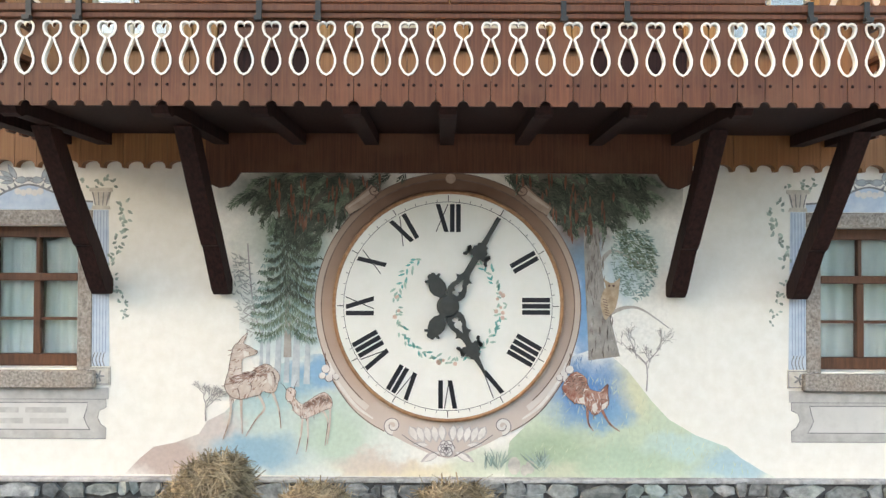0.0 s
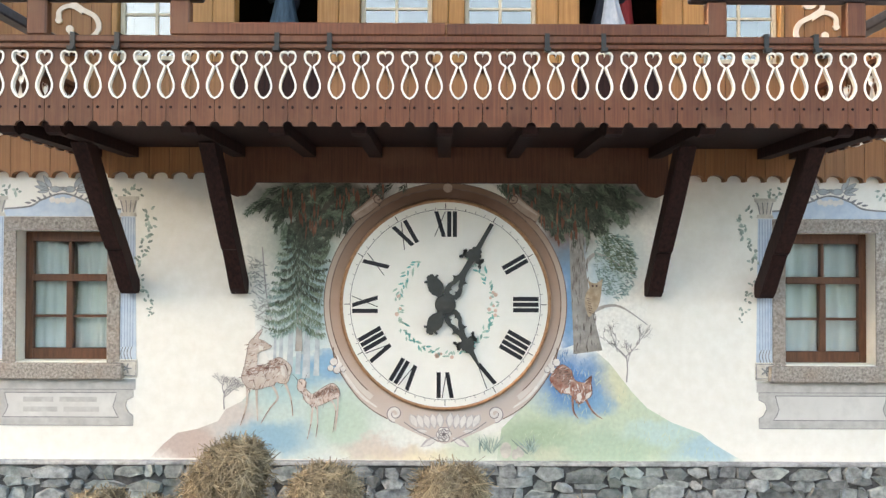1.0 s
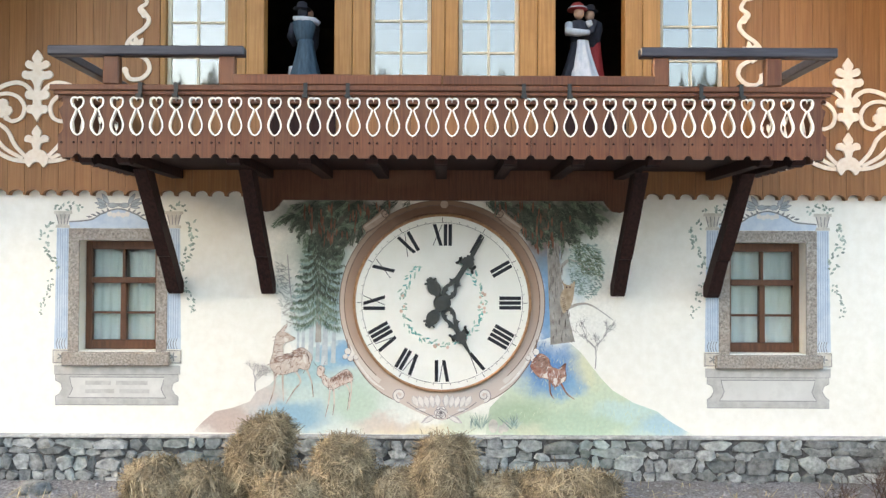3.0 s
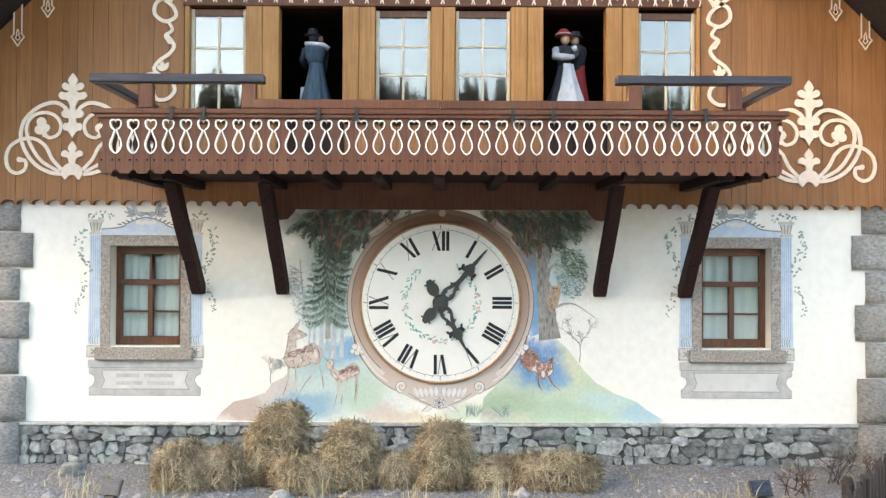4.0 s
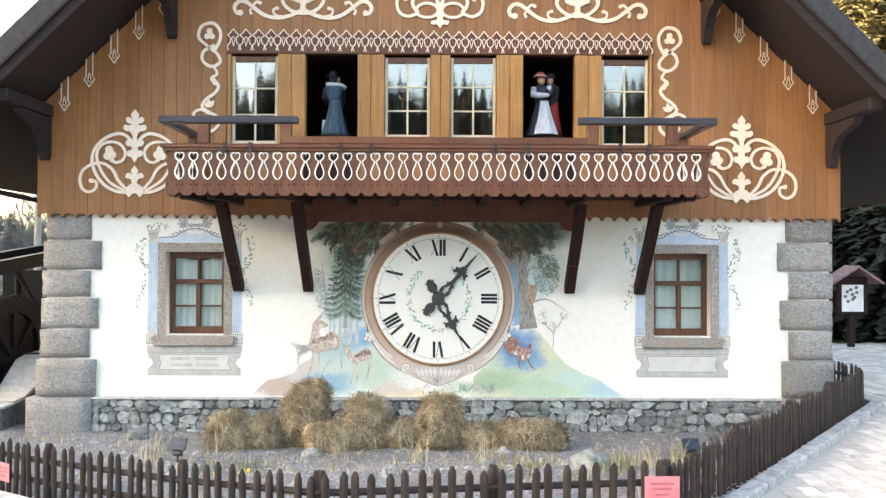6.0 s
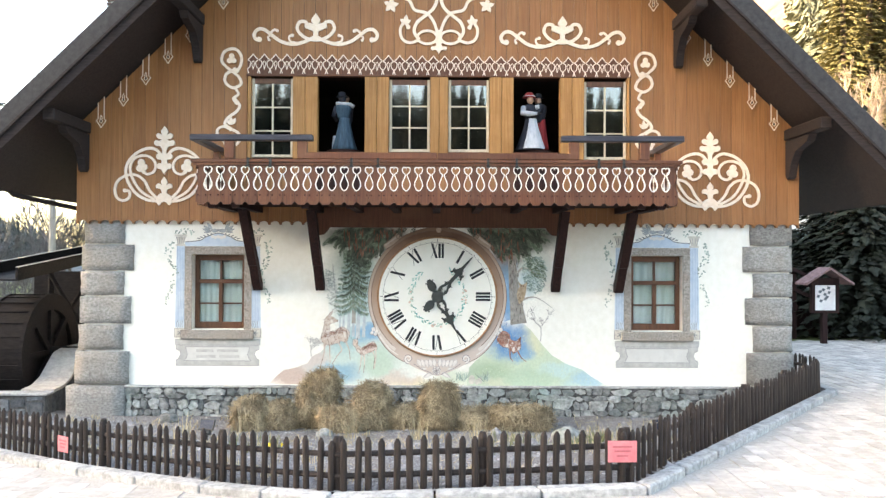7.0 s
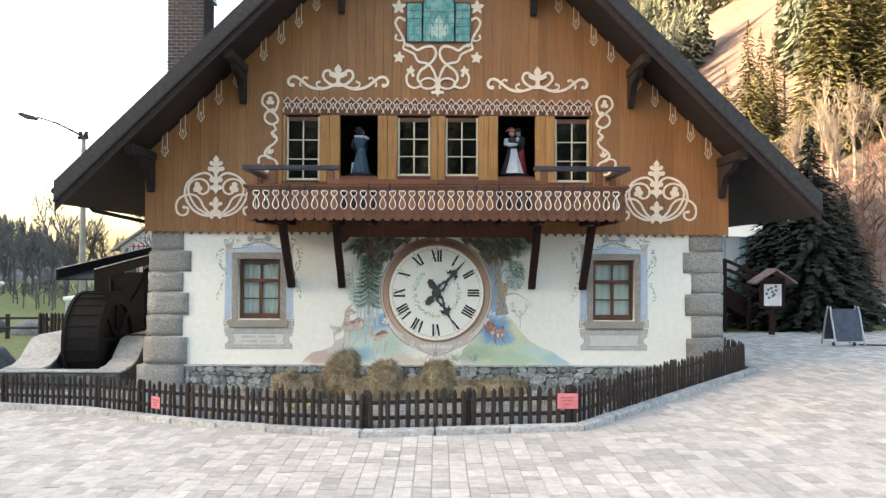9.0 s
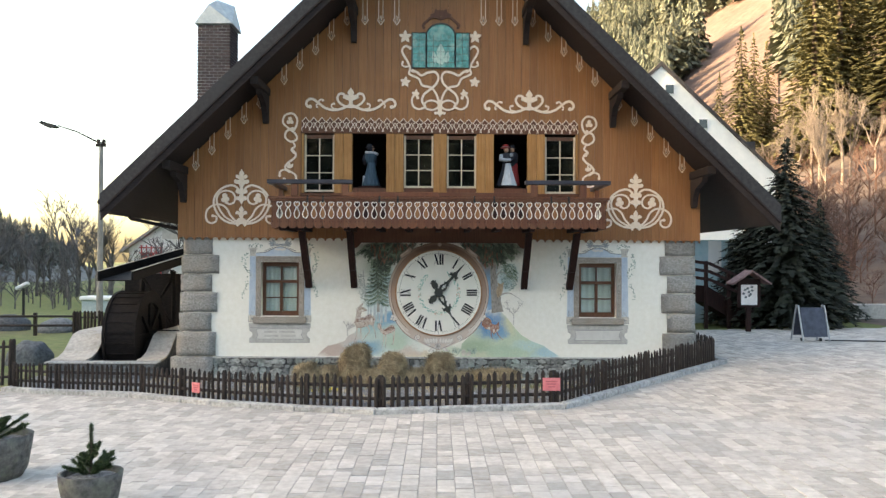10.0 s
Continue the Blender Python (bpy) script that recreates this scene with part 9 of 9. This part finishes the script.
structure("clearing", bm, surf("dry_clearing_grass", (0.115, 0.077, 0.064), (0.17, 0.12, 0.102), (0.6, 0.6, 0.6), 0.95, 0.5, 0.2, stain=(0.075, 0.055, 0.042), stain_scale=0.08), "pale pinkish cleared strip of dry grass among the woods", smooth=True)
spots = []
for i in range(2600):
    x, y = hr.uniform(-290, -40), hr.uniform(66, 255)
    if hill_west(x, y) > 0.6:
        spots.append((x, y))
# The west wood's needles are greyed for haze like the slope below.
woods("west_spruce_wood", hill_west, spots, "dark spruce wood on the opposite valley side", surf("hazed_west_needles", (0.065, 0.075, 0.075), (0.12, 0.13, 0.125), (0.2, 0.2, 0.2), 0.9, 0.0, island=0.3), 4, 7.5, 5)
spots = [(hr.uniform(-150, 150), hr.uniform(-142, -90)) for i in range(1500)]
woods("south_spruce_wood", hill_south, spots, "spruce wood across the road, mirrored in the panes", NEEDLES, 5.5, 10, 8)


def bare_mesh(h, seed, depth=5, spread=0.5, thin=0.010):
    rg = random.Random(seed)
    bt, bn = bmesh.new(), bmesh.new()

    def grow(p, d, l, r, n):
        q = p + d * l
        tube(bt if n >= depth - 1 else bn, [p, (p + q) / 2 + Vector((rg.gauss(0, 0.03), rg.gauss(0, 0.03), 0)) * l, q], [r, r * 0.85, r * 0.7], 5 if n >= depth - 1 else 3, cap=False)
        if n > 0:
            for k in range(4 if n == depth else 3):
                grow(p + d * l * rg.uniform(0.45, 1.0), (d + Vector((rg.gauss(0, spread), rg.gauss(0, spread), rg.gauss(0.18, 0.25)))).normalized(), l * rg.uniform(0.5, 0.78), max(thin * h / 8, r * 0.58), n - 1)
    grow(Vector((0, 0, -0.2)), Vector((0, 0, 1)), h * 0.36, h * 0.016, depth)
    return mesh_of("trunk", bt), mesh_of("crown", bn)


def bare(name, meshes, x, y, z, rot, s, label, mat, group, category="tree"):
    t = thing(name, (x, y, z), label, category, group)
    for nm, me in (("trunk", meshes[0]), ("crown", meshes[1])):
        if not me.materials:
            me.materials.append(mat)
        ob = new(nm, me)
        ob.parent = t
        ob.rotation_euler = (0, 0, rot)
        ob.scale = (s,) * 3
    return t


birches = [bare_mesh(9, 31, 6, 0.3, 0.006), bare_mesh(8, 32, 6, 0.32, 0.006)]
for i, (x, y, s) in enumerate(((28.5, 46, 0.85), (29.6, 47, 1.0), (30.7, 45, 0.9), (31.8, 47, 1.15), (33, 46, 1.0), (27.4, 48, 0.75), (30.2, 43, 0.8), (34.2, 47, 1.0), (26.6, 50, 0.8), (35.2, 45, 0.9), (32.4, 50, 1.1), (29, 51, 0.9))):
    bare("bare_birch", birches[i % 2], x, y, hill_east(x, y), hr.uniform(0, 6), s, "pale leafless birch on the slope", BIRCH, "slope birches")
shrubs = [bare_mesh(5, 41, 5, 0.55), bare_mesh(4.5, 42, 5, 0.6)]
for i in range(95):
    dist, ratio = hr.uniform(36, 68), hr.uniform(0.38, 0.62)
    x, y = ratio * dist, dist - 18.6
    bare("bare_shrub", shrubs[i % 2], x, y, hill_east(x, y), hr.uniform(0, 6), hr.uniform(0.5, 1.15), "rusty leafless shrub on the slope", RUST, "slope shrubs", "shrub")
valley = [bare_mesh(9, 51, 5, 0.42), bare_mesh(8, 52, 5, 0.45), bare_mesh(10, 53, 5, 0.38)]
for i in range(44):
    x = -56 + 0.85 * i + hr.uniform(-1, 1)
    y = 50 + hr.uniform(-8, 12)
    if x > -20:
        continue
    bare("bare_tree", valley[i % 3], x, y, max(-0.5, hill_west(x, y)), hr.uniform(0, 6), hr.uniform(0.75, 1.25), "leafless dark tree along the valley", HAZETWIG, "valley trees")
crate = thing("storage_box", (-19.4, 27, -0.4), "pale blue storage box with a white lid on the grass", "storage box")
part("body", boxed(-20.3, -18.5, 27, 28.2, -0.45, 0.28, 0.03), surf("pale_blue_panel", (0.30, 0.38, 0.40), (0.42, 0.49, 0.50), (4, 4, 4), 0.7, 0.1), crate)
part("lid", boxed(-20.4, -18.4, 26.9, 28.3, 0.282, 0.5, 0.05), FARWHITE, crate)
brush = [bare_mesh(3.4, 61, 5, 0.6), bare_mesh(3.0, 62, 5, 0.65)]
for i in range(40):
    x, y = -38 + 0.46 * i + hr.uniform(-0.5, 0.5), 32 + hr.uniform(-3, 5)
    bare("bare_thicket", brush[i % 2], x, y, max(-0.5, hill_west(x, y)), hr.uniform(0, 6), hr.uniform(0.7, 1.2), "leafless grey thicket along the valley", HAZETWIG, "valley thickets", "shrub")
bare("bare_tree", valley[1], -8.6, 16, -0.3, 1.0, 1.0, "leafless tree rising behind the roof", HAZETWIG, "valley trees")
hedge = random.Random(6)
for x, y, s in ((19, 16, 0.5), (20.5, 15, 0.45), (18.0, 17.5, 0.5), (22, 13.5, 0.5)):
    bare("bare_shrub", shrubs[0], x, y, ground_z(x), hedge.uniform(0, 6), s, "rusty leafless shrub on the slope", RUST, "slope shrubs", "shrub")
structure("retaining_kerb", boxed(15.8, 24, 13.0, 13.4, 0.2, 0.95, 0.03), CONCRETE, "pale low retaining wall at the foot of the slope")


# ---- rubble stones of the plinth ----
rr = random.Random(14)


def rubble_stone(cx, cz, w, h, seed):
    rg = random.Random(seed)
    n = rg.choice((5, 6, 6, 7))
    bm = bmesh.new()
    out = []
    turn = rg.uniform(0, 6.28)
    for k in range(n):
        a = turn + 2 * math.pi * (k + 0.5) / n + rg.uniform(-0.3, 0.3)
        c, s = math.cos(a), math.sin(a)
        e = 1 / max(abs(c), abs(s))
        e = 1 + (e - 1) * 0.95
        out.append((cx + c * e * w / 2 * rg.uniform(0.92, 1.14), cz + s * e * h / 2 * rg.uniform(0.92, 1.16)))
    d = rg.uniform(0.015, 0.05)
    lo = [bm.verts.new((x, -0.045, min(z, 0.322))) for x, z in out]
    mid = [bm.verts.new((cx + (x - cx) * 0.97, -0.05 - d * 0.75, min(cz + (z - cz) * 0.97, 0.318))) for x, z in out]
    hi = [bm.verts.new((cx + (x - cx) * 0.88, -0.05 - d + rg.uniform(-0.016, 0.016), cz + (z - cz) * 0.88)) for x, z in out]
    for a, b in ((lo, mid), (mid, hi)):
        for k in range(n):
            bm.faces.new((a[k], a[(k + 1) % n], b[(k + 1) % n], b[k]))
    bm.faces.new(hi)
    return bm


heights = [0.12, 0.09, 0.15, 0.11, 0.14]
top = 0.322
z = top
count = 0
for row, h in enumerate(heights):
    x = -5.16 + rr.uniform(-0.1, 0)
    while x < 5.2:
        w = rr.choice((0.1, 0.13, 0.17, 0.2, 0.24, 0.3, 0.38)) * rr.uniform(0.85, 1.15)
        cz = z - h / 2 + 0.06 * noise.noise((x * 1.3, row * 0.4, 0))
        if cz + h / 2 > -0.34 and count < 300:
            hh = h * rr.uniform(0.85, 1.35)
            part("stone", rubble_stone(min(x + w / 2, 5.12), cz, w * 0.97, hh * 0.98, count), RUBBLE, plinth)
            count += 1
        x += w
    z -= h

# ---- paving ----
PX0, PX1, PY0, PY1 = -15.0, 24.0, -24.0, 8.3
OUTER = KERB_LINE + [(6.6, 9.0), (-6.2, 9.0), (-9.6, 9.0), (-16.0, 9.0), (-16.0, -1.5)]
def kerb_y(x):
    if x < KERB_LINE[0][0]:
        return -1.5
    for (x0, y0), (x1, y1) in zip(KERB_LINE, KERB_LINE[1:]):
        if x0 <= x < x1:
            return y0 + (y1 - y0) * (x - x0) / (x1 - x0) + 0.02
    return PY1


bm = bmesh.new()
xs = sorted({PX0, -9, -4.5, -1, 2, 7, 16, PX1 + 20, *[p[0] for p in KERB_LINE]})
for x0, x1 in zip(xs, xs[1:]):
    m = 1e-4
    q = [(x0, PY0), (x1, PY0), (x1, kerb_y(x1 - m)), (x0, kerb_y(x0 + m))]
    bm.faces.new([bm.verts.new((x, y, ground_z(x) - 0.010)) for x, y in q])
pavement = structure("pavement", bm, JOINT, "yard paved with pale mixed-length stone setts")
pr = random.Random(77)
CW = 0.195
LENS = (0.15, 0.21, 0.27, 0.27, 0.36, 0.42)
piece_meshes = {}


def sett(l):
    if l not in piece_meshes:
        bm = bmesh.new()
        g, b = 0.002, 0.007
        lo = [bm.verts.new(p) for p in ((g, g, -0.02), (CW - g, g, -0.02), (CW - g, l - g, -0.02), (g, l - g, -0.02))]
        hi = [bm.verts.new(p) for p in ((b, b, 0), (CW - b, b, 0), (CW - b, l - b, 0), (b, l - b, 0))]
        bm.faces.new(hi)
        for k in range(4):
            bm.faces.new((lo[k], lo[(k + 1) % 4], hi[(k + 1) % 4], hi[k]))
        me = mesh_of("sett", bm)
        me.materials.append(PAVING_PIECE)
        piece_meshes[l] = me
    return piece_meshes[l]


vs, fs, n_piece = [], [], 0
x = PX0
while x < PX1:
    y = PY0 + pr.uniform(0, 0.4)
    while y < PY1:
        l = pr.choice(LENS)
        cx, cy = x + CW / 2, y + l / 2
        far = cy < -19.5 or abs(cx) > 16.5
        if not far and not inside(OUTER, cx, cy) and not inside(OUTER, cx, cy + l / 2) and not inside(OUTER, x, cy + l / 2):
            z = ground_z(cx) + pr.uniform(-0.004, 0.004)
            if -1.55 < cx < 1.55 and -10.4 < cy < -5.6 and n_piece < 300:
                piece("sett", sett(l), pavement, (x, y, z))
                n_piece += 1
            else:
                g, b, o = 0.002, 0.007, len(vs)
                ta, tb = pr.uniform(-0.003, 0.003), pr.uniform(-0.003, 0.003)
                vs += [(x + g, y + g, z - 0.02), (x + CW - g, y + g, z - 0.02), (x + CW - g, y + l - g, z - 0.02), (x + g, y + l - g, z - 0.02),
                       (x + b, y + b, z - ta), (x + CW - b, y + b, z - tb), (x + CW - b, y + l - b, z + ta), (x + b, y + l - b, z + tb)]
                fs += [(o + 4, o + 5, o + 6, o + 7)] + [(o + k, o + (k + 1) % 4, o + 4 + (k + 1) % 4, o + 4 + k) for k in range(4)]
        y += l
    x += CW
me = bpy.data.meshes.new("setts")
me.from_pydata(vs, [], fs)
tagged(part("setts", me, PAVING, pavement), kind="stuff")


motions()
